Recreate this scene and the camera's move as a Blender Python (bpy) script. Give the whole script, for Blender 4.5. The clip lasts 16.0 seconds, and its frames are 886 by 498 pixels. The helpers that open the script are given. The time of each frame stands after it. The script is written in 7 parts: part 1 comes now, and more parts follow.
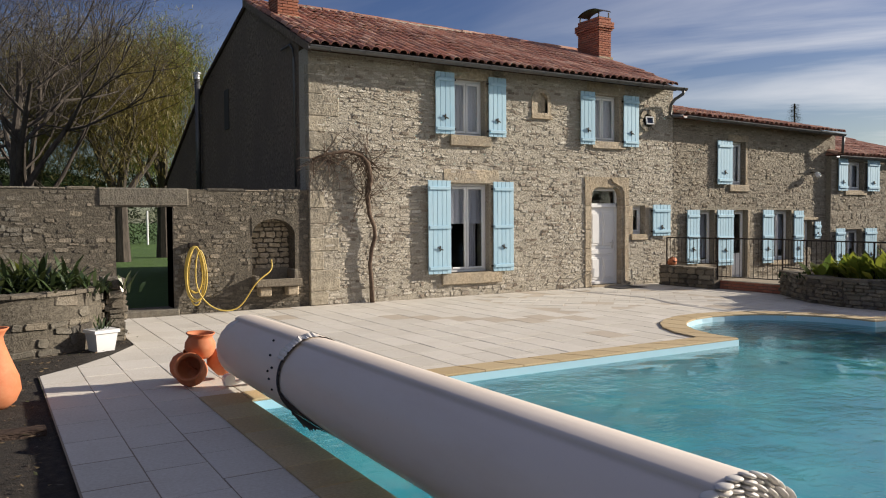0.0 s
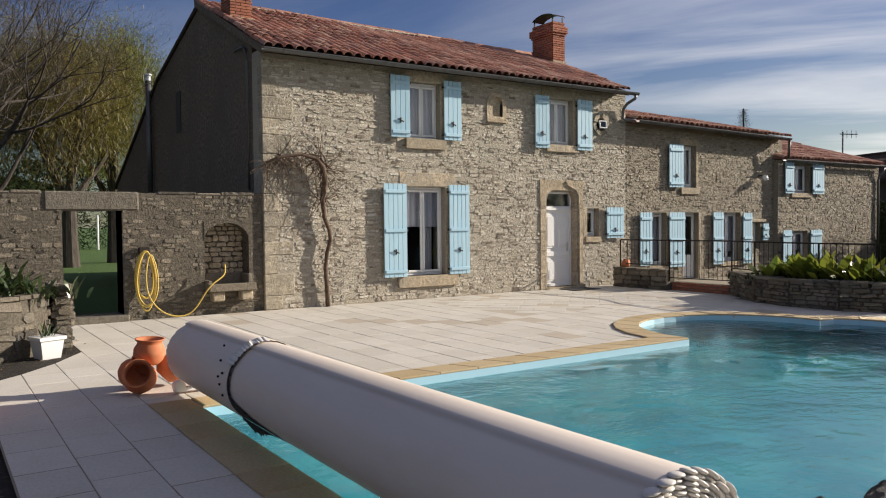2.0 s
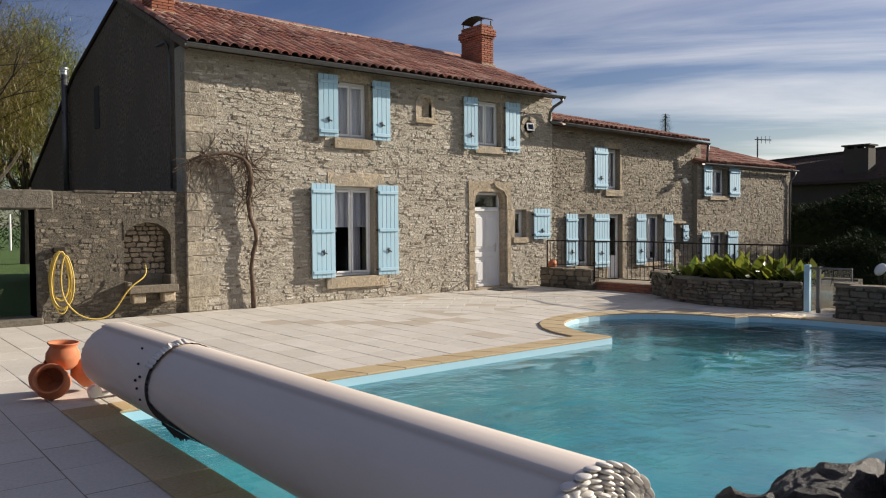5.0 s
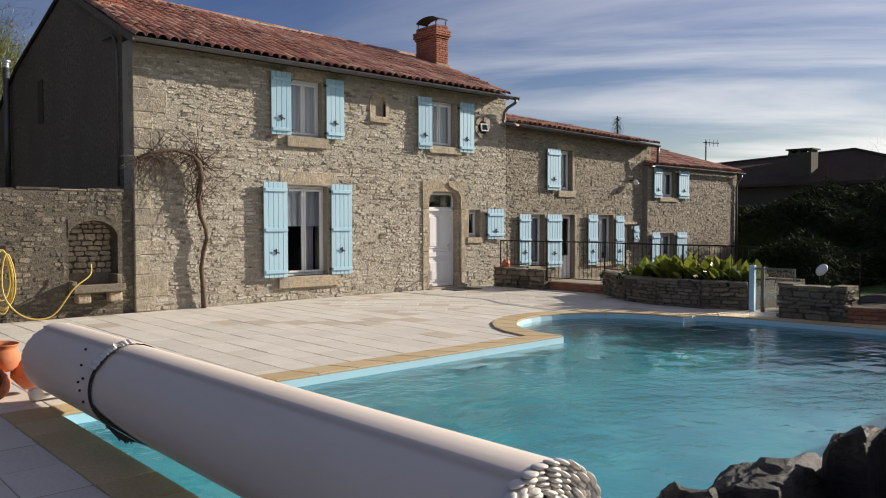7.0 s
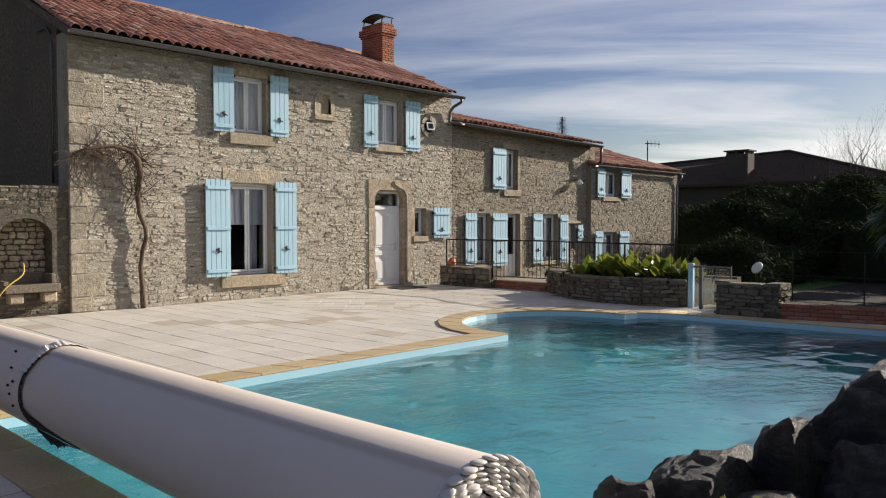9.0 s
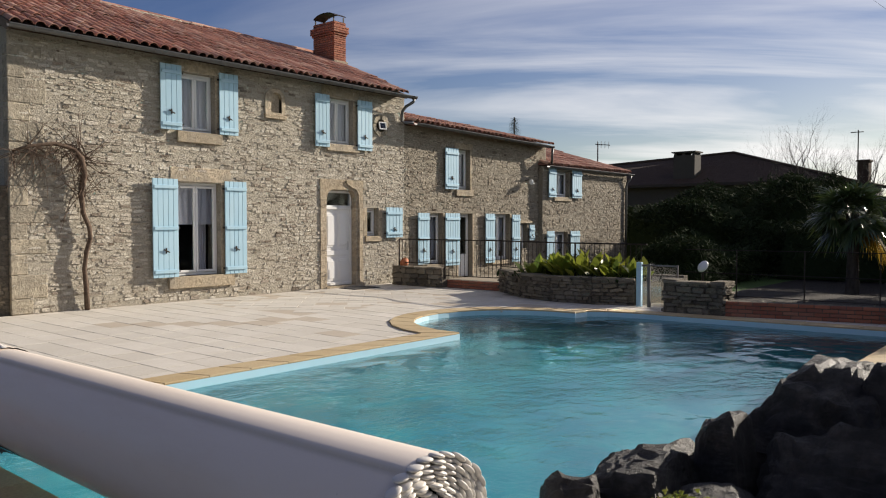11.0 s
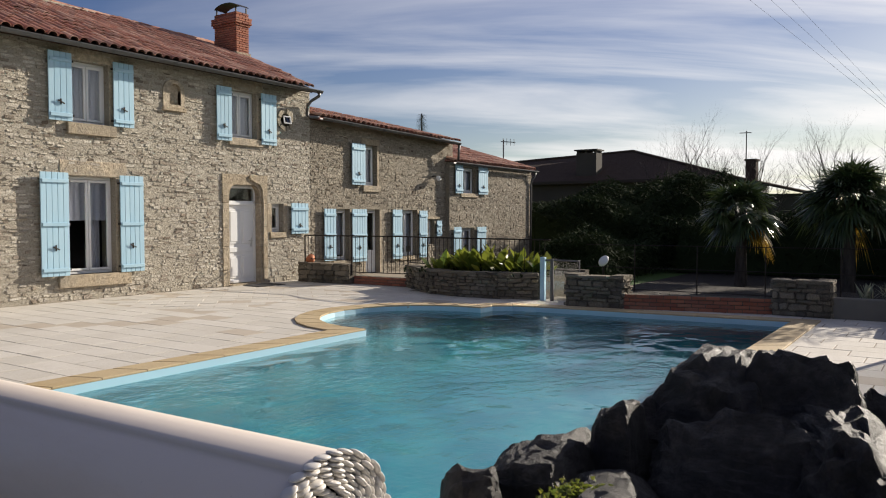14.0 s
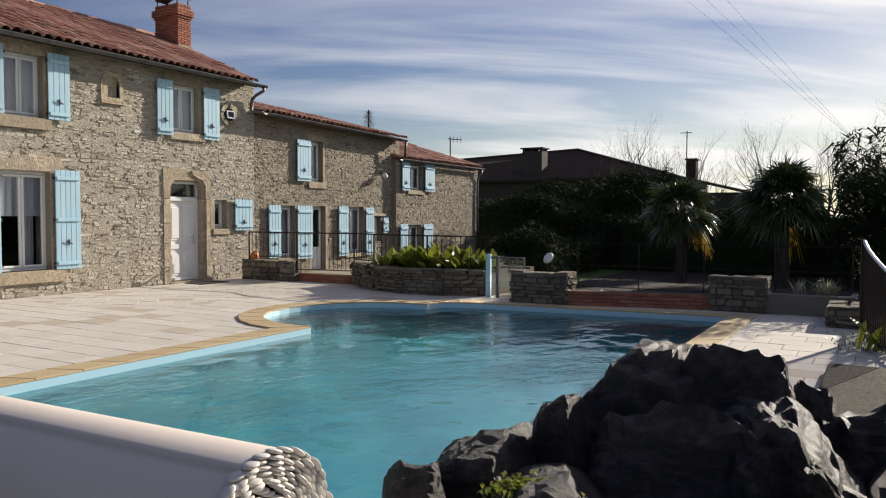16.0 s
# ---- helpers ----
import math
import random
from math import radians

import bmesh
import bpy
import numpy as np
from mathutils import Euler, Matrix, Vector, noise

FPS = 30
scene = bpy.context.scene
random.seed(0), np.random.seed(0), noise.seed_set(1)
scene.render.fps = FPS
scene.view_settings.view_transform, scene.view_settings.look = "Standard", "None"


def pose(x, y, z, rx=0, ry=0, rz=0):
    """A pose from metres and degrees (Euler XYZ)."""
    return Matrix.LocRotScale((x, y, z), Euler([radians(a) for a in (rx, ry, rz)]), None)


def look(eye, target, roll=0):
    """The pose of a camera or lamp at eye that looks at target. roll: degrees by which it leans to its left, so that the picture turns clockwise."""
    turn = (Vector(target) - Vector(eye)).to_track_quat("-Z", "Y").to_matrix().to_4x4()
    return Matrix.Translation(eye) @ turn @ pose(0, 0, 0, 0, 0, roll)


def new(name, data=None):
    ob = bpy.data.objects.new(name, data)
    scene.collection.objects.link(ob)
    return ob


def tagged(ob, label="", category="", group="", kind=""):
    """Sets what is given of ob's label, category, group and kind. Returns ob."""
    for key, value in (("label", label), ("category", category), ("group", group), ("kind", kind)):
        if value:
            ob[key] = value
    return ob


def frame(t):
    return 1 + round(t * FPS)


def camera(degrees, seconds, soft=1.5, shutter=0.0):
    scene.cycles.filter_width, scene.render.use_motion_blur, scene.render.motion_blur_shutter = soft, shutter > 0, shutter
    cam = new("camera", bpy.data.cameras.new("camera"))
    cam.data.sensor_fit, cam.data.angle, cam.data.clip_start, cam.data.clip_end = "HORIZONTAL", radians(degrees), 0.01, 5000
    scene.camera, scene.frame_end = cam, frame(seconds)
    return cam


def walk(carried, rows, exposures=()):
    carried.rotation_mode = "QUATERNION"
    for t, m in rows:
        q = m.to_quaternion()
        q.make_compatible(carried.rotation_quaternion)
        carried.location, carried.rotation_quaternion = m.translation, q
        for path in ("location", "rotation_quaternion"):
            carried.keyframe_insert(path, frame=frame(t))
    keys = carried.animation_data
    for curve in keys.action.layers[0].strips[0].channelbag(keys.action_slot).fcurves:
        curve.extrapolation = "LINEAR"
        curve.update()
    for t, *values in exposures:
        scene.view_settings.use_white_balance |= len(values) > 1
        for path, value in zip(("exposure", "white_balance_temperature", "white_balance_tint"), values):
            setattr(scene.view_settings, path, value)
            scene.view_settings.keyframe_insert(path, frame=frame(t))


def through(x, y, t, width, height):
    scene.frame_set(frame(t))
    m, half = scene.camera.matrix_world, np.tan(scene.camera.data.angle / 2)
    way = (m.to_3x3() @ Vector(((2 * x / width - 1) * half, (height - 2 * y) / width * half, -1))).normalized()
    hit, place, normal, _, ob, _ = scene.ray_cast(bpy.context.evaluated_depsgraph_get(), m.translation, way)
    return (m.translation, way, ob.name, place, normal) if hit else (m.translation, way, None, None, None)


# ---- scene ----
cam = camera(59.6, 16.0, soft=1.1)

PATH = [
    (0, (-5.347, -14.009, 1.635), (-4.329, -12.289, 1.559), -0.4),
    (0.5, (-5.327, -14.014, 1.629), (-4.289, -12.306, 1.557), -0.5),
    (1, (-5.321, -14.018, 1.628), (-4.259, -12.325, 1.555), -0.5),
    (1.5, (-5.322, -14.025, 1.632), (-4.237, -12.346, 1.559), -0.5),
    (2, (-5.312, -14.035, 1.628), (-4.202, -12.372, 1.56), -0.6),
    (2.5, (-5.314, -14.04, 1.631), (-4.177, -12.396, 1.563), -0.5),
    (3, (-5.308, -14.046, 1.629), (-4.146, -12.42, 1.562), -0.5),
    (3.5, (-5.301, -14.045, 1.629), (-4.113, -12.437, 1.563), -0.5),
    (4, (-5.288, -14.043, 1.624), (-4.076, -12.454, 1.557), -0.4),
    (6.5, (-5.275, -14.074, 1.619), (-3.956, -12.572, 1.552), -0.3),
    (7, (-5.264, -14.065, 1.617), (-3.921, -12.585, 1.549), -0.1),
    (7.5, (-5.253, -14.07, 1.613), (-3.889, -12.609, 1.545), -0.1),
    (8, (-5.261, -14.089, 1.615), (-3.868, -12.655, 1.547), -0.0),
    (8.5, (-5.253, -14.082, 1.615), (-3.84, -12.669, 1.546), -0.0),
    (9, (-5.246, -14.086, 1.612), (-3.805, -12.701, 1.541), -0.0),
    (11.5, (-5.228, -14.121, 1.606), (-3.684, -12.852, 1.535), -0.0),
    (12, (-5.219, -14.127, 1.605), (-3.647, -12.892, 1.533), -0.0),
    (12.5, (-5.215, -14.13, 1.606), (-3.616, -12.931, 1.532), 0.0),
    (13, (-5.209, -14.131, 1.604), (-3.589, -12.961, 1.529), 0.0),
    (13.5, (-5.209, -14.136, 1.606), (-3.569, -12.994, 1.528), 0.0),
    (14, (-5.2, -14.138, 1.601), (-3.537, -13.03, 1.52), 0.0),
    (14.5, (-5.2, -14.147, 1.603), (-3.52, -13.066, 1.518), 0.0),
    (15, (-5.198, -14.152, 1.6), (-3.497, -13.103, 1.514), 0.1),
    (15.5, (-5.192, -14.155, 1.6), (-3.475, -13.134, 1.513), 0.1),
    (16, (-5.191, -14.159, 1.598), (-3.457, -13.167, 1.51), 0.2),
]
walk(cam, [(t, look(eye, target, roll)) for t, eye, target, roll in PATH])

# ---- light ----
SUN_EL, SUN_AZ = 20.5, 107.0          # degrees; azimuth clockwise from +y
sun_dir = Vector((math.sin(radians(SUN_AZ)) * math.cos(radians(SUN_EL)), math.cos(radians(SUN_AZ)) * math.cos(radians(SUN_EL)), math.sin(radians(SUN_EL))))
sun = new("sun", bpy.data.lights.new("sun", "SUN"))
sun.data.energy, sun.data.angle, sun.data.color = 5.0, radians(0.53), (1.0, 0.90, 0.775)
sun.matrix_world = look((0, 0, 30), Vector((0, 0, 30)) - sun_dir)
scene.view_settings.exposure = 0.60

world = bpy.data.worlds.new("sky")
scene.world = world
world.use_nodes = True
wn, wl = world.node_tree.nodes, world.node_tree.links
wn.clear()
w_out, w_bg, w_sky = wn.new("ShaderNodeOutputWorld"), wn.new("ShaderNodeBackground"), wn.new("ShaderNodeTexSky")
w_sky.sky_type, w_sky.sun_disc = "NISHITA", False
w_sky.sun_elevation, w_sky.sun_rotation = radians(SUN_EL), radians(SUN_AZ)
w_sky.air_density, w_sky.dust_density, w_sky.ozone_density = 1.0, 0.6, 2.5
w_bg.inputs[1].default_value = 0.047
# thin streaks of high cloud, denser towards the sun and the horizon
w_tc, w_sep = wn.new("ShaderNodeTexCoord"), wn.new("ShaderNodeSeparateXYZ")
wl.new(w_tc.outputs["Generated"], w_sep.inputs[0])


def wmath(op, a, b=None, c=None):
    n = wn.new("ShaderNodeMath")
    n.operation = op
    for k, v in enumerate((a, b, c)):
        if v is None:
            continue
        if isinstance(v, (int, float)):
            n.inputs[k].default_value = v
        else:
            wl.new(v, n.inputs[k])
    return n.outputs[0]


den = wmath("ADD", wmath("MAXIMUM", w_sep.outputs[2], 0.0), 0.12)
w_com = wn.new("ShaderNodeCombineXYZ")
wl.new(wmath("DIVIDE", w_sep.outputs[0], den), w_com.inputs[0])
wl.new(wmath("DIVIDE", w_sep.outputs[1], den), w_com.inputs[1])
w_map = wn.new("ShaderNodeMapping")
w_map.vector_type = "TEXTURE"
w_map.inputs["Rotation"].default_value = (0, 0, radians(-52))
w_map.inputs["Scale"].default_value = (3.4, 1.0, 1.0)
wl.new(w_com.outputs[0], w_map.inputs[0])
w_n1 = wn.new("ShaderNodeTexNoise")
w_n1.inputs["Scale"].default_value, w_n1.inputs["Detail"].default_value = 1.25, 8
w_n1.inputs["Roughness"].default_value, w_n1.inputs["Distortion"].default_value = 0.55, 0.5
wl.new(w_map.outputs[0], w_n1.inputs["Vector"])
w_ramp = wn.new("ShaderNodeMapRange")
w_ramp.inputs[1].default_value, w_ramp.inputs[2].default_value = 0.42, 0.66
wl.new(w_n1.outputs[0], w_ramp.inputs[0])
# how far the way points east, where the cloud thickens
east = wn.new("ShaderNodeMapRange")
east.inputs[1].default_value, east.inputs[2].default_value = -0.10, 0.75
east.inputs[3].default_value, east.inputs[4].default_value = 0.10, 1.0
wl.new(wmath("ADD", wmath("MULTIPLY", w_sep.outputs[0], 0.78), wmath("MULTIPLY", w_sep.outputs[1], -0.62)), east.inputs[0])
low = wn.new("ShaderNodeMapRange")
low.inputs[1].default_value, low.inputs[2].default_value = 0.25, 0.02
low.inputs[3].default_value, low.inputs[4].default_value = 0.0, 0.5
wl.new(w_sep.outputs[2], low.inputs[0])
# thin cloud added over the unseen south-west sky, for a less blue fill
fill_veil = wn.new("ShaderNodeMapRange")
fill_veil.inputs[1].default_value, fill_veil.inputs[2].default_value = 0.10, 0.70
fill_veil.inputs[3].default_value, fill_veil.inputs[4].default_value = 0.0, 0.16
wl.new(wmath("ADD", wmath("MULTIPLY", w_sep.outputs[0], -0.70), wmath("MULTIPLY", w_sep.outputs[1], -0.71)), fill_veil.inputs[0])
cover = wmath("MINIMUM", wmath("MAXIMUM", wmath("MULTIPLY", wmath("ADD", w_ramp.outputs[0], wmath("MULTIPLY", low.outputs[0], east.outputs[0])), east.outputs[0]), fill_veil.outputs[0]), 0.95)
w_mix = wn.new("ShaderNodeMix")
w_mix.data_type = "RGBA"
w_mix.inputs[7].default_value = (14.6, 14.2, 14.0, 1)
wl.new(cover, w_mix.inputs[0])
w_hs = wn.new("ShaderNodeHueSaturation")
w_hs.inputs["Hue"].default_value, w_hs.inputs["Saturation"].default_value, w_hs.inputs["Value"].default_value = 0.525, 1.2, 1.0
wl.new(w_sky.outputs[0], w_hs.inputs["Color"])
wl.new(w_hs.outputs[0], w_mix.inputs[6])
wl.new(w_mix.outputs[2], w_bg.inputs[0])
wl.new(w_bg.outputs[0], w_out.inputs[0])


# ---- materials ----
class Mat:
    """A node material with a few short forms."""

    def __init__(self, name):
        self.m = bpy.data.materials.new(name)
        self.m.use_nodes = True
        self.n, self.l = self.m.node_tree.nodes, self.m.node_tree.links
        self.b = self.n["Principled BSDF"]
        self.tc = self.n.new("ShaderNodeTexCoord")

    def noise(self, scale, detail=4, rough=0.55, stretch=None, space="Object"):
        t = self.n.new("ShaderNodeTexNoise")
        t.inputs["Scale"].default_value, t.inputs["Detail"].default_value, t.inputs["Roughness"].default_value = scale, detail, rough
        v = self.pos() if space == "World" else self.tc.outputs[space]
        if stretch:
            mp = self.n.new("ShaderNodeMapping")
            mp.inputs["Scale"].default_value = stretch
            self.l.new(v, mp.inputs[0])
            v = mp.outputs[0]
        self.l.new(v, t.inputs["Vector"])
        return t.outputs[0]

    def pos(self):
        return self.n.new("ShaderNodeNewGeometry").outputs["Position"]

    def ramp(self, fac, *stops):
        r = self.n.new("ShaderNodeValToRGB")
        while len(r.color_ramp.elements) < len(stops):
            r.color_ramp.elements.new(0.5)
        for e, (p, c) in zip(r.color_ramp.elements, stops):
            e.position, e.color = p, (*c, 1) if len(c) == 3 else c
        self.l.new(fac, r.inputs[0])
        return r.outputs[0]

    def remap(self, v, a, b, c, d):
        r = self.n.new("ShaderNodeMapRange")
        for k, x in zip((1, 2, 3, 4), (a, b, c, d)):
            r.inputs[k].default_value = x
        self.l.new(v, r.inputs[0])
        return r.outputs[0]

    def mix(self, fac, a, b, kind="MIX"):
        x = self.n.new("ShaderNodeMix")
        x.data_type, x.blend_type = "RGBA", kind
        for k, v in ((0, fac), (6, a), (7, b)):
            if isinstance(v, (int, float)):
                x.inputs[k].default_value = v
            elif isinstance(v, tuple):
                x.inputs[k].default_value = (*v, 1)
            else:
                self.l.new(v, x.inputs[k])
        return x.outputs[2]

    def island(self):
        return self.n.new("ShaderNodeNewGeometry").outputs["Random Per Island"]

    def own(self):
        return self.n.new("ShaderNodeObjectInfo").outputs["Random"]

    def colour(self, v):
        if isinstance(v, tuple):
            self.b.inputs["Base Color"].default_value = (*v, 1)
        else:
            self.l.new(v, self.b.inputs["Base Color"])
        return self

    def rough(self, v):
        if isinstance(v, (int, float)):
            self.b.inputs["Roughness"].default_value = v
        else:
            self.l.new(v, self.b.inputs["Roughness"])
        return self

    def set(self, **kw):
        for k, v in kw.items():
            self.b.inputs[k.replace("_", " ")].default_value = v
        return self

    def bump(self, h, strength=0.5, distance=0.01):
        x = self.n.new("ShaderNodeBump")
        x.inputs["Strength"].default_value, x.inputs["Distance"].default_value = strength, distance
        self.l.new(h, x.inputs["Height"])
        self.l.new(x.outputs[0], self.b.inputs["Normal"])
        return self


def stone_mat(name, tones, own=False, lichen=(0.30, 0.29, 0.25), amount=0.35, fine=52):
    """Rubble stone: a tone for each stone, grain, and patches of grey lichen over the whole wall."""
    k = Mat(name)
    r = k.own() if own else k.island()
    base = k.ramp(r, *[(i / (len(tones) - 1), c) for i, c in enumerate(tones)])
    grain = k.noise(fine, 6, 0.65, space="World")
    base = k.mix(0.8, base, k.ramp(grain, (0.30, (0.30, 0.30, 0.30)), (0.70, (0.80, 0.80, 0.80))), "OVERLAY")
    patch = k.ramp(k.noise(1.1, 6, 0.7, space="World"), (0.48, (0, 0, 0)), (0.66, (amount, amount, amount)))
    k.colour(k.mix(patch, base, lichen)).rough(0.92).set(Specular_IOR_Level=0.2)
    return k.bump(k.noise(22, 8, 0.7, space="World"), 1.0, 0.035).m


# the darkest tones of WARM stand in for sliver shadows beneath stones
WARM = [(0.473, 0.427, 0.351), (0.550, 0.505, 0.425), (0.330, 0.289, 0.230), (0.572, 0.527, 0.448), (0.462, 0.416, 0.339), (0.154, 0.122, 0.092), (0.506, 0.461, 0.380), (0.440, 0.400, 0.328), (0.264, 0.216, 0.167), (0.517, 0.477, 0.408), (0.396, 0.344, 0.270), (0.484, 0.444, 0.380)]
GREY = [(0.125, 0.108, 0.085), (0.19, 0.165, 0.128), (0.065, 0.057, 0.048), (0.28, 0.24, 0.185), (0.135, 0.118, 0.092), (0.23, 0.195, 0.145), (0.08, 0.068, 0.055)]
DRY = [(0.115, 0.10, 0.077), (0.185, 0.158, 0.115), (0.075, 0.066, 0.053), (0.25, 0.215, 0.158), (0.145, 0.122, 0.092)]
m_rubble = stone_mat("warm rubble", WARM)
m_rubble_own = stone_mat("warm rubble piece", WARM, own=True)
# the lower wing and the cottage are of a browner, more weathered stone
# its darkest tones, too, paint the shade of recessed stones
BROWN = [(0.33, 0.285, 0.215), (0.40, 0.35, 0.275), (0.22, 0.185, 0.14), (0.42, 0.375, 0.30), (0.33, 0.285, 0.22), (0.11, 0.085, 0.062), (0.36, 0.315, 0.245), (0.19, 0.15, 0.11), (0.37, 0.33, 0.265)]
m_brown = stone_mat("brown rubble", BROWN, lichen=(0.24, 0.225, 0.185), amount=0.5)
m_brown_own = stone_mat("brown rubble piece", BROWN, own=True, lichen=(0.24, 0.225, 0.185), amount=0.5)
m_quoin = stone_mat("weathered quoin", [(0.30, 0.265, 0.205), (0.40, 0.35, 0.265), (0.25, 0.225, 0.18), (0.36, 0.31, 0.23)], own=True, amount=0.85, lichen=(0.20, 0.185, 0.15), fine=14)
m_grey = stone_mat("grey rubble", GREY, amount=0.5, lichen=(0.22, 0.215, 0.185))
m_lintel = stone_mat("weathered grey stone", [(0.12, 0.108, 0.086), (0.17, 0.152, 0.12), (0.14, 0.125, 0.10)], own=True, amount=0.6, lichen=(0.14, 0.13, 0.11), fine=14)
m_grey_own = stone_mat("grey rubble piece", GREY, own=True, amount=0.5, lichen=(0.22, 0.215, 0.185))
m_dry = stone_mat("dry stone", DRY, own=True)
m_ashlar = stone_mat("dressed stone", [(0.39, 0.32, 0.225), (0.45, 0.38, 0.28), (0.34, 0.28, 0.20), (0.41, 0.34, 0.24)], own=True, amount=0.75, lichen=(0.29, 0.26, 0.21), fine=14)

# dark low stops in this and the weathered mortar paint crevice shade
k = Mat("lime mortar")
k.colour(k.mix(k.ramp(k.noise(0.9, 6, 0.7, space="World"), (0.42, (0, 0, 0)), (0.65, (1, 1, 1))), k.ramp(k.noise(30, 6, 0.7, space="World"), (0.36, (0.10, 0.08, 0.062)), (0.43, (0.40, 0.36, 0.29)), (0.7, (0.58, 0.53, 0.44))), (0.44, 0.40, 0.325)))
m_mortar = k.rough(0.95).set(Specular_IOR_Level=0.15).bump(k.noise(17, 9, 0.8, (1, 1, 1.6), "World"), 1.0, 0.06).m
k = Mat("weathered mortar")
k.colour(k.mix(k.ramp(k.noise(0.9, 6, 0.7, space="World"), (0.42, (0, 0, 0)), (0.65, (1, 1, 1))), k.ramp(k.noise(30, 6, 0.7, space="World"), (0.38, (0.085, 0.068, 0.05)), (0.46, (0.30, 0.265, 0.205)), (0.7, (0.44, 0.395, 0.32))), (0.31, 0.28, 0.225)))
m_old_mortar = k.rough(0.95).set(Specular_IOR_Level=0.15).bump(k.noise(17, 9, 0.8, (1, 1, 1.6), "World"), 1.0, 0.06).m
k = Mat("grey mortar")
k.colour(k.mix(k.noise(1.3, 6, 0.7, space="World"), k.ramp(k.noise(16, 8, 0.75, (1, 1, 1.7), "World"), (0.38, (0.03, 0.026, 0.02)), (0.48, (0.115, 0.10, 0.078)), (0.66, (0.25, 0.215, 0.165))), (0.12, 0.107, 0.085)))
m_grey_mortar = k.rough(0.95).set(Specular_IOR_Level=0.15).bump(k.noise(26, 8, 0.75, space="World"), 0.9, 0.03).m
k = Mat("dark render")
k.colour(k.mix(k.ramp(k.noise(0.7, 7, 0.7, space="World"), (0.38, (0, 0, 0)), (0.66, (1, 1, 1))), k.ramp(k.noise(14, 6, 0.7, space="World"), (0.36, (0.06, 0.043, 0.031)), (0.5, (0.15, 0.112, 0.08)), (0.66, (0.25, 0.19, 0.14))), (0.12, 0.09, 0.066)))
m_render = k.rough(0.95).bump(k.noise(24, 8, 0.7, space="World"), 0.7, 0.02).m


def tile_mat(name, own):
    k = Mat(name)
    r = k.own() if own else k.island()
    base = k.ramp(r, (0.0, (0.30, 0.12, 0.085)), (0.2, (0.46, 0.225, 0.155)), (0.4, (0.20, 0.095, 0.075)), (0.6, (0.56, 0.34, 0.25)), (0.8, (0.27, 0.125, 0.095)), (1.0, (0.42, 0.19, 0.13)))
    moss = k.ramp(k.noise(7, 7, 0.7, space="World"), (0.52, (0, 0, 0)), (0.72, (0.7, 0.7, 0.7)))
    base = k.mix(moss, base, (0.16, 0.12, 0.10))
    pale = k.ramp(k.noise(19, 5, 0.7, space="World"), (0.60, (0, 0, 0)), (0.74, (0.6, 0.6, 0.6)))
    k.colour(k.mix(pale, base, (0.45, 0.36, 0.28))).rough(0.85).set(Specular_IOR_Level=0.25)
    return k.bump(k.noise(60, 5, space="World"), 0.4, 0.006).m


m_tile, m_tile_own = tile_mat("roof tile", False), tile_mat("roof tile piece", True)

k = Mat("blue paint")
k.colour(k.mix(k.ramp(k.noise(5, 7, 0.7, (1, 1, 0.3)), (0.45, (0, 0, 0)), (0.75, (0.5, 0.5, 0.5))), k.mix(k.own(), (0.36, 0.56, 0.68), (0.40, 0.60, 0.71)), (0.50, 0.66, 0.73)))
m_blue = k.rough(0.55).set(Specular_IOR_Level=0.3).bump(k.noise(60, 5, 0.6, (1, 1, 0.06)), 0.25, 0.004).m
k = Mat("white paint")
k.colour(k.mix(k.noise(4, 6), (0.80, 0.80, 0.79), (0.72, 0.72, 0.71)))
m_white = k.rough(0.4).m
k = Mat("dark iron")
k.colour(k.mix(k.noise(30, 5), (0.025, 0.022, 0.02), (0.06, 0.045, 0.035)))
m_iron = k.rough(0.55).set(Metallic=0.6).m
k = Mat("zinc")
k.colour(k.mix(k.noise(9, 6, space="World"), (0.17, 0.17, 0.17), (0.11, 0.11, 0.11)))
m_zinc = k.rough(0.5).set(Metallic=0.75).m
k = Mat("galvanised steel")
k.colour((0.62, 0.62, 0.62))
m_steel = k.rough(0.3).set(Metallic=0.9).m
k = Mat("window glass")
k.colour((0.9, 0.95, 0.97))
m_glass = k.rough(0.02).set(Transmission_Weight=1.0, IOR=1.45).m
k = Mat("curtain")
k.colour(k.mix(k.noise(3, 3, 0.5, (8, 1, 0.2)), (0.62, 0.60, 0.66), (0.46, 0.45, 0.52)))
m_curtain = k.rough(0.9).m
# near-black interior surfaces: the lack of light indoors is in the colour
k = Mat("unlit interior")
m_unlit = k.colour((0.05, 0.045, 0.04)).rough(0.9).m

k = Mat("brick")
base = k.ramp(k.own(), (0, (0.30, 0.10, 0.055)), (0.4, (0.40, 0.15, 0.085)), (0.7, (0.25, 0.085, 0.055)), (1, (0.36, 0.16, 0.10)))
k.colour(k.mix(k.ramp(k.noise(26, 6, 0.7, space="World"), (0.45, (0, 0, 0)), (0.75, (0.6, 0.6, 0.6))), base, (0.22, 0.13, 0.10)))
m_brick = k.rough(0.9).bump(k.noise(50, 5, space="World"), 0.5, 0.006).m

k = Mat("pale paving")
base = k.mix(k.own(), (0.555, 0.52, 0.455), (0.635, 0.595, 0.525))
base = k.mix(k.ramp(k.noise(1.6, 7, 0.7, space="World"), (0.45, (0, 0, 0)), (0.75, (0.5, 0.5, 0.5))), base, (0.48, 0.43, 0.355))
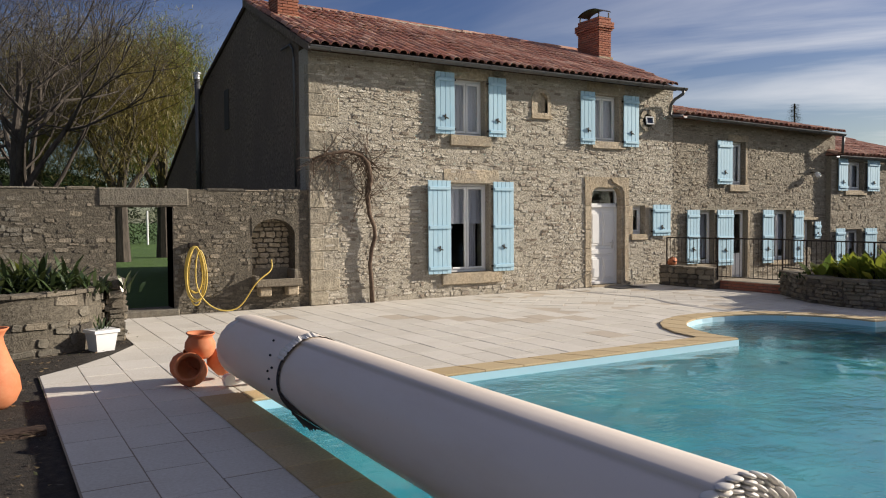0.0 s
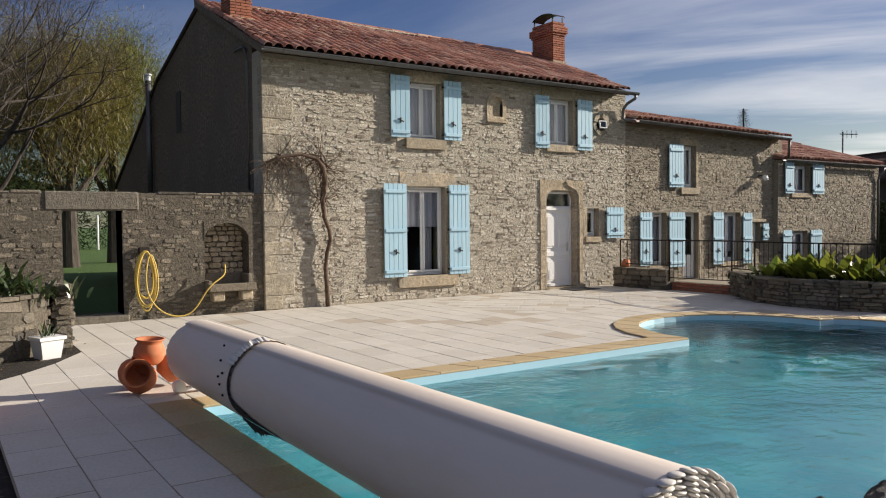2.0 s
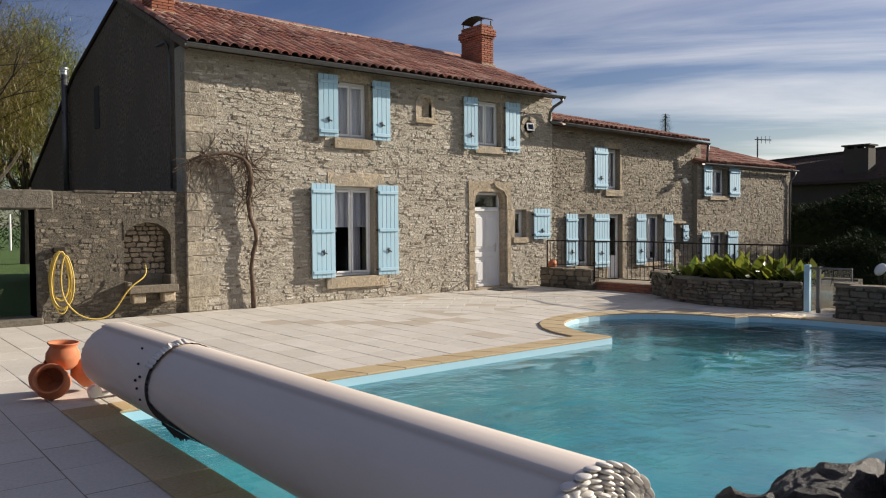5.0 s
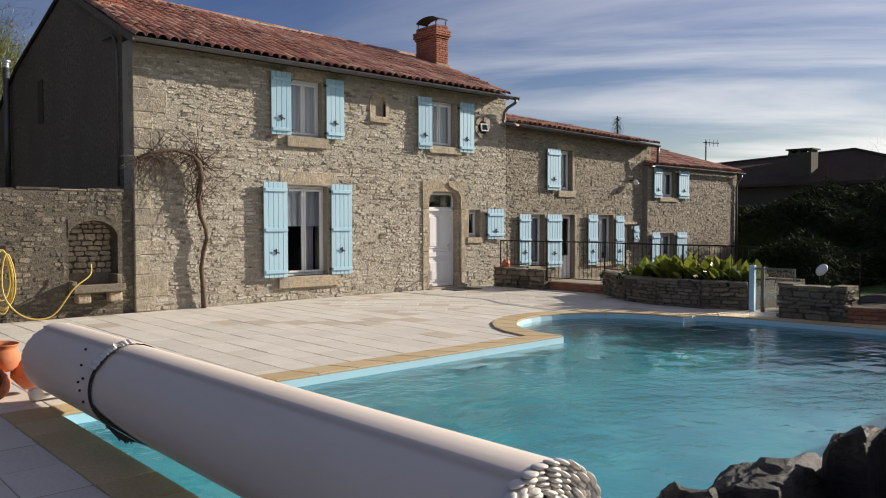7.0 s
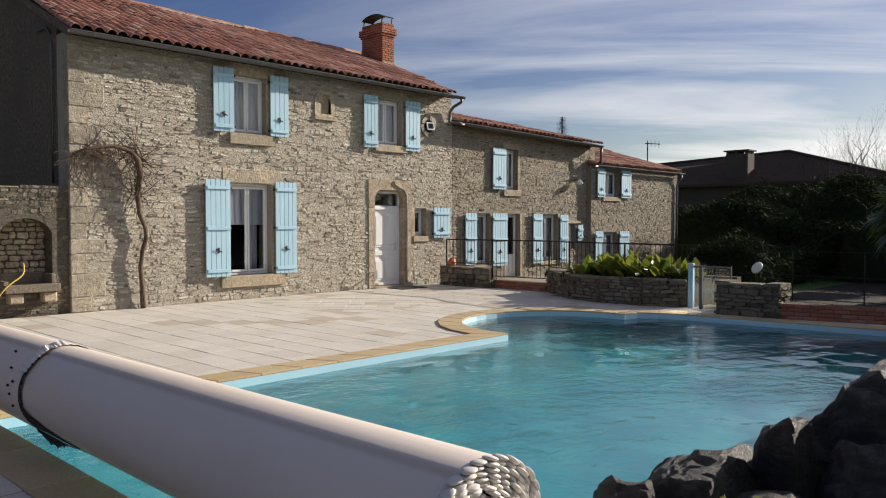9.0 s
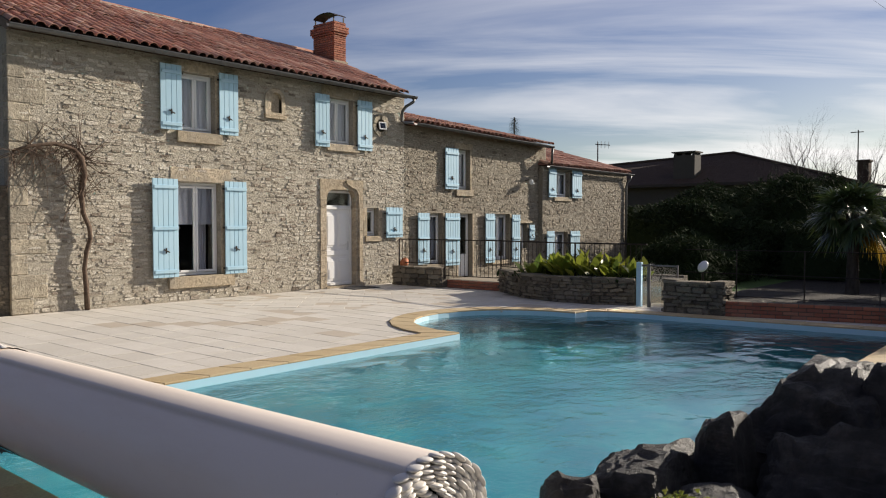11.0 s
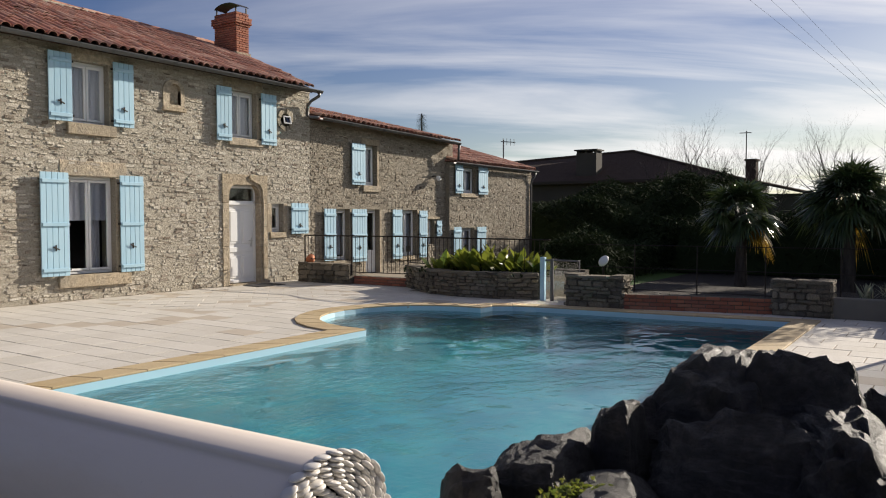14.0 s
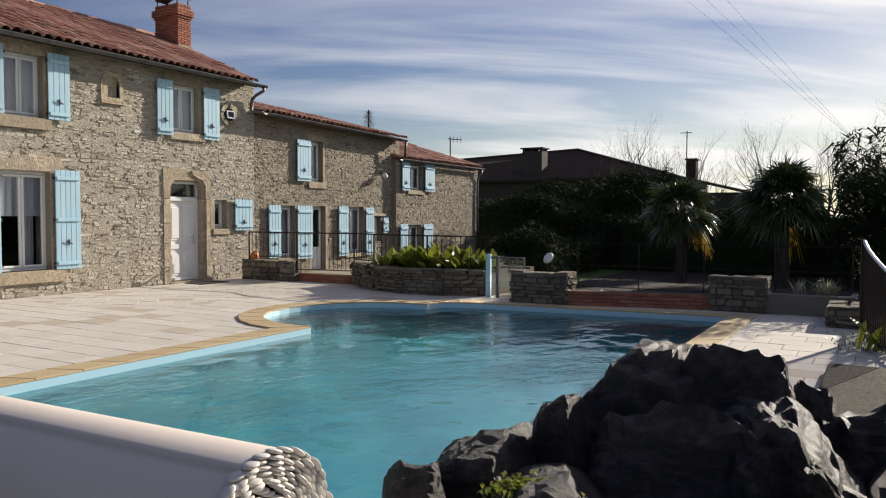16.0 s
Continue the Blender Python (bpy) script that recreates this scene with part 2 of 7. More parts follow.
k.colour(k.mix(0.35, base, k.ramp(k.noise(40, 6, 0.7, space="World"), (0.3, (0.3, 0.3, 0.3)), (0.7, (0.75, 0.75, 0.75))), "OVERLAY"))
m_pave = k.rough(0.8).set(Specular_IOR_Level=0.3).bump(k.noise(55, 6, 0.7, space="World"), 0.3, 0.006).m
k = Mat("buff paving")
k.colour(k.mix(k.noise(3, 7, 0.7, space="World"), (0.42, 0.355, 0.275), (0.52, 0.455, 0.37)))
m_buff = k.rough(0.85).bump(k.noise(55, 6, 0.7, space="World"), 0.3, 0.006).m
k = Mat("joint sand")
k.colour(k.mix(k.noise(30, 6, space="World"), (0.20, 0.165, 0.12), (0.32, 0.27, 0.20)))
m_joint = k.rough(0.95).m
k = Mat("ochre coping")
base = k.mix(k.own(), (0.42, 0.31, 0.16), (0.50, 0.39, 0.225))
base = k.mix(k.ramp(k.noise(4, 7, 0.7, space="World"), (0.42, (0, 0, 0)), (0.72, (0.8, 0.8, 0.8))), base, (0.45, 0.355, 0.215))
k.colour(k.mix(0.4, base, k.ramp(k.noise(45, 6, 0.7, space="World"), (0.3, (0.3, 0.3, 0.3)), (0.7, (0.75, 0.75, 0.75))), "OVERLAY"))
m_coping = k.rough(0.8).bump(k.noise(30, 6, 0.7, space="World"), 0.4, 0.008).m

# lighter mottling in the liner colour imitates caustic light on the floor
k = Mat("pool liner")
k.colour(k.mix(k.ramp(k.noise(1.3, 6, 0.65, space="World"), (0.40, (0, 0, 0)), (0.66, (1, 1, 1))), (0.010, 0.140, 0.200), (0.026, 0.210, 0.255)))
m_liner = k.rough(0.5).m
k = Mat("pool liner border")
m_border = k.colour((0.46, 0.69, 0.80)).rough(0.4).m
k = Mat("pool water")
w1 = k.noise(1.7, 2, 0.4, (1.0, 1.3, 1.0), "World")
w2 = k.noise(6.5, 3, 0.5, (1.0, 1.35, 1.0), "World")
calm = k.ramp(k.noise(0.42, 3, 0.5, space="World"), (0.40, (0.06, 0.06, 0.06)), (0.62, (0.62, 0.62, 0.62)))
k.colour((0.70, 0.95, 0.98)).rough(0.012).set(Transmission_Weight=1.0, IOR=1.333)
m_water = k.bump(k.mix(calm, w1, w2), 0.75, 0.048).m

k = Mat("cover plastic")
base = k.mix(k.ramp(k.noise(2.2, 7, 0.7, (1, 0.25, 1)), (0.45, (0, 0, 0)), (0.75, (0.7, 0.7, 0.7))), (0.79, 0.70, 0.61), (0.69, 0.58, 0.47))
k.colour(k.mix(k.ramp(k.noise(45, 4, 0.7), (0.68, (0, 0, 0)), (0.74, (0.5, 0.5, 0.5))), base, (0.33, 0.29, 0.26)))
m_cover = k.rough(0.42).set(Specular_IOR_Level=0.4).m
k = Mat("white plastic")
k.colour(k.mix(k.noise(9, 6), (0.74, 0.71, 0.66), (0.64, 0.60, 0.54)))
m_plastic = k.rough(0.4).m
k = Mat("matt black")
m_black = k.colour((0.02, 0.02, 0.022)).rough(0.8).m

k = Mat("terracotta")
k.colour(k.mix(k.ramp(k.noise(6, 7, 0.7), (0.4, (0, 0, 0)), (0.72, (1, 1, 1))), (0.50, 0.155, 0.06), (0.56, 0.23, 0.11)))
m_terra = k.rough(0.75).bump(k.noise(30, 5, 0.6, (0.3, 0.3, 1)), 0.2, 0.006).m
k = Mat("soil")
k.colour(k.ramp(k.noise(14, 8, 0.75, space="World"), (0.35, (0.014, 0.011, 0.008)), (0.55, (0.036, 0.028, 0.02)), (0.72, (0.10, 0.077, 0.054))))
m_soil = k.rough(0.95).bump(k.noise(30, 8, 0.8, space="World"), 1.0, 0.05).m
k = Mat("lawn")
k.colour(k.mix(k.noise(1.2, 7, 0.7, space="World"), (0.05, 0.11, 0.017), (0.08, 0.145, 0.026)))
m_lawn = k.rough(0.9).bump(k.noise(60, 6, 0.8, space="World"), 1.0, 0.04).m
k = Mat("dark rock")
base = k.ramp(k.noise(4.5, 9, 0.75, space="World"), (0.32, (0.012, 0.011, 0.010)), (0.50, (0.045, 0.040, 0.036)), (0.72, (0.14, 0.127, 0.11)))
m_rock = k.colour(base).rough(0.6).set(Specular_IOR_Level=0.5).bump(k.noise(9, 10, 0.78, (1, 1, 2.2), "World"), 1.0, 0.12).m


def leaf_mat(name, *tones, gloss=0.5, through=0.3, shine=0.5):
    k = Mat(name)
    k.set(Specular_IOR_Level=shine)
    k.colour(k.ramp(k.island(), *[(i / max(1, len(tones) - 1), c) for i, c in enumerate(tones)])).rough(gloss)
    tr = k.n.new("ShaderNodeBsdfTranslucent")
    k.l.new(k.b.inputs["Base Color"].links[0].from_socket, tr.inputs[0])
    mx = k.n.new("ShaderNodeMixShader")
    mx.inputs[0].default_value = through
    k.l.new(k.b.outputs[0], mx.inputs[1])
    k.l.new(tr.outputs[0], mx.inputs[2])
    k.l.new(mx.outputs[0], k.n["Material Output"].inputs[0])
    return k.m


m_willow = leaf_mat("willow leaves", (0.13, 0.18, 0.03), (0.22, 0.25, 0.04), (0.10, 0.135, 0.025), (0.30, 0.28, 0.05), through=0.4)
m_willow_b = leaf_mat("brown willow leaves", (0.13, 0.11, 0.03), (0.20, 0.155, 0.04), (0.09, 0.07, 0.03), (0.26, 0.23, 0.045), through=0.35)
m_shrub = leaf_mat("shrub leaves", (0.08, 0.13, 0.022), (0.26, 0.29, 0.04), (0.04, 0.075, 0.018), (0.42, 0.40, 0.06), (0.13, 0.17, 0.03), gloss=0.35, through=0.45)
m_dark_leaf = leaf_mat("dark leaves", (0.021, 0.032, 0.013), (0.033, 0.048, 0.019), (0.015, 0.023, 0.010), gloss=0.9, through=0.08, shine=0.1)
m_palm = leaf_mat("palm leaves", (0.03, 0.05, 0.018), (0.05, 0.078, 0.026), (0.07, 0.088, 0.028), gloss=0.32, through=0.15, shine=0.6)
m_yellow = leaf_mat("yellowed leaves", (0.42, 0.30, 0.04), (0.30, 0.17, 0.03), gloss=0.5, through=0.4)
m_agave = leaf_mat("pale grass", (0.28, 0.30, 0.18), (0.38, 0.38, 0.26), gloss=0.5, through=0.3)
k = Mat("bark")
k.colour(k.ramp(k.noise(8, 7, 0.7, (1, 1, 0.25)), (0.35, (0.032, 0.026, 0.021)), (0.7, (0.095, 0.078, 0.062))))
m_bark = k.rough(0.95).bump(k.noise(14, 6, 0.7, (1, 1, 0.2)), 1.0, 0.03).m
k = Mat("vine bark")
k.colour(k.ramp(k.noise(20, 6, 0.7), (0.35, (0.07, 0.045, 0.03)), (0.7, (0.16, 0.11, 0.075))))
m_vine = k.rough(0.95).bump(k.noise(40, 5), 0.8, 0.01).m
k = Mat("yellow hose")
m_hose = k.colour((0.60, 0.43, 0.09)).rough(0.5).m
k = Mat("mossy gravel")
k.colour(k.ramp(k.noise(26, 8, 0.75, space="World"), (0.38, (0.022, 0.018, 0.014)), (0.5, (0.08, 0.063, 0.044)), (0.58, (0.055, 0.058, 0.016)), (0.70, (0.20, 0.165, 0.11))))
m_mossy = k.rough(0.95).bump(k.noise(30, 8, 0.8, space="World"), 1.0, 0.05).m
k = Mat("dark brown tile")
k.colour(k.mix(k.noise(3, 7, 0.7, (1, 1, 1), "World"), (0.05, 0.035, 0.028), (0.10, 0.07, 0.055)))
m_dark_tile = k.rough(0.95).set(Specular_IOR_Level=0.1).bump(k.noise(9, 5, 0.6, (0.4, 1.6, 1), "World"), 1.0, 0.1).m
# wall colour is near black, to hold the shade of the backlit side
k = Mat("backlit neighbour wall")
m_nb_backlit = k.colour(k.mix(k.noise(1.2, 6, 0.7, space="World"), (0.045, 0.04, 0.033), (0.085, 0.075, 0.06))).rough(0.95).m
k = Mat("far dark wall")
k.colour(k.mix(k.noise(2, 6, 0.7, space="World"), (0.13, 0.12, 0.10), (0.21, 0.19, 0.155)))
m_far_wall = k.rough(0.95).m


# ---- building helpers ----
rnd = random.Random(11)


def mesh_of(name, bm, mat, smooth=False):
    me = bpy.data.meshes.new(name)
    bm.normal_update()
    bm.to_mesh(me)
    bm.free()
    if mat is not None:
        me.materials.append(mat)
    if smooth:
        me.polygons.foreach_set("use_smooth", [True] * len(me.polygons))
    return me


def part(name, bm, mat, parent, label="", smooth=False, at=None):
    ob = new(name, mesh_of(name, bm, mat, smooth))
    ob.parent = parent
    if at is not None:
        ob.matrix_basis = at
    if label:
        ob["label"] = label
    return ob


def share(name, me, parent, m):
    ob = new(name, me)
    ob.parent = parent
    ob.matrix_basis = m
    return ob


def thing(name, label, category, at=None, group="", kind=""):
    ob = new(name)
    ob.empty_display_size = 0.1
    if at is not None:
        ob.matrix_basis = at
    return tagged(ob, label, category, group, kind)


def box(bm, x0, x1, y0, y1, z0, z1, bevel=0.0, m=None):
    """A box, with its edges cut off by bevel."""
    r = bmesh.ops.create_cube(bm, size=1.0)
    vs = r["verts"]
    for v in vs:
        v.co = Vector(((x0 + x1) / 2 + v.co.x * (x1 - x0), (y0 + y1) / 2 + v.co.y * (y1 - y0), (z0 + z1) / 2 + v.co.z * (z1 - z0)))
    if bevel > 0:
        es = list({e for v in vs for e in v.link_edges})
        out = bmesh.ops.bevel(bm, geom=es, offset=bevel, segments=1, affect="EDGES")
        vs = list({v for f in out["faces"] for v in f.verts} | {v for v in vs if v.is_valid})
    if m is not None:
        for v in vs:
            v.co = m @ v.co
    return vs


def boxes(*items, bevel=0.0):
    bm = bmesh.new()
    for it in items:
        box(bm, *it, bevel=bevel)
    return bm


def tube(bm, pts, radii, sides=8, caps=True):
    """A round tube along a line of points, with a radius for each."""
    pts = [Vector(p) for p in pts]
    if isinstance(radii, (int, float)):
        radii = [radii] * len(pts)
    rings, up = [], Vector((0.13, 0.27, 0.95)).normalized()
    for i, p in enumerate(pts):
        d = (pts[min(i + 1, len(pts) - 1)] - pts[max(i - 1, 0)]).normalized()
        a = d.cross(up)
        if a.length < 0.05:
            a = d.cross(Vector((1, 0, 0)))
        a.normalize()
        b = d.cross(a)
        rings.append([bm.verts.new(p + radii[i] * (math.cos(2 * math.pi * k / sides) * a + math.sin(2 * math.pi * k / sides) * b)) for k in range(sides)])
    for r0, r1 in zip(rings, rings[1:]):
        for k in range(sides):
            bm.faces.new((r0[k], r0[(k + 1) % sides], r1[(k + 1) % sides], r1[k]))
    if caps and sides > 2:
        bm.faces.new(rings[0][::-1])
        bm.faces.new(rings[-1])
    return bm


def lathe(bm, profile, sides=24, m=None):
    """A turned shape: profile of (radius, height)."""
    rings = []
    for r, z in profile:
        rings.append([bm.verts.new((r * math.cos(2 * math.pi * k / sides), r * math.sin(2 * math.pi * k / sides), z)) for k in range(sides)])
    for r0, r1 in zip(rings, rings[1:]):
        for k in range(sides):
            bm.faces.new((r0[k], r0[(k + 1) % sides], r1[(k + 1) % sides], r1[k]))
    bm.faces.new(rings[0][::-1])
    if m is not None:
        for ring in rings:
            for v in ring:
                v.co = m @ v.co
    return bm


def panel(outline, depth, to3, holes=()):
    """A slab: a flat outline (u, v) with rectangular holes (u0, u1, v0, v1), cut up on a grid of cells; to3(u, v, d) gives the place."""
    u0, u1, v0, v1 = outline
    us = sorted({u0, u1, *[h[0] for h in holes], *[h[1] for h in holes]})
    vs = sorted({v0, v1, *[h[2] for h in holes], *[h[3] for h in holes]})
    us, vs = [u for u in us if u0 <= u <= u1], [v for v in vs if v0 <= v <= v1]
    bm = bmesh.new()
    cache = {}

    def vert(i, j, d):
        if (i, j, d) not in cache:
            cache[i, j, d] = bm.verts.new(to3(us[i], vs[j], d * depth))
        return cache[i, j, d]

    def solid(i, j):
        if not (0 <= i < len(us) - 1 and 0 <= j < len(vs) - 1):
            return False
        cu, cv = (us[i] + us[i + 1]) / 2, (vs[j] + vs[j + 1]) / 2
        return not any(h[0] < cu < h[1] and h[2] < cv < h[3] for h in holes)

    for i in range(len(us) - 1):
        for j in range(len(vs) - 1):
            if not solid(i, j):
                continue
            bm.faces.new([vert(a, b, 0) for a, b in ((i, j), (i + 1, j), (i + 1, j + 1), (i, j + 1))])
            bm.faces.new([vert(a, b, 1) for a, b in ((i, j + 1), (i + 1, j + 1), (i + 1, j), (i, j))])
            for (di, dj), (a, b) in (((-1, 0), ((i, j + 1), (i, j))), ((1, 0), ((i + 1, j), (i + 1, j + 1))), ((0, -1), ((i, j), (i + 1, j))), ((0, 1), ((i + 1, j + 1), (i, j + 1)))):
                if not solid(i + di, j + dj):
                    bm.faces.new((vert(*a, 0), vert(*a, 1), vert(*b, 1), vert(*b, 0)))
    bmesh.ops.recalc_face_normals(bm, faces=bm.faces)
    return bm


def stone_mesh(verts, faces, u0, u1, v0, v1, proud, to3, r):
    """Adds one rough stone: an uneven outline with a raised, tilted face. d is out of the wall."""
    n0 = len(verts)
    w, h = u1 - u0, v1 - v0
    c = min(w, h) * 0.28
    ring = [(u0 + c * r.uniform(0.3, 1.3), v0), (u1 - c * r.uniform(0.3, 1.3), v0), (u1, v0 + c * r.uniform(0.3, 1.2)), (u1, v1 - c * r.uniform(0.3, 1.2)),
            (u1 - c * r.uniform(0.3, 1.3), v1), (u0 + c * r.uniform(0.3, 1.3), v1), (u0, v1 - c * r.uniform(0.3, 1.2)), (u0, v0 + c * r.uniform(0.3, 1.2))]
    ring = [(a + r.uniform(-0.06, 0.06) * w, b + r.uniform(-0.13, 0.13) * h) for a, b in ring]
    mu, mv = (u0 + u1) / 2, (v0 + v1) / 2
    t = r.gauss(0, 0.06)
    ring = [(mu + (a - mu) * math.cos(t) - (b - mv) * math.sin(t), mv + (a - mu) * math.sin(t) + (b - mv) * math.cos(t)) for a, b in ring]
    tu, tv = r.uniform(-0.25, 0.25) * proud / w, r.uniform(-0.5, 0.5) * proud / h
    for a, b in ring:
        verts.append(to3(a, b, -0.02))
    for a, b in ring:
        a2, b2 = mu + (a - mu) * 0.90, mv + (b - mv) * 0.84
        verts.append(to3(a2, b2, proud * r.uniform(0.7, 1.1) + tu * (a2 - mu) + tv * (b2 - mv)))
    for i in range(8):
        j = (i + 1) % 8
        faces.append((n0 + i, n0 + j, n0 + 8 + j, n0 + 8 + i))
    faces.append(tuple(n0 + 8 + i for i in range(8)))


def rubble(name, rect, to3, mat, mat_own, parent, holes=(), course=(0.055, 0.12), length=(0.12, 0.40), proud=(0.008, 0.03), gap=0.016, near=None, seed=1, clip=None, most=300, skip=0.035):
    """Coursed rubble over rect (u0, u1, v0, v1), round the holes. Stones within the stretch near are pieces of their own."""
    r = random.Random(seed)
    u0, u1, v0, v1 = rect
    verts, faces, singles = [], [], 0
    v = v0
    while v < v1 - 0.03:
        h = min(r.uniform(*course), v1 - v)
        u = u0 - r.uniform(0, 0.2)
        while u < u1 - 0.02:
            w = r.uniform(*length) * (0.7 + 0.6 * h / course[1])
            a, b = max(u, u0), min(u + w, u1)
            u += w
            dv = 0.022 * math.sin(a * 2.1 + seed + v * 3) + r.uniform(-0.014, 0.014)
            lo, hi = v + dv, v + h + dv
            if b - a < 0.05 or r.random() < skip:
                continue
            if any(a < q[1] and b > q[0] and lo < q[3] and hi > q[2] for q in holes):
                hit = [q for q in holes if a < q[1] and b > q[0] and lo < q[3] and hi > q[2]][0]
                if a < hit[0] - 0.06:
                    b = hit[0] - 0.005
                elif b > hit[1] + 0.06:
                    a = hit[1] + 0.005
                else:
                    continue
            if clip and not clip((a + b) / 2, hi):
                continue
            g = gap * r.uniform(0.5, 1.4) / 2
            p = r.uniform(*proud)
            if near and singles < most and near[0] < a and b < near[1] and near[2] < lo and hi < near[3]:
                vs, fs = [], []
                stone_mesh(vs, fs, a + g, b - g, lo + g, hi - g, p, to3, r)
                me = bpy.data.meshes.new("stone")
                me.from_pydata(vs, [], fs)
                me.materials.append(mat_own)
                new("stone", me).parent = parent
                singles += 1
            else:
                stone_mesh(verts, faces, a + g, b - g, lo + g, hi - g, p, to3, r)
        v += h
    me = bpy.data.meshes.new(name)
    me.from_pydata(verts, [], faces)
    me.materials.append(mat)
    ob = new(name, me)
    ob.parent = parent
    ob["kind"] = "stuff"
    return ob

# ---- ground ----
def flat(name, pts, z, mat, label, category, hole=None):
    bm = bmesh.new()
    f = bm.faces.new([bm.verts.new((x, y, z)) for x, y in pts])
    return tagged(part(name, bm, mat, None), label, category, kind="structure")


POOL = (-3.31, 7.56, -12.03, -7.15)        # inner edges of the water
BAY = (4.90, -6.97, 1.60)                  # the rounded bay: centre and radius


FAR_IN = [(6.49, -7.15), (6.85, -7.18), (7.06, -7.48), (7.16, -7.9), (7.24, -8.8), (7.33, -9.7), (7.42, -10.6), (7.50, -11.4), (7.56, -12.03)]
FAR_OUT = [(6.88, -6.83), (7.08, -6.86), (7.38, -7.28), (7.52, -7.8), (7.60, -8.8), (7.69, -9.7), (7.78, -10.6), (7.86, -11.4), (7.93, -12.40)]


def far_edge(y):
    """x of the pool's far side at y."""
    return 7.16 + 0.4 * max(0.0, min(1.0, (-7.9 - y) / 4.13))


def bay_arc(r, n=20, a0=None, a1=None):
    off = math.asin((POOL[3] - BAY[1]) / BAY[2])
    a0 = a0 if a0 is not None else math.pi - off
    a1 = a1 if a1 is not None else off
    return [(BAY[0] + r * math.cos(a0 + (a1 - a0) * k / n), BAY[1] + r * math.sin(a0 + (a1 - a0) * k / n)) for k in range(n + 1)]


def pool_outline():
    x0, x1, y0, y1 = POOL
    return [(x0, y0), (x0, y1)] + bay_arc(BAY[2]) + FAR_IN[1:]


# one ground sheet to the horizon, open where the pool is
bm = bmesh.new()
out = pool_outline()
outer = [bm.verts.new((x, y, -0.05)) for x, y in ((-900, -900), (-900, 900), (900, 900), (900, -900))]
mid = [bm.verts.new((x, y, -0.05)) for x, y in ((-3.6, -12.35), (-3.6, -5.1), (7.75, -5.1), (7.75, -12.35))]
for k in range(4):
    bm.faces.new((outer[k], outer[(k + 1) % 4], mid[(k + 1) % 4], mid[k]))
ground = tagged(part("ground", bm, m_lawn, None), "mown green lawn running out to the trees", "ground", kind="structure")

# the pool's basin
bm = bmesh.new()
pts = pool_outline()
top = [bm.verts.new((x, y, 0.0)) for x, y in pts]
bot = [bm.verts.new((x, y, -0.80)) for x, y in pts]
for k in range(len(pts)):
    j = (k + 1) % len(pts)
    bm.faces.new((top[k], top[j], bot[j], bot[k]))
bm.faces.new(bot)
bmesh.ops.recalc_face_normals(bm, faces=bm.faces)
bmesh.ops.reverse_faces(bm, faces=bm.faces)
pool = thing("swimming_pool", "swimming pool with turquoise liner and a rounded bay", "pool")
part("liner", bm, m_liner, pool, "turquoise pool liner")
bm = bmesh.new()
ins = [(x + (0.004 if x < 0 else -0.004), y - 0.004 if y > -9 else y + 0.004) for x, y in pts]
t2, b2 = [bm.verts.new((x, y, 0.0)) for x, y in ins], [bm.verts.new((x, y, -0.12)) for x, y in ins]
for k in range(len(pts)):
    j = (k + 1) % len(pts)
    bm.faces.new((t2[k], t2[j], b2[j], b2[k]))
part("liner_border", bm, m_border, pool, "blue border strip of the liner at the waterline")
bm = bmesh.new()
bm.faces.new([bm.verts.new((x, y, -0.075)) for x, y in pts])
bmesh.ops.recalc_face_normals(bm, faces=bm.faces)
water = tagged(part("pool_water", bm, m_water, None), "clear rippled turquoise pool water", "water", kind="structure")
if water.data.polygons[0].normal.z < 0:
    water.data.flip_normals()
water.visible_shadow = False

# ---- the house ----
WIN = {  # openings of the main front: x0, x1, z0, z1
    "low": (3.12, 4.13, 0.50, 2.40), "up1": (3.22, 4.02, 3.42, 4.62), "up2": (7.06, 7.92, 3.47, 4.58),
    "door": (7.02, 7.98, 0.0, 2.36), "niche": (5.43, 5.72, 4.00, 4.49), "small": (8.38, 8.78, 1.24, 1.95), "vent": (8.68, 9.02, 3.88, 4.22)}
ANX = {"up": (11.95, 12.55, 2.52, 3.68), "a": (10.68, 11.32, 0.42, 1.84), "b": (12.02, 12.66, 0.0, 1.84), "c": (13.66, 14.55, 0.42, 1.84), "d": (15.18, 15.52, 0.75, 1.52)}
END = {"up": (16.89, 17.82, 2.43, 3.30), "low": (16.79, 17.73, 0.05, 1.26)}
front = lambda u, v, d: (u, -d, v)          # out of the front is -y
back_in = lambda y: (lambda u, v, d: (u, y + d, v))

house = thing("farmhouse", "rubble stone farmhouse with pale blue shutters and red tile roof", "house")
part("front_wall", panel((0.0, 9.75, -0.05, 4.93), 0.5, back_in(0.0), list(WIN.values())[:4] + [WIN["small"], WIN["niche"], WIN["vent"]]), m_mortar, house, "lime mortared rubble front wall")
RIDGE_Y, RIDGE_Z, RIDGE_FALL = 3.8, 6.70, 0.016
RIDGE_E = RIDGE_Z - 10.2 * RIDGE_FALL      # the ridge sinks towards the east end
# gable towards the garden wall
bm = bmesh.new()
prof = [(0.5, -0.05), (0.5, 5.05), (RIDGE_Y, 6.66), (7.7, 5.50), (13.3, 2.95), (13.3, -0.05)]
for x in (0.0, 0.5):
    bm.faces.new([bm.verts.new((x, y, z)) for y, z in prof])
bm.verts.ensure_lookup_table()
for k in range(len(prof)):
    j = (k + 1) % len(prof)
    bm.faces.new((bm.verts[k], bm.verts[j], bm.verts[j + len(prof)], bm.verts[k + len(prof)]))
bmesh.ops.recalc_face_normals(bm, faces=bm.faces)
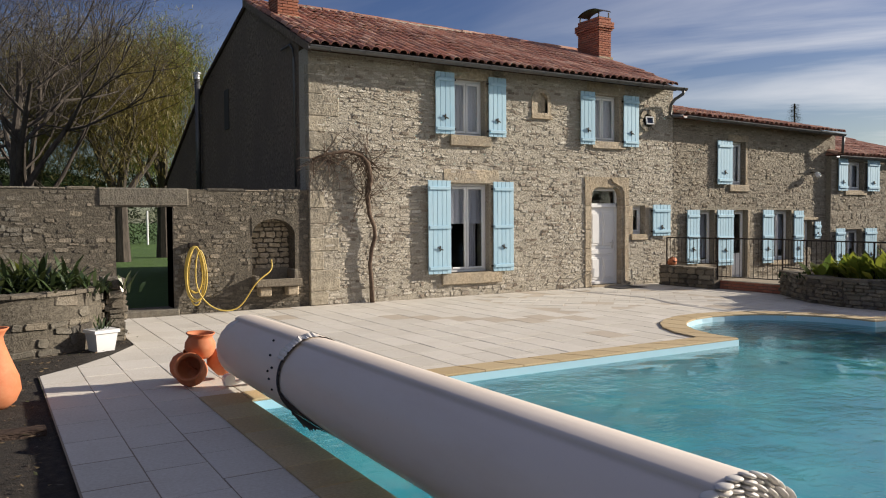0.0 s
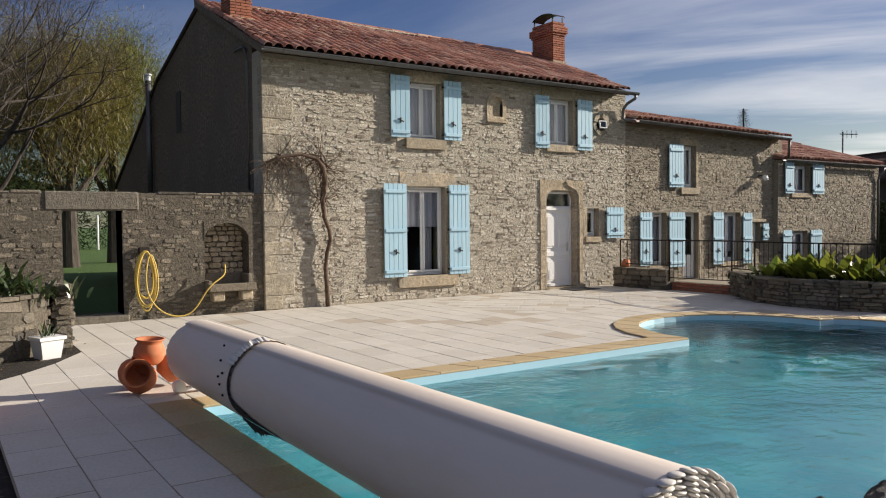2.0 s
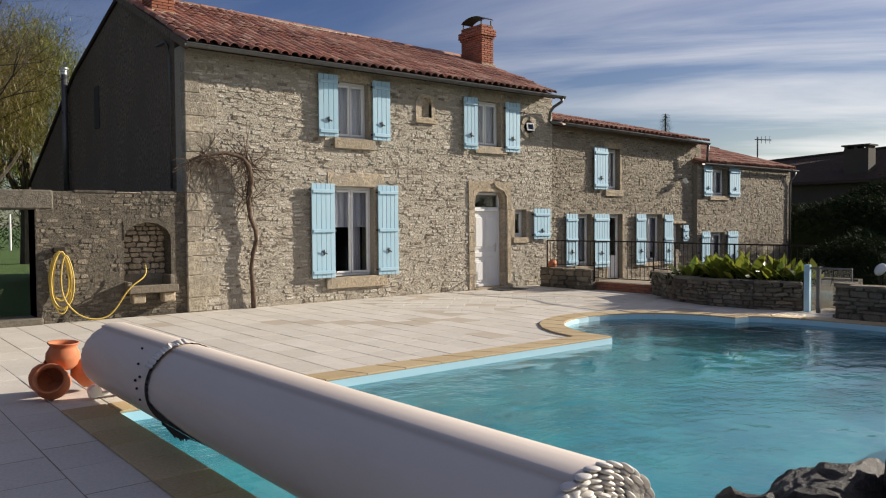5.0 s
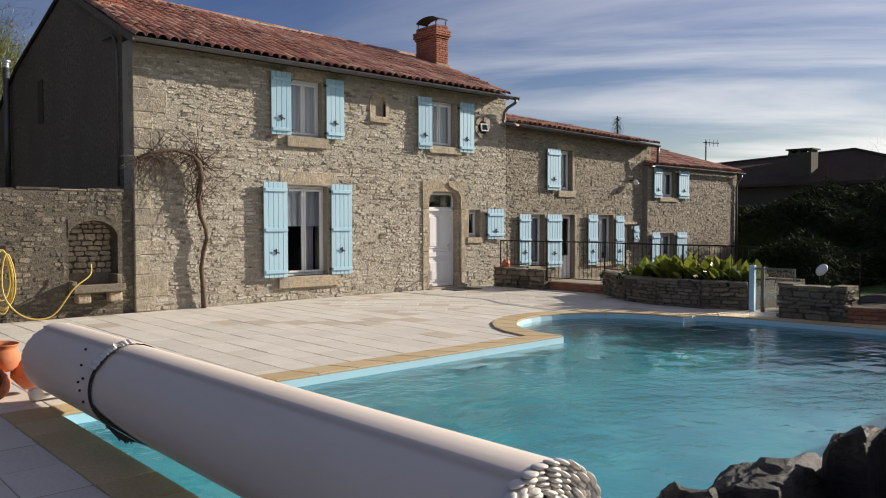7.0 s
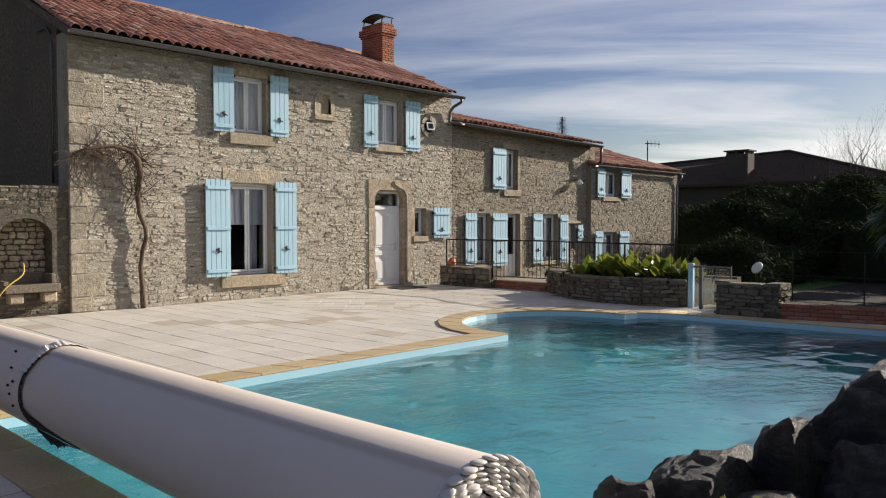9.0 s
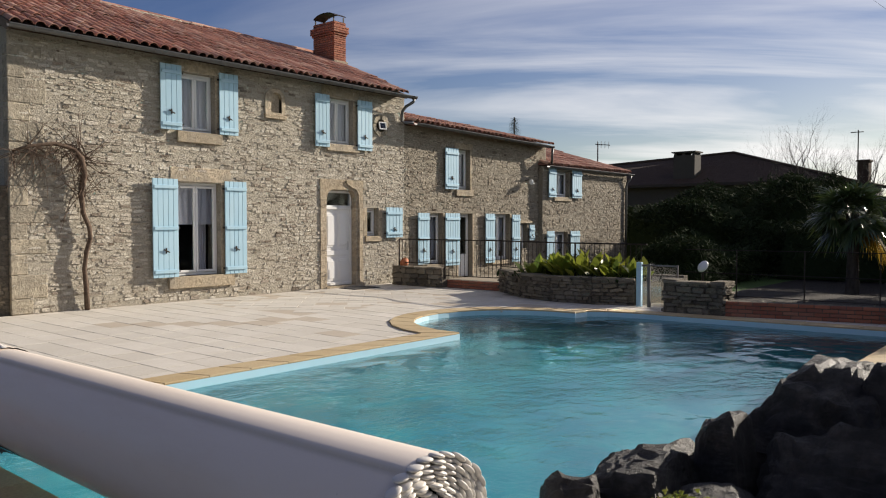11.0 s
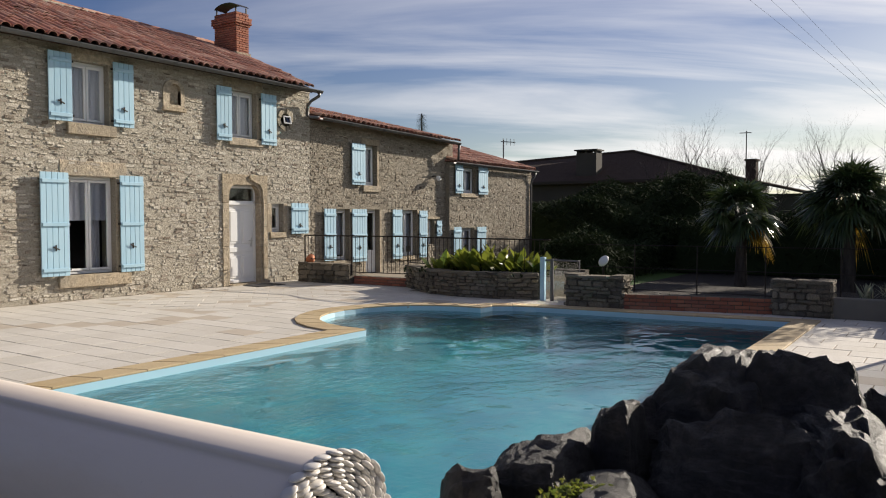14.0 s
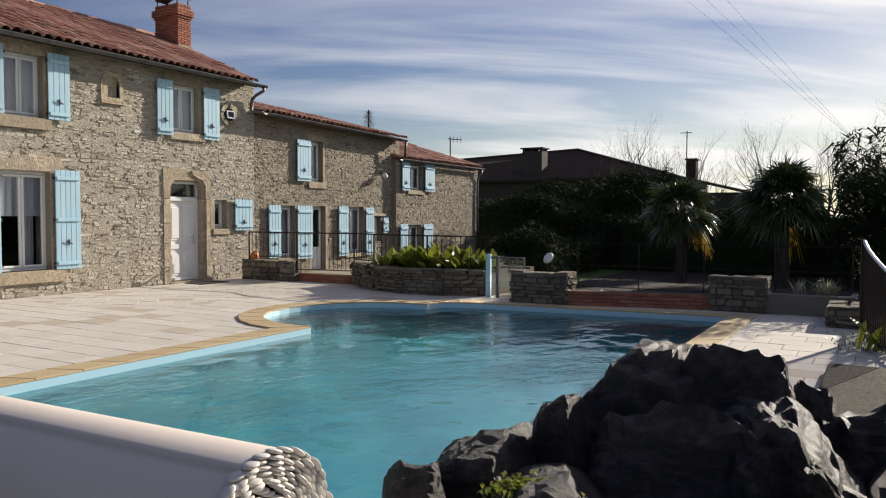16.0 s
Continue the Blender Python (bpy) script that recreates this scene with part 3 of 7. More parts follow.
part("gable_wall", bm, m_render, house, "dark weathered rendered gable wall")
part("gable_wall", boxes((9.25, 9.75, 0.5, 13.3, -0.05, 5.1)), m_mortar, house)
part("back_wall", boxes((0.5, 9.25, 12.8, 13.3, -0.05, 2.9)), m_render, house)
part("floor_slab", boxes((0.5, 9.25, 0.5, 12.8, -0.05, 0.02), (0.5, 9.25, 0.5, 12.8, 2.75, 3.0)), m_unlit, house)
part("back_partition", boxes((0.5, 9.25, 3.2, 3.3, 0.02, 2.75), (0.5, 9.25, 3.2, 3.3, 3.0, 5.9), (5.0, 5.1, 0.5, 3.2, 0.02, 2.75), (5.0, 5.1, 0.5, 3.2, 3.0, 5.08)), m_unlit, house)


def slab(bm, a, b, c, d, t):
    """A sloped slab between four corners, t thick downwards."""
    top = [bm.verts.new(p) for p in (a, b, c, d)]
    low = [bm.verts.new((p[0], p[1], p[2] - t)) for p in (a, b, c, d)]
    bm.faces.new(top)
    bm.faces.new(low[::-1])
    for k in range(4):
        j = (k + 1) % 4
        bm.faces.new((top[k], low[k], low[j], top[j]))
    bmesh.ops.recalc_face_normals(bm, faces=bm.faces)


# roof deck under the tiles is dark: channel shade put into its colour
for c in (((-0.05, -0.34, 4.88), (9.5, -0.34, 4.88), (10.2, RIDGE_Y, RIDGE_E), (-0.05, RIDGE_Y, RIDGE_Z)),
          ((-0.05, RIDGE_Y, RIDGE_Z), (10.2, RIDGE_Y, RIDGE_E), (9.75, 7.7, 5.60), (-0.05, 7.7, 5.60)),
          ((-0.05, 7.7, 5.60), (9.75, 7.7, 5.60), (9.75, 13.6, 2.95), (-0.05, 13.6, 2.95))):
    bm = bmesh.new()
    slab(bm, *c, 0.10)
    part("roof", bm, m_dark_tile, house, "red clay barrel tile roof")


def barrel_mesh(r0=0.098, r1=0.080, length=0.46, h=0.078):
    """One clay barrel tile: runs up along +y from the lower end at the origin, which lies on the roof."""
    bm = bmesh.new()
    n = 6
    ringo, ringi = [], []
    for y, r in ((0, r0), (length, r1)):
        for t, store in ((0.0, ringo), (0.014, ringi)):
            store.append([bm.verts.new(((r - t) * math.cos(math.pi * k / n), y, (h / 0.098) * (r - t) * math.sin(math.pi * k / n))) for k in range(n + 1)])
    for k in range(n):
        bm.faces.new((ringo[0][k], ringo[0][k + 1], ringo[1][k + 1], ringo[1][k]))
        bm.faces.new((ringi[0][k], ringo[0][k], ringo[0][k + 1], ringi[0][k + 1]))
    bmesh.ops.recalc_face_normals(bm, faces=bm.faces)
    return mesh_of("roof_tile", bm, m_tile_own)


BARREL = barrel_mesh()
RIDGE_TILE = barrel_mesh(0.13, 0.12, 0.44, 0.085)


def tiled(parent, x0, x1, y0, z0, y1, z1, pitch=0.205, lap=0.36, singles=None, seed=3, clip=None, drop=0.0, fall=0.0):
    """Barrel tiles over a slope that climbs from (y0, z0) to (y1, z1). singles: x from, x to."""
    r = random.Random(seed)
    ang = math.atan2(z1 - z0, y1 - y0)
    length = math.hypot(y1 - y0, z1 - z0)
    rows, cols = int(length / lap), int((x1 - x0) / pitch)
    co = [v.co.copy() for v in BARREL.vertices]
    fa = [tuple(p.vertices) for p in BARREL.polygons]
    verts, faces, made = [], [], 0
    for j in range(rows + 1):
        for i in range(cols + 1):
            s = j * lap + r.uniform(-0.015, 0.015)
            x = x0 + (i + 0.5) * pitch + r.uniform(-0.012, 0.012)
            y, z = y0 + s * math.cos(ang), z0 + s * math.sin(ang) - (drop + fall * s / length) * (x - x0)
            if x > x1 or s > length - 0.2 or (clip and not clip(x, y)):
                continue
            sag = 0.025 * math.sin(x * 1.3 + j * 0.4) * min(1, j / 4)
            m = pose(x, y, z + 0.025 + sag + r.uniform(0, 0.012), math.degrees(ang) - 1.5 + r.uniform(-1, 1), 0, r.uniform(-2.5, 2.5))
            if singles and singles[0] < x < singles[1] and made < 300:
                share("roof_tile", BARREL, parent, m)
                made += 1
            else:
                n = len(verts)
                verts += [m @ c for c in co]
                faces += [tuple(n + k for k in f) for f in fa]
    me = bpy.data.meshes.new("roof_tiles")
    me.from_pydata(verts, [], faces)
    me.materials.append(m_tile)
    ob = new("roof_tiles", me)
    ob.parent = parent
    ob["kind"] = "stuff"


# annex and end house
annex = thing("stone_annex", "lower rubble stone wing with pale blue shutters and tile roof", "house")
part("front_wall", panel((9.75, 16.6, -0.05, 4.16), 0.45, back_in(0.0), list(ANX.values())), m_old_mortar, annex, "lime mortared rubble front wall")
part("back_wall", boxes((9.75, 16.6, 6.8, 7.2, -0.05, 4.2), (16.2, 16.6, 0.45, 6.8, -0.05, 4.4), (9.75, 16.2, 0.45, 6.8, -0.05, 0.0), (9.76, 16.2, 2.6, 2.7, 0.0, 4.6)), m_unlit, annex)
bm = bmesh.new()
slab(bm, (9.76, -0.30, 4.21), (16.5, -0.30, 4.09), (16.5, 3.5, 5.04), (9.76, 3.5, 5.16), 0.09)
slab(bm, (9.76, 3.5, 5.16), (16.5, 3.5, 5.04), (16.5, 7.3, 4.1), (9.76, 7.3, 4.2), 0.09)
roof_annex = part("roof", bm, m_tile, annex, "red clay barrel tile roof")
END_Y = -0.17
endhouse = thing("end_cottage", "low stone cottage at the end of the row, pale blue shutters", "house")
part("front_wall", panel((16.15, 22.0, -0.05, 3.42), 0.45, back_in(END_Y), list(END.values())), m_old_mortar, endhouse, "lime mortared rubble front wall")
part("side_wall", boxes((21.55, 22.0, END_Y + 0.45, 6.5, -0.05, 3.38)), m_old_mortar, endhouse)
part("floor_slab", boxes((16.62, 21.2, 0.2, 6.2, -0.04, 0.0), (16.62, 21.2, 2.4, 2.5, 0.0, 3.4), (16.6, 21.2, 6.2, 6.5, -0.05, 3.38)), m_unlit, endhouse)
bm = bmesh.new()
e = [(16.1, END_Y - 0.12, 3.45), (22.12, END_Y - 0.12, 3.45), (22.12, 6.8, 3.45), (16.1, 6.8, 3.45), (16.8, 3.2, 4.66), (20.4, 3.2, 4.66)]
ev = [bm.verts.new(p) for p in e]
for f in ((0, 1, 5, 4), (1, 2, 5), (2, 3, 4, 5), (3, 0, 4), (3, 2, 1, 0)):
    bm.faces.new([ev[k] for k in f])
roof_end = part("roof", bm, m_tile, endhouse, "red clay barrel tile hipped roof")

# ---- garden wall with gate and niche ----
gwall = tagged(new("garden_wall"), "grey rubble garden wall with a gateway and a niche", "wall", kind="structure")
GATE, NICHE = (-3.45, -2.52, -0.05, 1.89), (-1.12, -0.29, 0.52, 1.40)
part("wall_core", panel((-14.0, 0.0, -0.05, 2.20), 0.5, back_in(0.05), [GATE, (NICHE[0], NICHE[1], 0.52, 1.68)]), m_grey_mortar, gwall)

# ---- terrace ----
def ring_strip(name, pts_in, pts_out, z0, z1, mat, parent):
    """Coping stones between an inner and an outer line, one block for each step."""
    for k in range(len(pts_in) - 1):
        a, b, c, d = [Vector((*p, 0)) for p in (pts_in[k], pts_in[k + 1], pts_out[k + 1], pts_out[k])]
        mid = (a + b + c + d) / 4
        bm = bmesh.new()
        q = [mid + (p - mid) * (1 - 0.006 / max(0.1, (p - mid).length)) for p in (a, b, c, d)]
        lo = [bm.verts.new((p.x, p.y, z0)) for p in q]
        hi = [bm.verts.new((p.x, p.y, z1 - 0.008)) for p in q]
        up = [bm.verts.new((*(mid + (p - mid) * (1 - 0.012 / max(0.1, (p - mid).length))).xy, z1)) for p in q]
        for s in range(4):
            t = (s + 1) % 4
            bm.faces.new((lo[s], lo[t], hi[t], hi[s]))
            bm.faces.new((hi[s], hi[t], up[t], up[s]))
        bm.faces.new(up)
        bmesh.ops.recalc_face_normals(bm, faces=bm.faces)
        part(name, bm, mat, parent)


def steps(p, q, n):
    return [(p[0] + (q[0] - p[0]) * k / n, p[1] + (q[1] - p[1]) * k / n) for k in range(n + 1)]


coping = tagged(new("pool_coping"), "ochre stone coping round the pool", "coping", kind="structure")
x0, x1, y0, y1 = POOL
CW = 0.38
ring_strip("coping_stone", steps((x0, y0), (x0, y1 + CW), 11), steps((x0 - CW, y0), (x0 - CW, y1 + CW), 11), 0.0, 0.02, m_coping, coping)
ring_strip("coping_stone", steps((x0, y1), (3.31, y1), 13), steps((x0, y1 + CW), (2.95, y1 + CW), 13), 0.0, 0.021, m_coping, coping)
ring_strip("coping_stone", bay_arc(BAY[2], 12), bay_arc(BAY[2] + 0.40, 12, math.radians(174), math.radians(4)), 0.0, 0.024, m_coping, coping)
ring_strip("coping_stone", FAR_IN, FAR_OUT, 0.0, 0.022, m_coping, coping)
ring_strip("coping_stone", steps((x0, y0), (x1, y0), 20), steps((x0, y0 - CW), (x1 + 0.37, y0 - CW), 20), 0.0, 0.0205, m_coping, coping)

# sand bed under the paving: everything round the pool up to the walls
bm = bmesh.new()


def quad(bm, xa, xb, ya, yb, z):
    bm.faces.new([bm.verts.new(p) for p in ((xa, ya, z), (xb, ya, z), (xb, yb, z), (xa, yb, z))])


TERR = [(-4.9, -3.6, -14.9, -4.8), (-3.42, -3.0, -6.9, 0.04), (-3.6, -3.42, -14.9, -4.8), (-3.0, 9.2, -5.2, 0.0), (-3.0, 2.9, -6.9, -5.2), (7.62, 9.2, -12.3, -5.1), (-3.42, 9.2, -14.9, -12.3), (2.9, 3.2, -6.9, -5.1), (6.7, 7.62, -6.9, -5.1), (6.4, 6.7, -6.2, -5.1)]
for q in TERR:
    quad(bm, *q, -0.004)
bed = tagged(part("terrace_bed", bm, m_joint, None), "sandy joints under the terrace slabs", "terrace", kind="structure")

# ---- roller with the wound-up pool cover ----
RX, RZ, RR = -3.15, 0.43, 0.325

# ---- front details: shutters, windows, door, dressed stone ----
def shutter(parent, x0, x1, z0, z1, y=0.0, proud=0.06, lean=0.0, three=False, hinge="l"):
    """A ledged board shutter laid back on the wall: a board body with grooves, ledges, and a turn catch."""
    w, h = x1 - x0, z1 - z0
    bm = bmesh.new()
    n = max(3, round(w / 0.115))
    box(bm, -w / 2 + 0.006, w / 2 - 0.006, 0.0, 0.012, 0.004, h - 0.004)
    ob = part("shutter", bm, m_blue, parent, "pale blue painted board shutter folded back on the wall", at=pose((x0 + x1) / 2, y - proud - 0.02, z0, 0, 0, lean))
    for i in range(n):
        part("board", boxes((-w / 2 + w * i / n + 0.003, -w / 2 + w * (i + 1) / n - 0.003, -0.014, 0.0135, 0, h), bevel=0.004), m_blue, ob)
    for zz in ([0.12, h / 2, h - 0.16] if three else [0.11, h - 0.15]):
        part("ledge", boxes((-w / 2 + 0.02, w / 2 - 0.015, -0.044, -0.0145, zz - 0.035, zz + 0.035), bevel=0.006), m_blue, ob)
        s = -1 if hinge == "l" else 1
        part("hinge", boxes((s * w / 2 - 0.035, s * w / 2 + 0.035, -0.008, 0.03, zz - 0.02, zz + 0.02), bevel=0.004), m_iron, ob, "dark iron hinge")
    bm = bmesh.new()
    box(bm, -0.012, 0.012, -0.034, -0.0142, 0.27 * h - 0.05, 0.27 * h + 0.06, bevel=0.004)
    box(bm, -0.07, 0.07, -0.046, -0.032, 0.27 * h - 0.012, 0.27 * h + 0.012, bevel=0.004, m=Matrix.Translation((0, 0, 0.27 * h)) @ pose(0, 0, 0, 0, 25, 0) @ Matrix.Translation((0, 0, -0.27 * h)))
    part("turn_catch", bm, m_iron, ob, "dark iron turn catch")
    for zz in (0.3, h - 0.3):
        part("stay", boxes((-0.02, 0.02, 0.015, proud + 0.02, zz - 0.02, zz + 0.02)), m_iron, ob)
    return ob


def window(parent, o, depth=0.16, y=0.0, leaves=2, curtain=0.0, sill=True, door_panel=0.0):
    """A white casement in the opening o, set back by depth, with panes, and a curtain behind."""
    x0, x1, z0, z1 = o
    yy, f = y + depth, 0.055
    bm = bmesh.new()
    for b in ((x0, x1, z0, z0 + f), (x0, x1, z1 - f, z1), (x0, x0 + f, z0 + f, z1 - f), (x1 - f, x1, z0 + f, z1 - f)):
        box(bm, b[0], b[1], yy, yy + 0.06, b[2], b[3], bevel=0.006)
    ob = part("window", bm, m_white, parent, "white framed casement window")
    n = leaves
    for i in range(n):
        a, b = x0 + f + (x1 - x0 - 2 * f) * i / n + 0.004, x0 + f + (x1 - x0 - 2 * f) * (i + 1) / n - 0.004
        g, lo, hi = 0.05, z0 + f + 0.004, z1 - f - 0.004
        bm = bmesh.new()
        for q in ((a, b, lo, lo + g + door_panel), (a, b, hi - g, hi), (a, a + g, lo + g + door_panel, hi - g), (b - g, b, lo + g + door_panel, hi - g)):
            box(bm, q[0], q[1], yy - 0.02, yy + 0.03, q[2], q[3], bevel=0.008)
        part("casement", bm, m_white, ob)
        part("pane", boxes((a + g - 0.005, b - g + 0.005, yy + 0.002, yy + 0.008, lo + g + door_panel - 0.005, hi - g + 0.005)), m_glass, ob, "clear window pane").visible_shadow = False
    if curtain > 0:
        bm = bmesh.new()
        m = 26
        for i in range(m):
            u0, u1 = x0 + (x1 - x0) * i / m, x0 + (x1 - x0) * (i + 1) / m
            p0, p1 = yy + 0.13 + 0.025 * math.sin(i * 1.7), yy + 0.13 + 0.025 * math.sin((i + 1) * 1.7)
            zl = z0 if curtain >= 1 else z1 - (z1 - z0) * curtain
            bm.faces.new([bm.verts.new(p) for p in ((u0, p0, zl), (u1, p1, zl), (u1, p1, z1), (u0, p0, z1))])
        bmesh.ops.remove_doubles(bm, verts=bm.verts, dist=0.001)
        part("curtain", bm, m_curtain, ob, "pale lilac net curtain", smooth=True)
    return ob


def block(parent, x0, x1, z0, z1, proud=0.02, y=0.0, name="dressed_stone", depth=0.06, bevel=0.008, mat=None):
    part(name, boxes((x0, x1, y - proud, y + depth, z0, z1), bevel=bevel), mat or m_ashlar, parent)


window(house, WIN["low"], curtain=0.45)
for xx in (WIN["low"][0] + 0.62,):
    bm = bmesh.new()
    for i in range(14):
        u0, u1 = xx + 0.3 * i / 14, xx + 0.3 * (i + 1) / 14
        bm.faces.new([bm.verts.new(p) for p in ((u0, 0.42 + 0.03 * math.sin(i * 1.9), 0.5), (u1, 0.42 + 0.03 * math.sin((i + 1) * 1.9), 0.5), (u1, 0.42 + 0.03 * math.sin((i + 1) * 1.9), 2.3), (u0, 0.42 + 0.03 * math.sin(i * 1.9), 2.3))])
    part("drape", bm, m_curtain, house, "grey lilac drape", smooth=True)
window(house, WIN["up1"], curtain=1)
window(house, WIN["up2"], curtain=1)
window(house, WIN["small"], leaves=1, curtain=0)
shutter(house, 2.53, 3.08, 0.50, 2.45, proud=0.085, three=True, hinge="r")
shutter(house, 4.18, 4.72, 0.50, 2.45, proud=0.05, three=True)
shutter(house, 2.73, 3.18, 3.42, 4.70, proud=0.085, lean=-3, hinge="r")
shutter(house, 4.07, 4.53, 3.42, 4.70, proud=0.05)
shutter(house, 6.63, 7.05, 3.37, 4.60, proud=0.085, lean=-3, hinge="r")
shutter(house, 8.0, 8.50, 3.37, 4.60, proud=0.05)
shutter(house, 8.99, 9.60, 1.19, 1.97, proud=0.05)
# sills and lintels
block(house, 2.90, 4.42, 0.26, 0.50, 0.07, name="window_sill", depth=0.2)
block(house, 2.97, 4.38, 2.41, 2.70, 0.012, name="lintel")
block(house, 3.12, 4.14, 3.20, 3.42, 0.07, name="window_sill", depth=0.2)
block(house, 3.0, 4.25, 4.63, 4.86, 0.012, name="lintel")
block(house, 7.03, 8.08, 3.30, 3.47, 0.06, name="window_sill", depth=0.2)
block(house, 6.9, 8.1, 4.60, 4.86, 0.012, name="lintel")
block(house, 8.3, 8.85, 1.10, 1.24, 0.05, name="window_sill", depth=0.2)
for o in ("low", "up1", "up2", "small"):
    x0, x1, z0, z1 = WIN[o]
    z = z0
    while z < z1 - 0.05:
        h = min(rnd.uniform(0.28, 0.46), z1 - z)
        block(house, x0 - 0.14, x0 - 0.002, z + 0.004, z + h - 0.004, 0.008)
        block(house, x1 + 0.002, x1 + 0.14, z + 0.004, z + h - 0.004, 0.008)
        z += h
# corner stones
z, k = 0.0, 0
while z < 4.6:
    h = rnd.uniform(0.26, 0.42)
    block(house, -0.012, 0.30 + 0.28 * (k % 2) + rnd.uniform(-0.05, 0.05), z + 0.005, min(z + h, 4.62) - 0.005, 0.016, depth=0.2, bevel=0.014, mat=m_quoin)
    z, k = z + h, k + 1
# plain rendered band under the eaves
part("eaves_band", boxes((0.0, 2.98, -0.012, 0.02, 4.80, 4.92), (4.27, 6.88, -0.012, 0.02, 4.82, 4.92), (8.12, 9.75, -0.012, 0.02, 4.82, 4.92)), m_mortar, house, "plain lime band under the eaves")
# little arched niche
bm = bmesh.new()
outer = [(5.27, 3.98), (5.81, 3.98), (5.81, 4.34)] + [(5.54 + 0.27 * math.cos(a), 4.34 + 0.22 * math.sin(a)) for a in [math.pi * q / 10 for q in range(1, 10)]] + [(5.27, 4.34)]
inner = [(5.43, 4.03), (5.72, 4.03), (5.72, 4.34)] + [(5.575 + 0.145 * math.cos(a), 4.34 + 0.14 * math.sin(a)) for a in [math.pi * q / 10 for q in range(1, 10)]] + [(5.43, 4.34)]
rings = [[bm.verts.new((x, yy, z)) for x, z in line] for line, yy in ((outer, 0.01), (outer, -0.03), (inner, -0.03), (inner, 0.07))]
for r0, r1 in zip(rings, rings[1:]):
    for q in range(len(r0)):
        j = (q + 1) % len(r0)
        bm.faces.new((r0[q], r0[j], r1[j], r1[q]))
bm.faces.new(rings[-1])
bmesh.ops.recalc_face_normals(bm, faces=bm.faces)
part("statue_niche", bm, m_ashlar, house, "small round-headed stone niche")
block(house, 5.25, 5.84, 3.89, 3.978, 0.06, name="niche_sill", depth=0.1)

# door with its surround
x0, x1, z0, z1 = WIN["door"]
door = part("front_door", boxes((x0 + 0.05, x1 - 0.05, 0.16, 0.21, 0.04, 1.93), bevel=0.005), m_white, house, "white panelled front door under a glazed fanlight")
bm = bmesh.new()
for a, b, c, d in ((x0, x0 + 0.05, 0.0, z1), (x1 - 0.05, x1, 0.0, z1), (x0, x1, z1 - 0.06, z1), (x0, x1, 1.93, 2.0)):
    box(bm, a, b, 0.14, 0.23, c, d, bevel=0.005)
part("door_frame", bm, m_white, door)
for q in (0, 1):
    u = x0 + 0.12 + 0.39 * q
    for c, d in ((0.16, 0.70), (0.98, 1.80)):
        bm = boxes((u, u + 0.33, 0.144, 0.162, c, d), bevel=0.008)
        box(bm, u + 0.05, u + 0.28, 0.132, 0.15, c + 0.05, d - 0.05, bevel=0.008)
        part("door_panel", bm, m_white, door)
for b in ((x0 + 0.1, x1 - 0.1, 0.135, 0.162, 0.78, 0.90), (x0 + 0.06, x1 - 0.06, 0.125, 0.162, 0.05, 0.12), (x0 + 0.05, x1 - 0.05, 0.11, 0.162, 1.90, 1.96)):
    part("door_rail", boxes(b, bevel=0.006), m_white, door)
part("fanlight", boxes((x0 + 0.05, x1 - 0.05, 0.18, 0.188, 2.0, z1 - 0.06)), m_glass, door, "dark fanlight pane")
bm = boxes((x1 - 0.155, x1 - 0.115, 0.132, 0.162, 0.90, 1.12), bevel=0.006)
tube(bm, [(x1 - 0.135, 0.135, 1.05), (x1 - 0.135, 0.10, 1.05), (x1 - 0.25, 0.095, 1.05)], 0.011, 8)
part("door_handle", bm, m_steel, door, "brushed metal door handle")
part("threshold", boxes((x0 - 0.02, x1 + 0.02, -0.06, 0.3, -0.04, 0.035), bevel=0.008), m_ashlar, house)
z = 0.0
while z < 2.1:
    h = min(rnd.uniform(0.36, 0.6), 2.12 - z)
    block(house, x0 - 0.19, x0 + 0.006, z + 0.004, z + h - 0.004, 0.03, depth=0.138)
    block(house, x1 - 0.006, x1 + 0.24, z + 0.004, z + h - 0.004, 0.03, depth=0.138)
    z += h
# rounded head: one stone with the arch cut out
bm = bmesh.new()
arch = [(x0 + 0.006, 2.12)] + [(x0 + 0.206 - 0.20 * math.cos(a), 2.12 + 0.26 * math.sin(a)) for a in [math.pi / 2 * q / 6 for q in range(1, 7)]]
arch += [(x1 - 0.206 + 0.20 * math.sin(a), 2.12 + 0.26 * math.cos(a)) for a in [math.pi / 2 * q / 6 for q in range(0, 6)]] + [(x1 - 0.006, 2.12)]
topl = [(x0 - 0.19, 2.12)] + [(x0 - 0.19 + (x1 - x0 + 0.43) * q / 11, 2.62) for q in range(12)] + [(x1 + 0.24, 2.12)]
rings = [[bm.verts.new((x, yy, z)) for x, z in line] for line, yy in ((topl, 0.02), (topl, -0.03), (arch, -0.03), (arch, 0.139))]
for r0, r1 in zip(rings, rings[1:]):
    for q in range(len(r0) - 1):
        bm.faces.new((r0[q], r0[q + 1], r1[q + 1], r1[q]))
bmesh.ops.recalc_face_normals(bm, faces=bm.faces)
part("door_head", bm, m_ashlar, house, "dressed stone door head with rounded corners")
# ogee moulding over the door head
bm = bmesh.new()
tube(bm, [(x0 + 0.62, -0.045, 2.60), (x0 + 0.66, -0.05, 2.52), (x0 + 0.78, -0.05, 2.46), (x0 + 0.94, -0.05, 2.40), (x1 + 0.07, -0.05, 2.26), (x1 + 0.085, -0.05, 1.9), (x1 + 0.085, -0.05, 0.1)], 0.022, 6)
part("moulding", bm, m_ashlar, house)

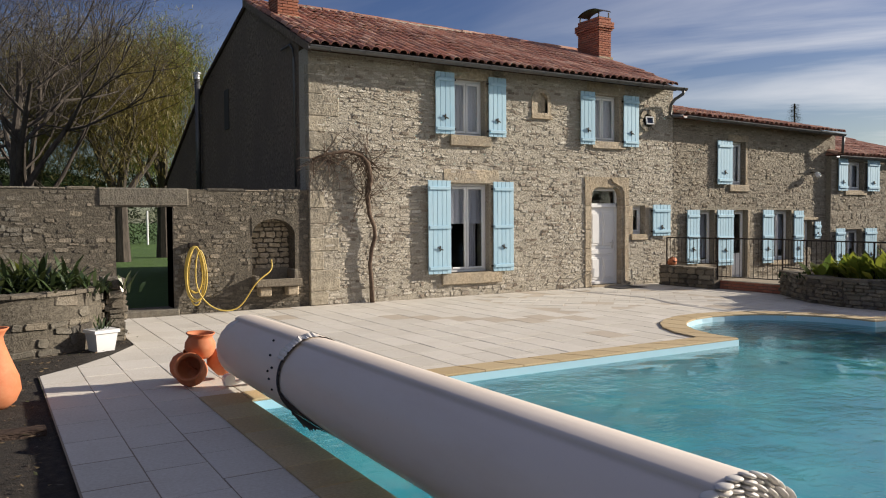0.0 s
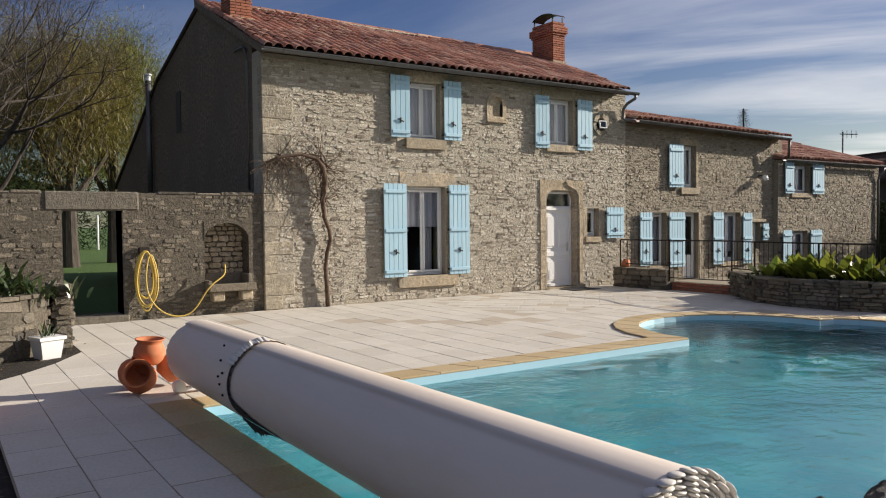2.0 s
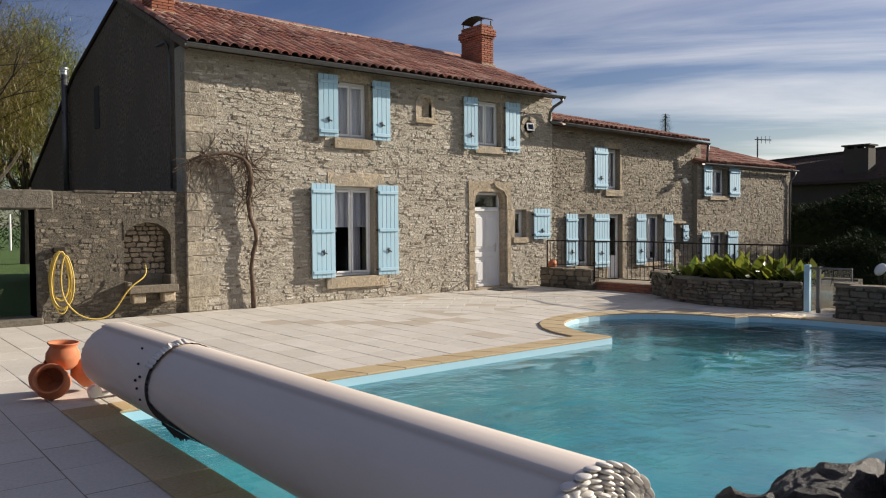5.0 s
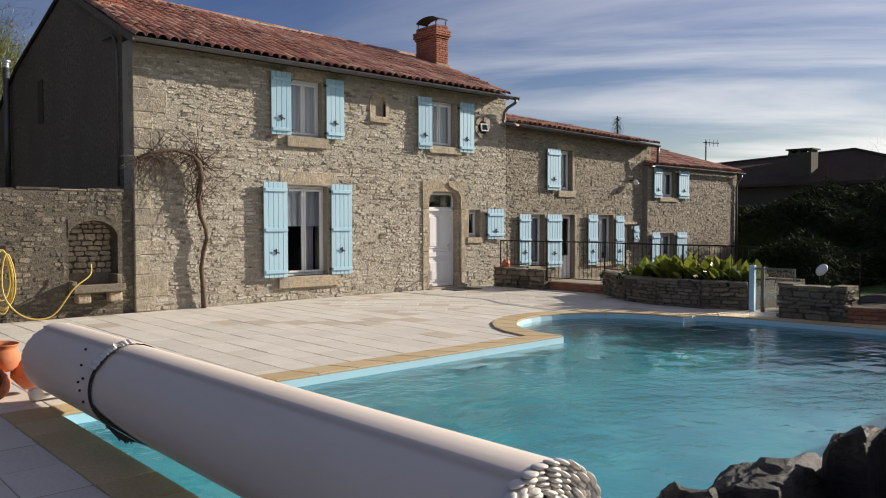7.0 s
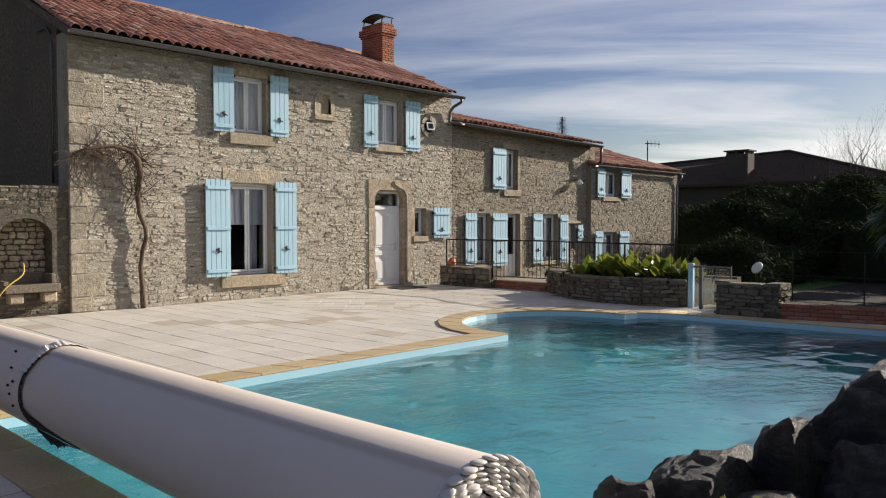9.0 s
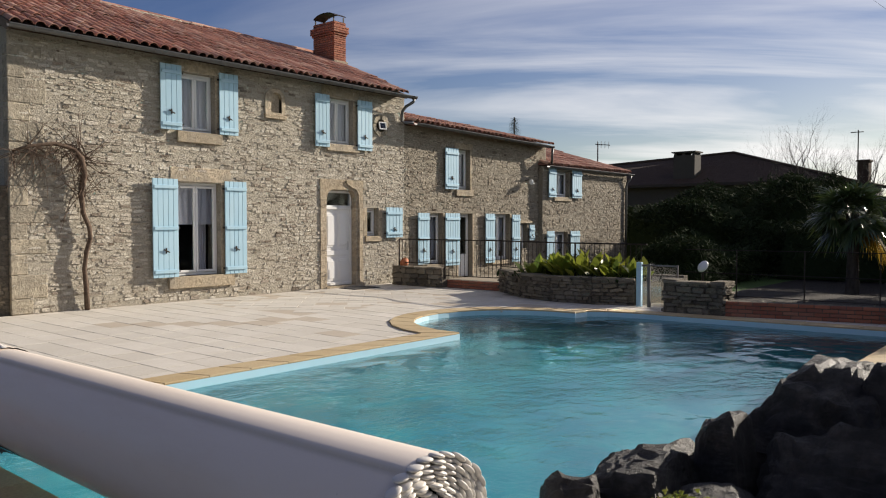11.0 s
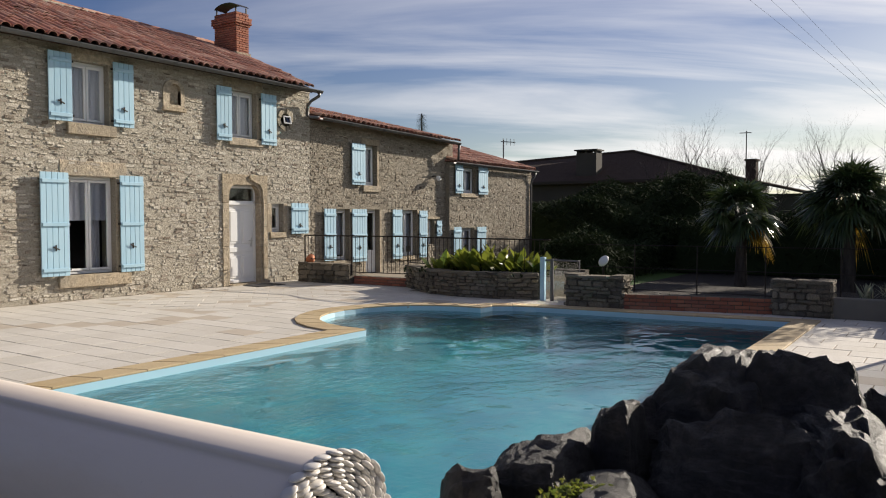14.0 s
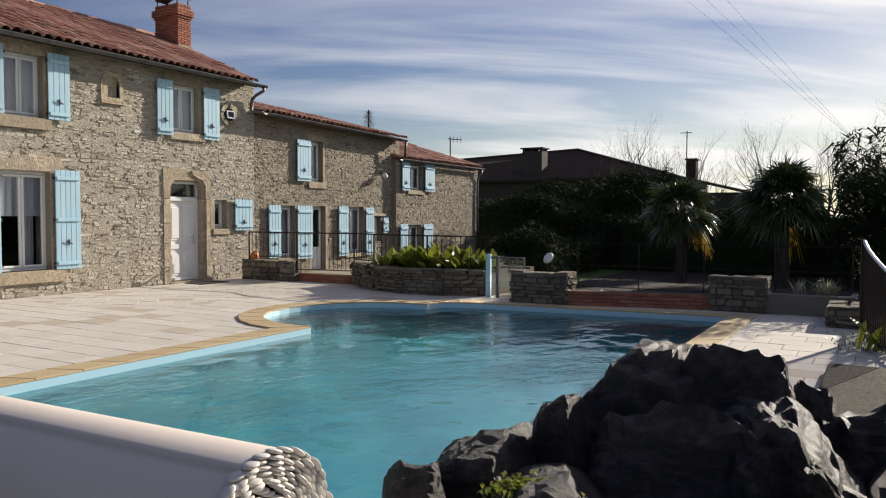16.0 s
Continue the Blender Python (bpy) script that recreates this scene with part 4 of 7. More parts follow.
# annex and end cottage
window(annex, ANX["up"], leaves=1, curtain=1)
window(annex, ANX["a"], leaves=1, curtain=0.9)
window(annex, ANX["b"], leaves=1, curtain=0.0, door_panel=0.55)
window(annex, ANX["c"], leaves=2, curtain=0.8)
window(annex, ANX["d"], leaves=1)
for q in ((11.34, 11.92, 2.52, 3.68, "r"), (10.20, 10.66, 0.44, 1.84, "r"), (11.34, 11.98, 0.36, 1.84, "l"), (13.20, 13.66, 0.36, 1.84, "r"), (14.57, 15.0, 0.34, 1.82, "l"), (15.54, 15.82, 1.0, 1.5, "l")):
    shutter(annex, *q[:4], proud=0.06, three=q[3] - q[2] > 1.3, hinge=q[4])
block(annex, 11.88, 12.66, 2.34, 2.52, 0.05, name="window_sill", depth=0.2)
block(annex, 11.85, 12.66, 3.69, 3.86, 0.012, name="lintel")
block(annex, 15.0, 15.75, 1.55, 1.63, 0.05, name="lintel")
block(annex, 13.6, 14.6, 0.30, 0.42, 0.05, name="window_sill", depth=0.2)
block(annex, 10.6, 11.36, 0.30, 0.42, 0.05, name="window_sill", depth=0.2)
for o in ("up", "a", "b", "c"):
    x0, x1, z0, z1 = ANX[o]
    z = z0
    while z < z1 - 0.05:
        h = min(rnd.uniform(0.28, 0.5), z1 - z)
        block(annex, x0 - 0.1, x0 - 0.002, z + 0.004, z + h - 0.004, 0.006)
        block(annex, x1 + 0.002, x1 + 0.1, z + 0.004, z + h - 0.004, 0.006)
        z += h
window(endhouse, END["up"], leaves=2, curtain=1, y=END_Y)
window(endhouse, END["low"], leaves=2, curtain=0.5, y=END_Y)
for q in ((16.40, 16.85, 2.41, 3.37, "r"), (17.87, 18.50, 2.41, 3.37, "l"), (16.30, 16.75, 0.19, 1.29, "r"), (17.78, 18.39, 0.19, 1.28, "l")):
    shutter(endhouse, *q[:4], y=END_Y, proud=0.06, hinge=q[4])
block(endhouse, 16.81, 17.92, 2.29, 2.43, 0.05, y=END_Y, name="window_sill", depth=0.2)


# gutters and pipes
def gutter(parent, xa, xb, y, za, zb, r=0.065):
    bm = bmesh.new()
    n = 8
    for sgn, rr in ((1, r), (1, r - 0.008)):
        rows = []
        for x, z in ((xa, za), (xb, zb)):
            rows.append([bm.verts.new((x, y + rr * math.cos(math.pi + math.pi * q / n), z + rr * math.sin(math.pi + math.pi * q / n))) for q in range(n + 1)])
        for q in range(n):
            bm.faces.new((rows[0][q], rows[0][q + 1], rows[1][q + 1], rows[1][q]))
    tube(bm, [(xa, y - r, za), (xb, y - r, zb)], 0.011, 6)
    ob = part("gutter", bm, m_zinc, parent, "grey zinc half-round gutter")
    x = xa + 0.4
    while x < xb:
        z = za + (zb - za) * (x - xa) / (xb - xa)
        bm = bmesh.new()
        tube(bm, [(x, y - r - 0.012, z + 0.01), (x, y - r * 0.75, z - r * 0.78), (x, y, z - r - 0.01), (x, y + r, z - 0.02)], 0.008, 5)
        part("gutter_bracket", bm, m_zinc, ob)
        x += 0.72
    return ob


gutter(house, -0.12, 9.78, -0.40, 4.86, 4.85)
gutter(annex, 9.8, 16.45, -0.38, 4.18, 4.05)
gutter(endhouse, 16.2, 22.15, END_Y - 0.19, 3.42, 3.40)


def pipe(parent, pts, r=0.04, mat=None, label="grey zinc downpipe"):
    bm = bmesh.new()
    tube(bm, pts, r, 10)
    part("downpipe", bm, mat or m_zinc, parent, label, smooth=True)


pipe(house, [(9.70, -0.40, 4.80), (9.70, -0.38, 4.72), (9.60, -0.20, 4.60), (9.57, -0.10, 4.48), (9.57, -0.08, 4.24), (9.62, -0.12, 4.20), (9.8, -0.3, 4.19)])
pipe(annex, [(16.42, -0.38, 4.0), (16.42, -0.36, 3.8), (16.42, -0.34, 3.5)])
pipe(endhouse, [(22.0, -0.36, 3.36), (21.97, -0.33, 3.2), (21.88, -0.26, 3.08), (21.86, -0.23, 2.9), (21.86, -0.23, 0.02)])
# lead pipe and flue on the gable
pipe(house, [(-0.05, 1.35, 5.12), (-0.05, 0.85, 5.12), (-0.05, 0.68, 5.0), (-0.05, 0.65, 4.8), (-0.05, 0.62, 2.3)], 0.022)
flue = part("flue_pipe", tube(bmesh.new(), [(-0.12, 8.3, 2.0), (-0.12, 8.3, 5.62)], 0.075, 12), m_zinc, house, "tall galvanised flue pipe", smooth=True)
bm = tube(bmesh.new(), [(-0.12, 8.3, 5.62), (-0.12, 8.3, 5.75)], 0.078, 12)
tube(bm, [(-0.12, 8.3, 5.76), (-0.12, 8.3, 5.80)], 0.115, 12)
part("flue_cap", bm, m_steel, flue)
for zz in (3.0, 4.6):
    part("flue_clamp", boxes((-0.22, 0.0, 8.26, 8.34, zz, zz + 0.04)), m_zinc, flue)
# solid dark box on the wall, painted as the slit's inner shade
part("gable_slit", boxes((-0.02, 0.3, 5.5, 5.9, 3.95, 4.95)), m_unlit, house, "dark block standing in for the unlit slit window")
part("verge_board", (lambda b: (slab(b, (-0.12, -0.34, 4.90), (-0.06, -0.34, 4.90), (-0.06, RIDGE_Y, RIDGE_Z + 0.02), (-0.12, RIDGE_Y, RIDGE_Z + 0.02), 0.14), b)[1])(bmesh.new()), m_render, house)


# chimneys
def brick_stack(name, label, x0, x1, y0, y1, z0, z1, top=True):
    ob = thing(name, label, "chimney")
    part("stack_core", boxes((x0 + 0.02, x1 - 0.02, y0 + 0.02, y1 - 0.02, z0, z1 - 0.02)), m_grey_mortar, ob)
    bl, bh, j = 0.22, 0.052, 0.010
    me = {}
    r = random.Random(5)

    def lay(u0, u1, place, z, off):
        u = u0 - (bl + j) * off
        while u < u1 - 0.03:
            a, b = max(u, u0), min(u + bl, u1)
            u += bl + j
            if b - a < 0.04:
                continue
            key = round(b - a, 3)
            if key not in me:
                me[key] = mesh_of("brick", boxes((-key / 2, key / 2, -0.03, 0.03, 0, bh), bevel=0.005), m_brick)
            share("brick", me[key], ob, place((a + b) / 2, z))

    z, k = z0, 0
    while z < z1 - 0.03:
        grow = 0.0
        if top and z > z1 - 0.42:
            grow = 0.03 if z < z1 - 0.34 else 0.065 if z < z1 - 0.2 else 0.0
        xa, xb, ya, yb = x0 - grow, x1 + grow, y0 - grow, y1 + grow
        lay(xa, xb, lambda u, zz: pose(u, ya + 0.03, zz), z, 0.5 * (k % 2))
        lay(xa, xb, lambda u, zz: pose(u, yb - 0.03, zz), z, 0.5 * (k % 2))
        lay(ya + 0.06, yb - 0.06, lambda u, zz: pose(xa + 0.03, u, zz, 0, 0, 90), z, 0.5 * ((k + 1) % 2))
        lay(ya + 0.06, yb - 0.06, lambda u, zz: pose(xb - 0.03, u, zz, 0, 0, 90), z, 0.5 * ((k + 1) % 2))
        z, k = z + bh + j, k + 1
    return ob


st = brick_stack("chimney", "brick chimney coloured dark for the backlight with a curved black cowl", 9.53, 9.98, 2.50, 3.40, 5.85, 7.30)
part("flashing", boxes((9.49, 10.02, 2.46, 3.44, 5.98, 6.17), bevel=0.01), m_ashlar, st, "pale cement flashing")
bm = bmesh.new()
n = 8
for q in range(n):
    a0, a1 = math.pi * (0.12 + 0.76 * q / n), math.pi * (0.12 + 0.76 * (q + 1) / n)
    p = [(2.95 + 0.50 * math.cos(a), 7.36 + 0.20 * math.sin(a)) for a in (a0, a1)]
    bm.faces.new([bm.verts.new(c) for c in ((9.54, p[0][0], p[0][1]), (9.54, p[1][0], p[1][1]), (9.97, p[1][0], p[1][1]), (9.97, p[0][0], p[0][1]))])
bmesh.ops.remove_doubles(bm, verts=bm.verts, dist=0.001)
bmesh.ops.solidify(bm, geom=bm.faces[:], thickness=0.012)
part("cowl", bm, m_iron, st, "curved black sheet metal cowl")
for q in ((9.57, 2.56), (9.94, 2.56), (9.57, 3.34), (9.94, 3.34)):
    part("cowl_leg", boxes((q[0] - 0.015, q[0] + 0.015, q[1] - 0.015, q[1] + 0.015, 7.24, 7.43)), m_iron, st)
st = brick_stack("chimney", "short brick chimney coloured dark for the backlight on the gable end", 0.10, 0.58, 2.0, 2.6, 5.75, 7.0, top=False)
part("flashing", boxes((0.06, 0.62, 1.96, 2.64, 5.8, 6.0), bevel=0.01), m_ashlar, st, "pale cement flashing")


# wall lamps
def wall_lamp(x, y, z, label):
    ob = thing("wall_lamp", label, "lamp", group="floodlights on the walls")
    part("bracket", tube(bmesh.new(), [(x, y, z), (x, y - 0.12, z + 0.02), (x + 0.03, y - 0.2, z - 0.03)], 0.018, 8), m_iron, ob)
    m = pose(x + 0.05, y - 0.22, z - 0.06, -30, 0, 25)
    bm = bmesh.new()
    box(bm, -0.11, 0.11, -0.05, 0.06, -0.08, 0.08, bevel=0.02, m=m)
    part("housing", bm, m_white, ob, "white floodlight housing")
    bm = bmesh.new()
    box(bm, -0.09, 0.09, -0.056, -0.049, -0.06, 0.06, m=m)
    part("glass", bm, m_glass, ob)


# round vent of small stones, with a square floodlight set in it
for k in range(13):
    a0, a1 = 2 * math.pi * k / 13 + 0.02, 2 * math.pi * (k + 1) / 13 - 0.02
    bm = bmesh.new()
    c = [(8.85 + rad * 1.02 * math.cos(a), 4.05 + rad * math.sin(a)) for rad, a in ((0.165, a0), (0.165, a1), (0.275, a1), (0.275, a0))]
    q0, q1 = [bm.verts.new((x, 0.12, z)) for x, z in c], [bm.verts.new((x, -0.03 - 0.012 * (k % 3), z)) for x, z in c]
    bm.faces.new(q1)
    for q in range(4):
        bm.faces.new((q0[q], q0[(q + 1) % 4], q1[(q + 1) % 4], q1[q]))
    bmesh.ops.recalc_face_normals(bm, faces=bm.faces)
    part("vent_stone", bm, m_quoin, house)
# dark sheet behind the ring, for the shade inside the vent
part("vent_back", boxes((8.66, 9.04, 0.20, 0.24, 3.86, 4.24)), m_unlit, house, "dark backing standing in for the unlit round vent")
lamp = thing("wall_lamp", "square white rimmed floodlight in the round vent", "lamp", group="floodlights on the walls")
m = pose(8.88, -0.07, 4.05, -12, 0, -8)
bm = bmesh.new()
box(bm, -0.10, 0.10, 0.02, 0.09, -0.085, 0.085, bevel=0.02, m=m)
part("housing", bm, m_iron, lamp, "dark floodlight housing")
bm = bmesh.new()
for b in ((-0.115, 0.115, 0.07, 0.10), (-0.115, 0.115, -0.10, -0.07), (-0.115, -0.085, -0.07, 0.07), (0.085, 0.115, -0.07, 0.07)):
    box(bm, b[0], b[1], -0.01, 0.025, b[2], b[3], bevel=0.005, m=m)
part("rim", bm, m_white, lamp, "white square rim")
bm = bmesh.new()
box(bm, -0.085, 0.085, 0.004, 0.010, -0.07, 0.07, m=m)
part("glass", bm, m_glass, lamp)
part("bracket", tube(bmesh.new(), [(8.88, 0.0, 4.02), (8.88, 0.1, 3.98), (8.88, 0.21, 3.96)], 0.016, 8), m_iron, lamp)
wall_lamp(15.4, 0.0, 2.92, "white floodlight on the annex wall")

# climbing vine, bare
vine = thing("climbing_vine", "bare leafless vine trained up the house wall", "vine")
r = random.Random(4)
stem = [(1.25, -0.10, 0.0), (1.24, -0.10, 0.4), (1.20, -0.11, 0.75), (1.24, -0.12, 1.05), (1.32, -0.12, 1.3), (1.30, -0.12, 1.5), (1.18, -0.12, 1.75), (1.14, -0.13, 2.1), (1.20, -0.14, 2.45), (1.16, -0.15, 2.75), (1.02, -0.16, 2.9), (0.7, -0.15, 2.97), (0.3, -0.14, 2.9), (0.02, -0.12, 2.8)]
part("stem", tube(bmesh.new(), [(x + r.uniform(-0.012, 0.012), y, z) for x, y, z in stem], [0.05, 0.045, 0.04, 0.042, 0.04, 0.04, 0.044, 0.05, 0.06, 0.055, 0.045, 0.036, 0.03, 0.02], 9), m_vine, vine, smooth=True)
bm = bmesh.new()
for q in range(130):
    i = r.choice((7, 8, 9, 9, 10, 10, 11, 11, 12, 12, 13))
    p = Vector(stem[i]) + Vector((r.uniform(-0.1, 0.1), -0.01, r.uniform(-0.08, 0.06)))
    a = r.uniform(-2.8, 0.4) if r.random() < 0.75 else r.uniform(0.3, 2.6)
    l, pts = r.uniform(0.25, 1.0), [p]
    for s in range(5):
        a += r.uniform(-0.35, 0.35)
        p = p + Vector((math.cos(a) * l / 5, r.uniform(-0.035, 0.03), math.sin(a) * l / 5))
        p.y = min(p.y, -0.05)
        pts.append(p)
    tube(bm, pts, [0.009, 0.008, 0.006, 0.005, 0.004, 0.003], 4, caps=False)
tw = part("twig_growth", bm, m_vine, vine, "thin bare twigs")
tw["kind"] = "stuff"

# ---- roller with the wound-up pool cover ----
roller = thing("pool_cover_roller", "grey white slatted pool cover wound on a roller", "pool cover")


def wound(name, r, ya, yb, label, lip=0.018, n=72, wave=0.0015, jag=0.0):
    """A wound sheet: a round that ends in a lip on the sunny side, with faint slat ridges."""
    bm = bmesh.new()
    rr = random.Random(3)
    rows = []
    for side, y in ((0, ya), (1, yb)):
        row = []
        for q in range(n + 1):
            a = radians(113) + 2 * math.pi * q / n
            thin = 0.024 * (y + 12.28) / 5.46
            rad = r - thin - lip * max(0.0, 1 - q / (0.35 * n)) + wave * math.cos(q * math.pi)
            row.append(bm.verts.new((RX + rad * math.cos(a), y + (rr.uniform(-jag, jag) if side else 0), RZ - thin + rad * math.sin(a))))
        rows.append(row)
    for q in range(n):
        bm.faces.new((rows[0][q], rows[0][q + 1], rows[1][q + 1], rows[1][q]))
    bm.faces.new((rows[0][0], rows[1][0], rows[1][n], rows[0][n]))
    bmesh.ops.recalc_face_normals(bm, faces=bm.faces)
    ob = part(name, bm, m_cover, roller, label)
    for p in ob.data.polygons:
        p.use_smooth = len(p.vertices) == 4 and abs(p.normal.y) < 0.5
    return ob


wound("wound_cover", RR, -12.28, -8.25, "wound grey white plastic slats")
wound("outer_wrap", RR + 0.010, -8.32, -6.50, "outer plastic wrap of the cover", jag=0.012)
# black strip and frayed edge at the seam, wider towards the bottom
bm = bmesh.new()
r = random.Random(8)
n = 60
prev = None
for q in range(n + 1):
    deg = 125 + 120 * q / n
    a = radians(deg)
    w = 0.016 + 0.72 * min(1.0, max(0.0, (deg - 193) / 36)) ** 1.3 + r.uniform(0, 0.03)
    row = [bm.verts.new((RX + (RR - 0.012) * math.cos(a), y, RZ - 0.018 + (RR - 0.012) * math.sin(a))) for y in (-8.31, -8.325 - w)]
    if prev:
        bm.faces.new((prev[0], row[0], row[1], prev[1]))
    prev = row
# the frayed flap that hangs below the roll
prev = None
for q in range(31):
    a = radians(232)
    x, z = RX + (RR - 0.010) * math.cos(a), RZ - 0.018 + (RR - 0.010) * math.sin(a)
    y = -8.30 - 0.74 * q / 30
    drop = (0.03 + 0.05 * math.sin(math.pi * min(1, q / 24)) + r.uniform(-0.018, 0.018)) * (1 - (q / 30) ** 3)
    row = [bm.verts.new((x, y, z)), bm.verts.new((x + 0.3 * drop, y, z - drop))]
    if prev:
        bm.faces.new((prev[0], row[0], row[1], prev[1]))
    prev = row
part("grime_strip", bm, m_black, roller, "black strip along the seam")
bm = bmesh.new()
prev = None
for q in range(26):
    a = radians(150 - 62 * q / 25)
    row = [bm.verts.new((RX + (RR - 0.018 + d) * math.cos(a), y + r.uniform(-0.02, 0.02), RZ - 0.018 + (RR - 0.018 + d) * math.sin(a))) for y, d in ((-8.24, 0.02), (-8.30, 0.036 + r.uniform(-0.006, 0.01)), (-8.36, 0.016))]
    if prev:
        bm.faces.new((prev[0], row[0], row[1], prev[1]))
        bm.faces.new((prev[1], row[1], row[2], prev[2]))
    prev = row
part("torn_edge", bm, m_plastic, roller, "torn white plastic edge")
# solid black beads stand in for the shade inside small holes
for a, y in ((150, -8.05), (128, -7.9), (165, -8.18), (182, -8.14), (197, -8.17), (172, -8.1)):
    m = Matrix.Translation((RX + (RR - 0.010) * math.cos(radians(a)), y, RZ - 0.019 + (RR - 0.010) * math.sin(radians(a))))
    bm = bmesh.new()
    bmesh.ops.create_icosphere(bm, subdivisions=1, radius=0.011, matrix=m)
    part("hole", bm, m_black, roller)
# the ends of the slats, laid in a spiral
bm = bmesh.new()
bmesh.ops.create_uvsphere(bm, u_segments=12, v_segments=8, radius=1.0, matrix=Matrix.Diagonal((0.036, 0.030, 0.0105, 1)))
slat = mesh_of("slat_end", bm, m_plastic, True)
a, rad, q = 0.0, 0.055, 0
while rad < RR + 0.004:
    share("slat_end", slat, roller, pose(RX + rad * math.cos(a), -12.285 + r.uniform(-0.012, 0.012) - 0.02 * (RR - rad) / RR, RZ + rad * math.sin(a), r.uniform(-6, 6), 0, 0) @ Matrix.Rotation(-(a + math.pi / 2) + r.uniform(-0.1, 0.1) + 0.22, 4, "Y"))
    a += 0.062 / rad
    rad += 0.0205 * 0.062 / rad / (2 * math.pi)
part("end_disc", tube(bmesh.new(), [(RX, -12.27, RZ), (RX, -12.2, RZ)], RR - 0.02, 32), m_black, roller)
part("end_disc", tube(bmesh.new(), [(RX, -6.6, RZ - 0.022), (RX, -6.65, RZ - 0.022)], RR - 0.03, 32), m_plastic, roller)
bm = tube(bmesh.new(), [(RX, -12.66, RZ), (RX, -6.36, RZ - 0.02)], 0.035, 12)
part("axle", bm, m_steel, roller)
bm = bmesh.new()
bmesh.ops.create_uvsphere(bm, u_segments=20, v_segments=12, radius=0.075, matrix=Matrix.Translation((RX, -12.64, RZ + 0.02)))
part("axle_knob", bm, m_white, roller, "round white end knob", smooth=True)
for y in (-12.56, -6.42):
    part("stand", boxes((RX - 0.22, RX + 0.22, y - 0.04, y + 0.04, 0.02, 0.06), (RX - 0.05, RX + 0.05, y - 0.03, y + 0.03, 0.06, RZ), bevel=0.008), m_white, roller, "white metal stand")
    for s in (-1, 1):
        bm = tube(bmesh.new(), [(RX + s * 0.17, y - 0.05, 0.075), (RX + s * 0.17, y + 0.05, 0.075)], 0.055, 14)
        part("wheel", bm, m_white, roller, "small white wheel")

# ---- soil beds west of the terrace ----
bm = bmesh.new()
edge = [(-3.46, 0.0), (-3.45, -2.0), (-3.46, -2.64), (-3.66, -3.05), (-4.05, -3.78), (-4.42, -4.3), (-4.91, -4.83), (-4.86, -9.0), (-4.84, -15.5), (-14, -15.5), (-14, 0.0)]
bm.faces.new([bm.verts.new((x, y, -0.022)) for x, y in edge])
bmesh.ops.triangulate(bm, faces=bm.faces)
bmesh.ops.subdivide_edges(bm, edges=bm.edges, cuts=12, use_grid_fill=True)
bmesh.ops.recalc_face_normals(bm, faces=bm.faces)
rr = random.Random(6)
for v in bm.verts:
    if not v.is_boundary:
        v.co.z += 0.03 * noise.noise(v.co * 2.2) + 0.012
soil = tagged(part("soil_bed", bm, m_soil, None), "dark bare soil bed with leaf litter", "flower bed", kind="structure")
if soil.data.polygons[0].normal.z < 0:
    soil.data.flip_normals()
tagged(part("bed_edging", boxes((-9.0, -4.97, -7.32, -7.16, -0.05, 0.035), bevel=0.01), m_dark_tile, None), "dark red edging across the soil bed", "edging", kind="structure")
# leaf litter and crumbs on the soil
verts, faces = [], []
for q in range(1500):
    x, y = rr.uniform(-7, -3.5), rr.uniform(-9.5, -0.3)
    lim = -3.5 if y > -2.6 else -3.5 - (-2.6 - y) * 0.66 if y > -4.8 else -4.95
    if x > lim - 0.03 or (x + 5.3) ** 2 + (y + 2.2) ** 2 < 1.95:
        continue
    s, a, z = rr.uniform(0.01, 0.035), rr.uniform(0, 6.3), 0.0
    c, d = math.cos(a) * s, math.sin(a) * s
    k = len(verts)
    verts += [(x - c, y - d, z + rr.uniform(0, 0.02)), (x + d * 0.5, y - c * 0.5, z + 0.012), (x + c, y + d, z + rr.uniform(0, 0.02)), (x - d * 0.5, y + c * 0.5, z + 0.004)]
    faces.append((k, k + 1, k + 2, k + 3))
me = bpy.data.meshes.new("leaf_litter")
me.from_pydata(verts, [], faces)
me.materials.append(leaf_mat("litter", (0.10, 0.075, 0.04), (0.20, 0.14, 0.07), (0.06, 0.045, 0.03), (0.08, 0.10, 0.03), through=0.1))
tagged(new("leaf_litter", me), "dry brown leaf litter on the soil", "leaves", kind="stuff")


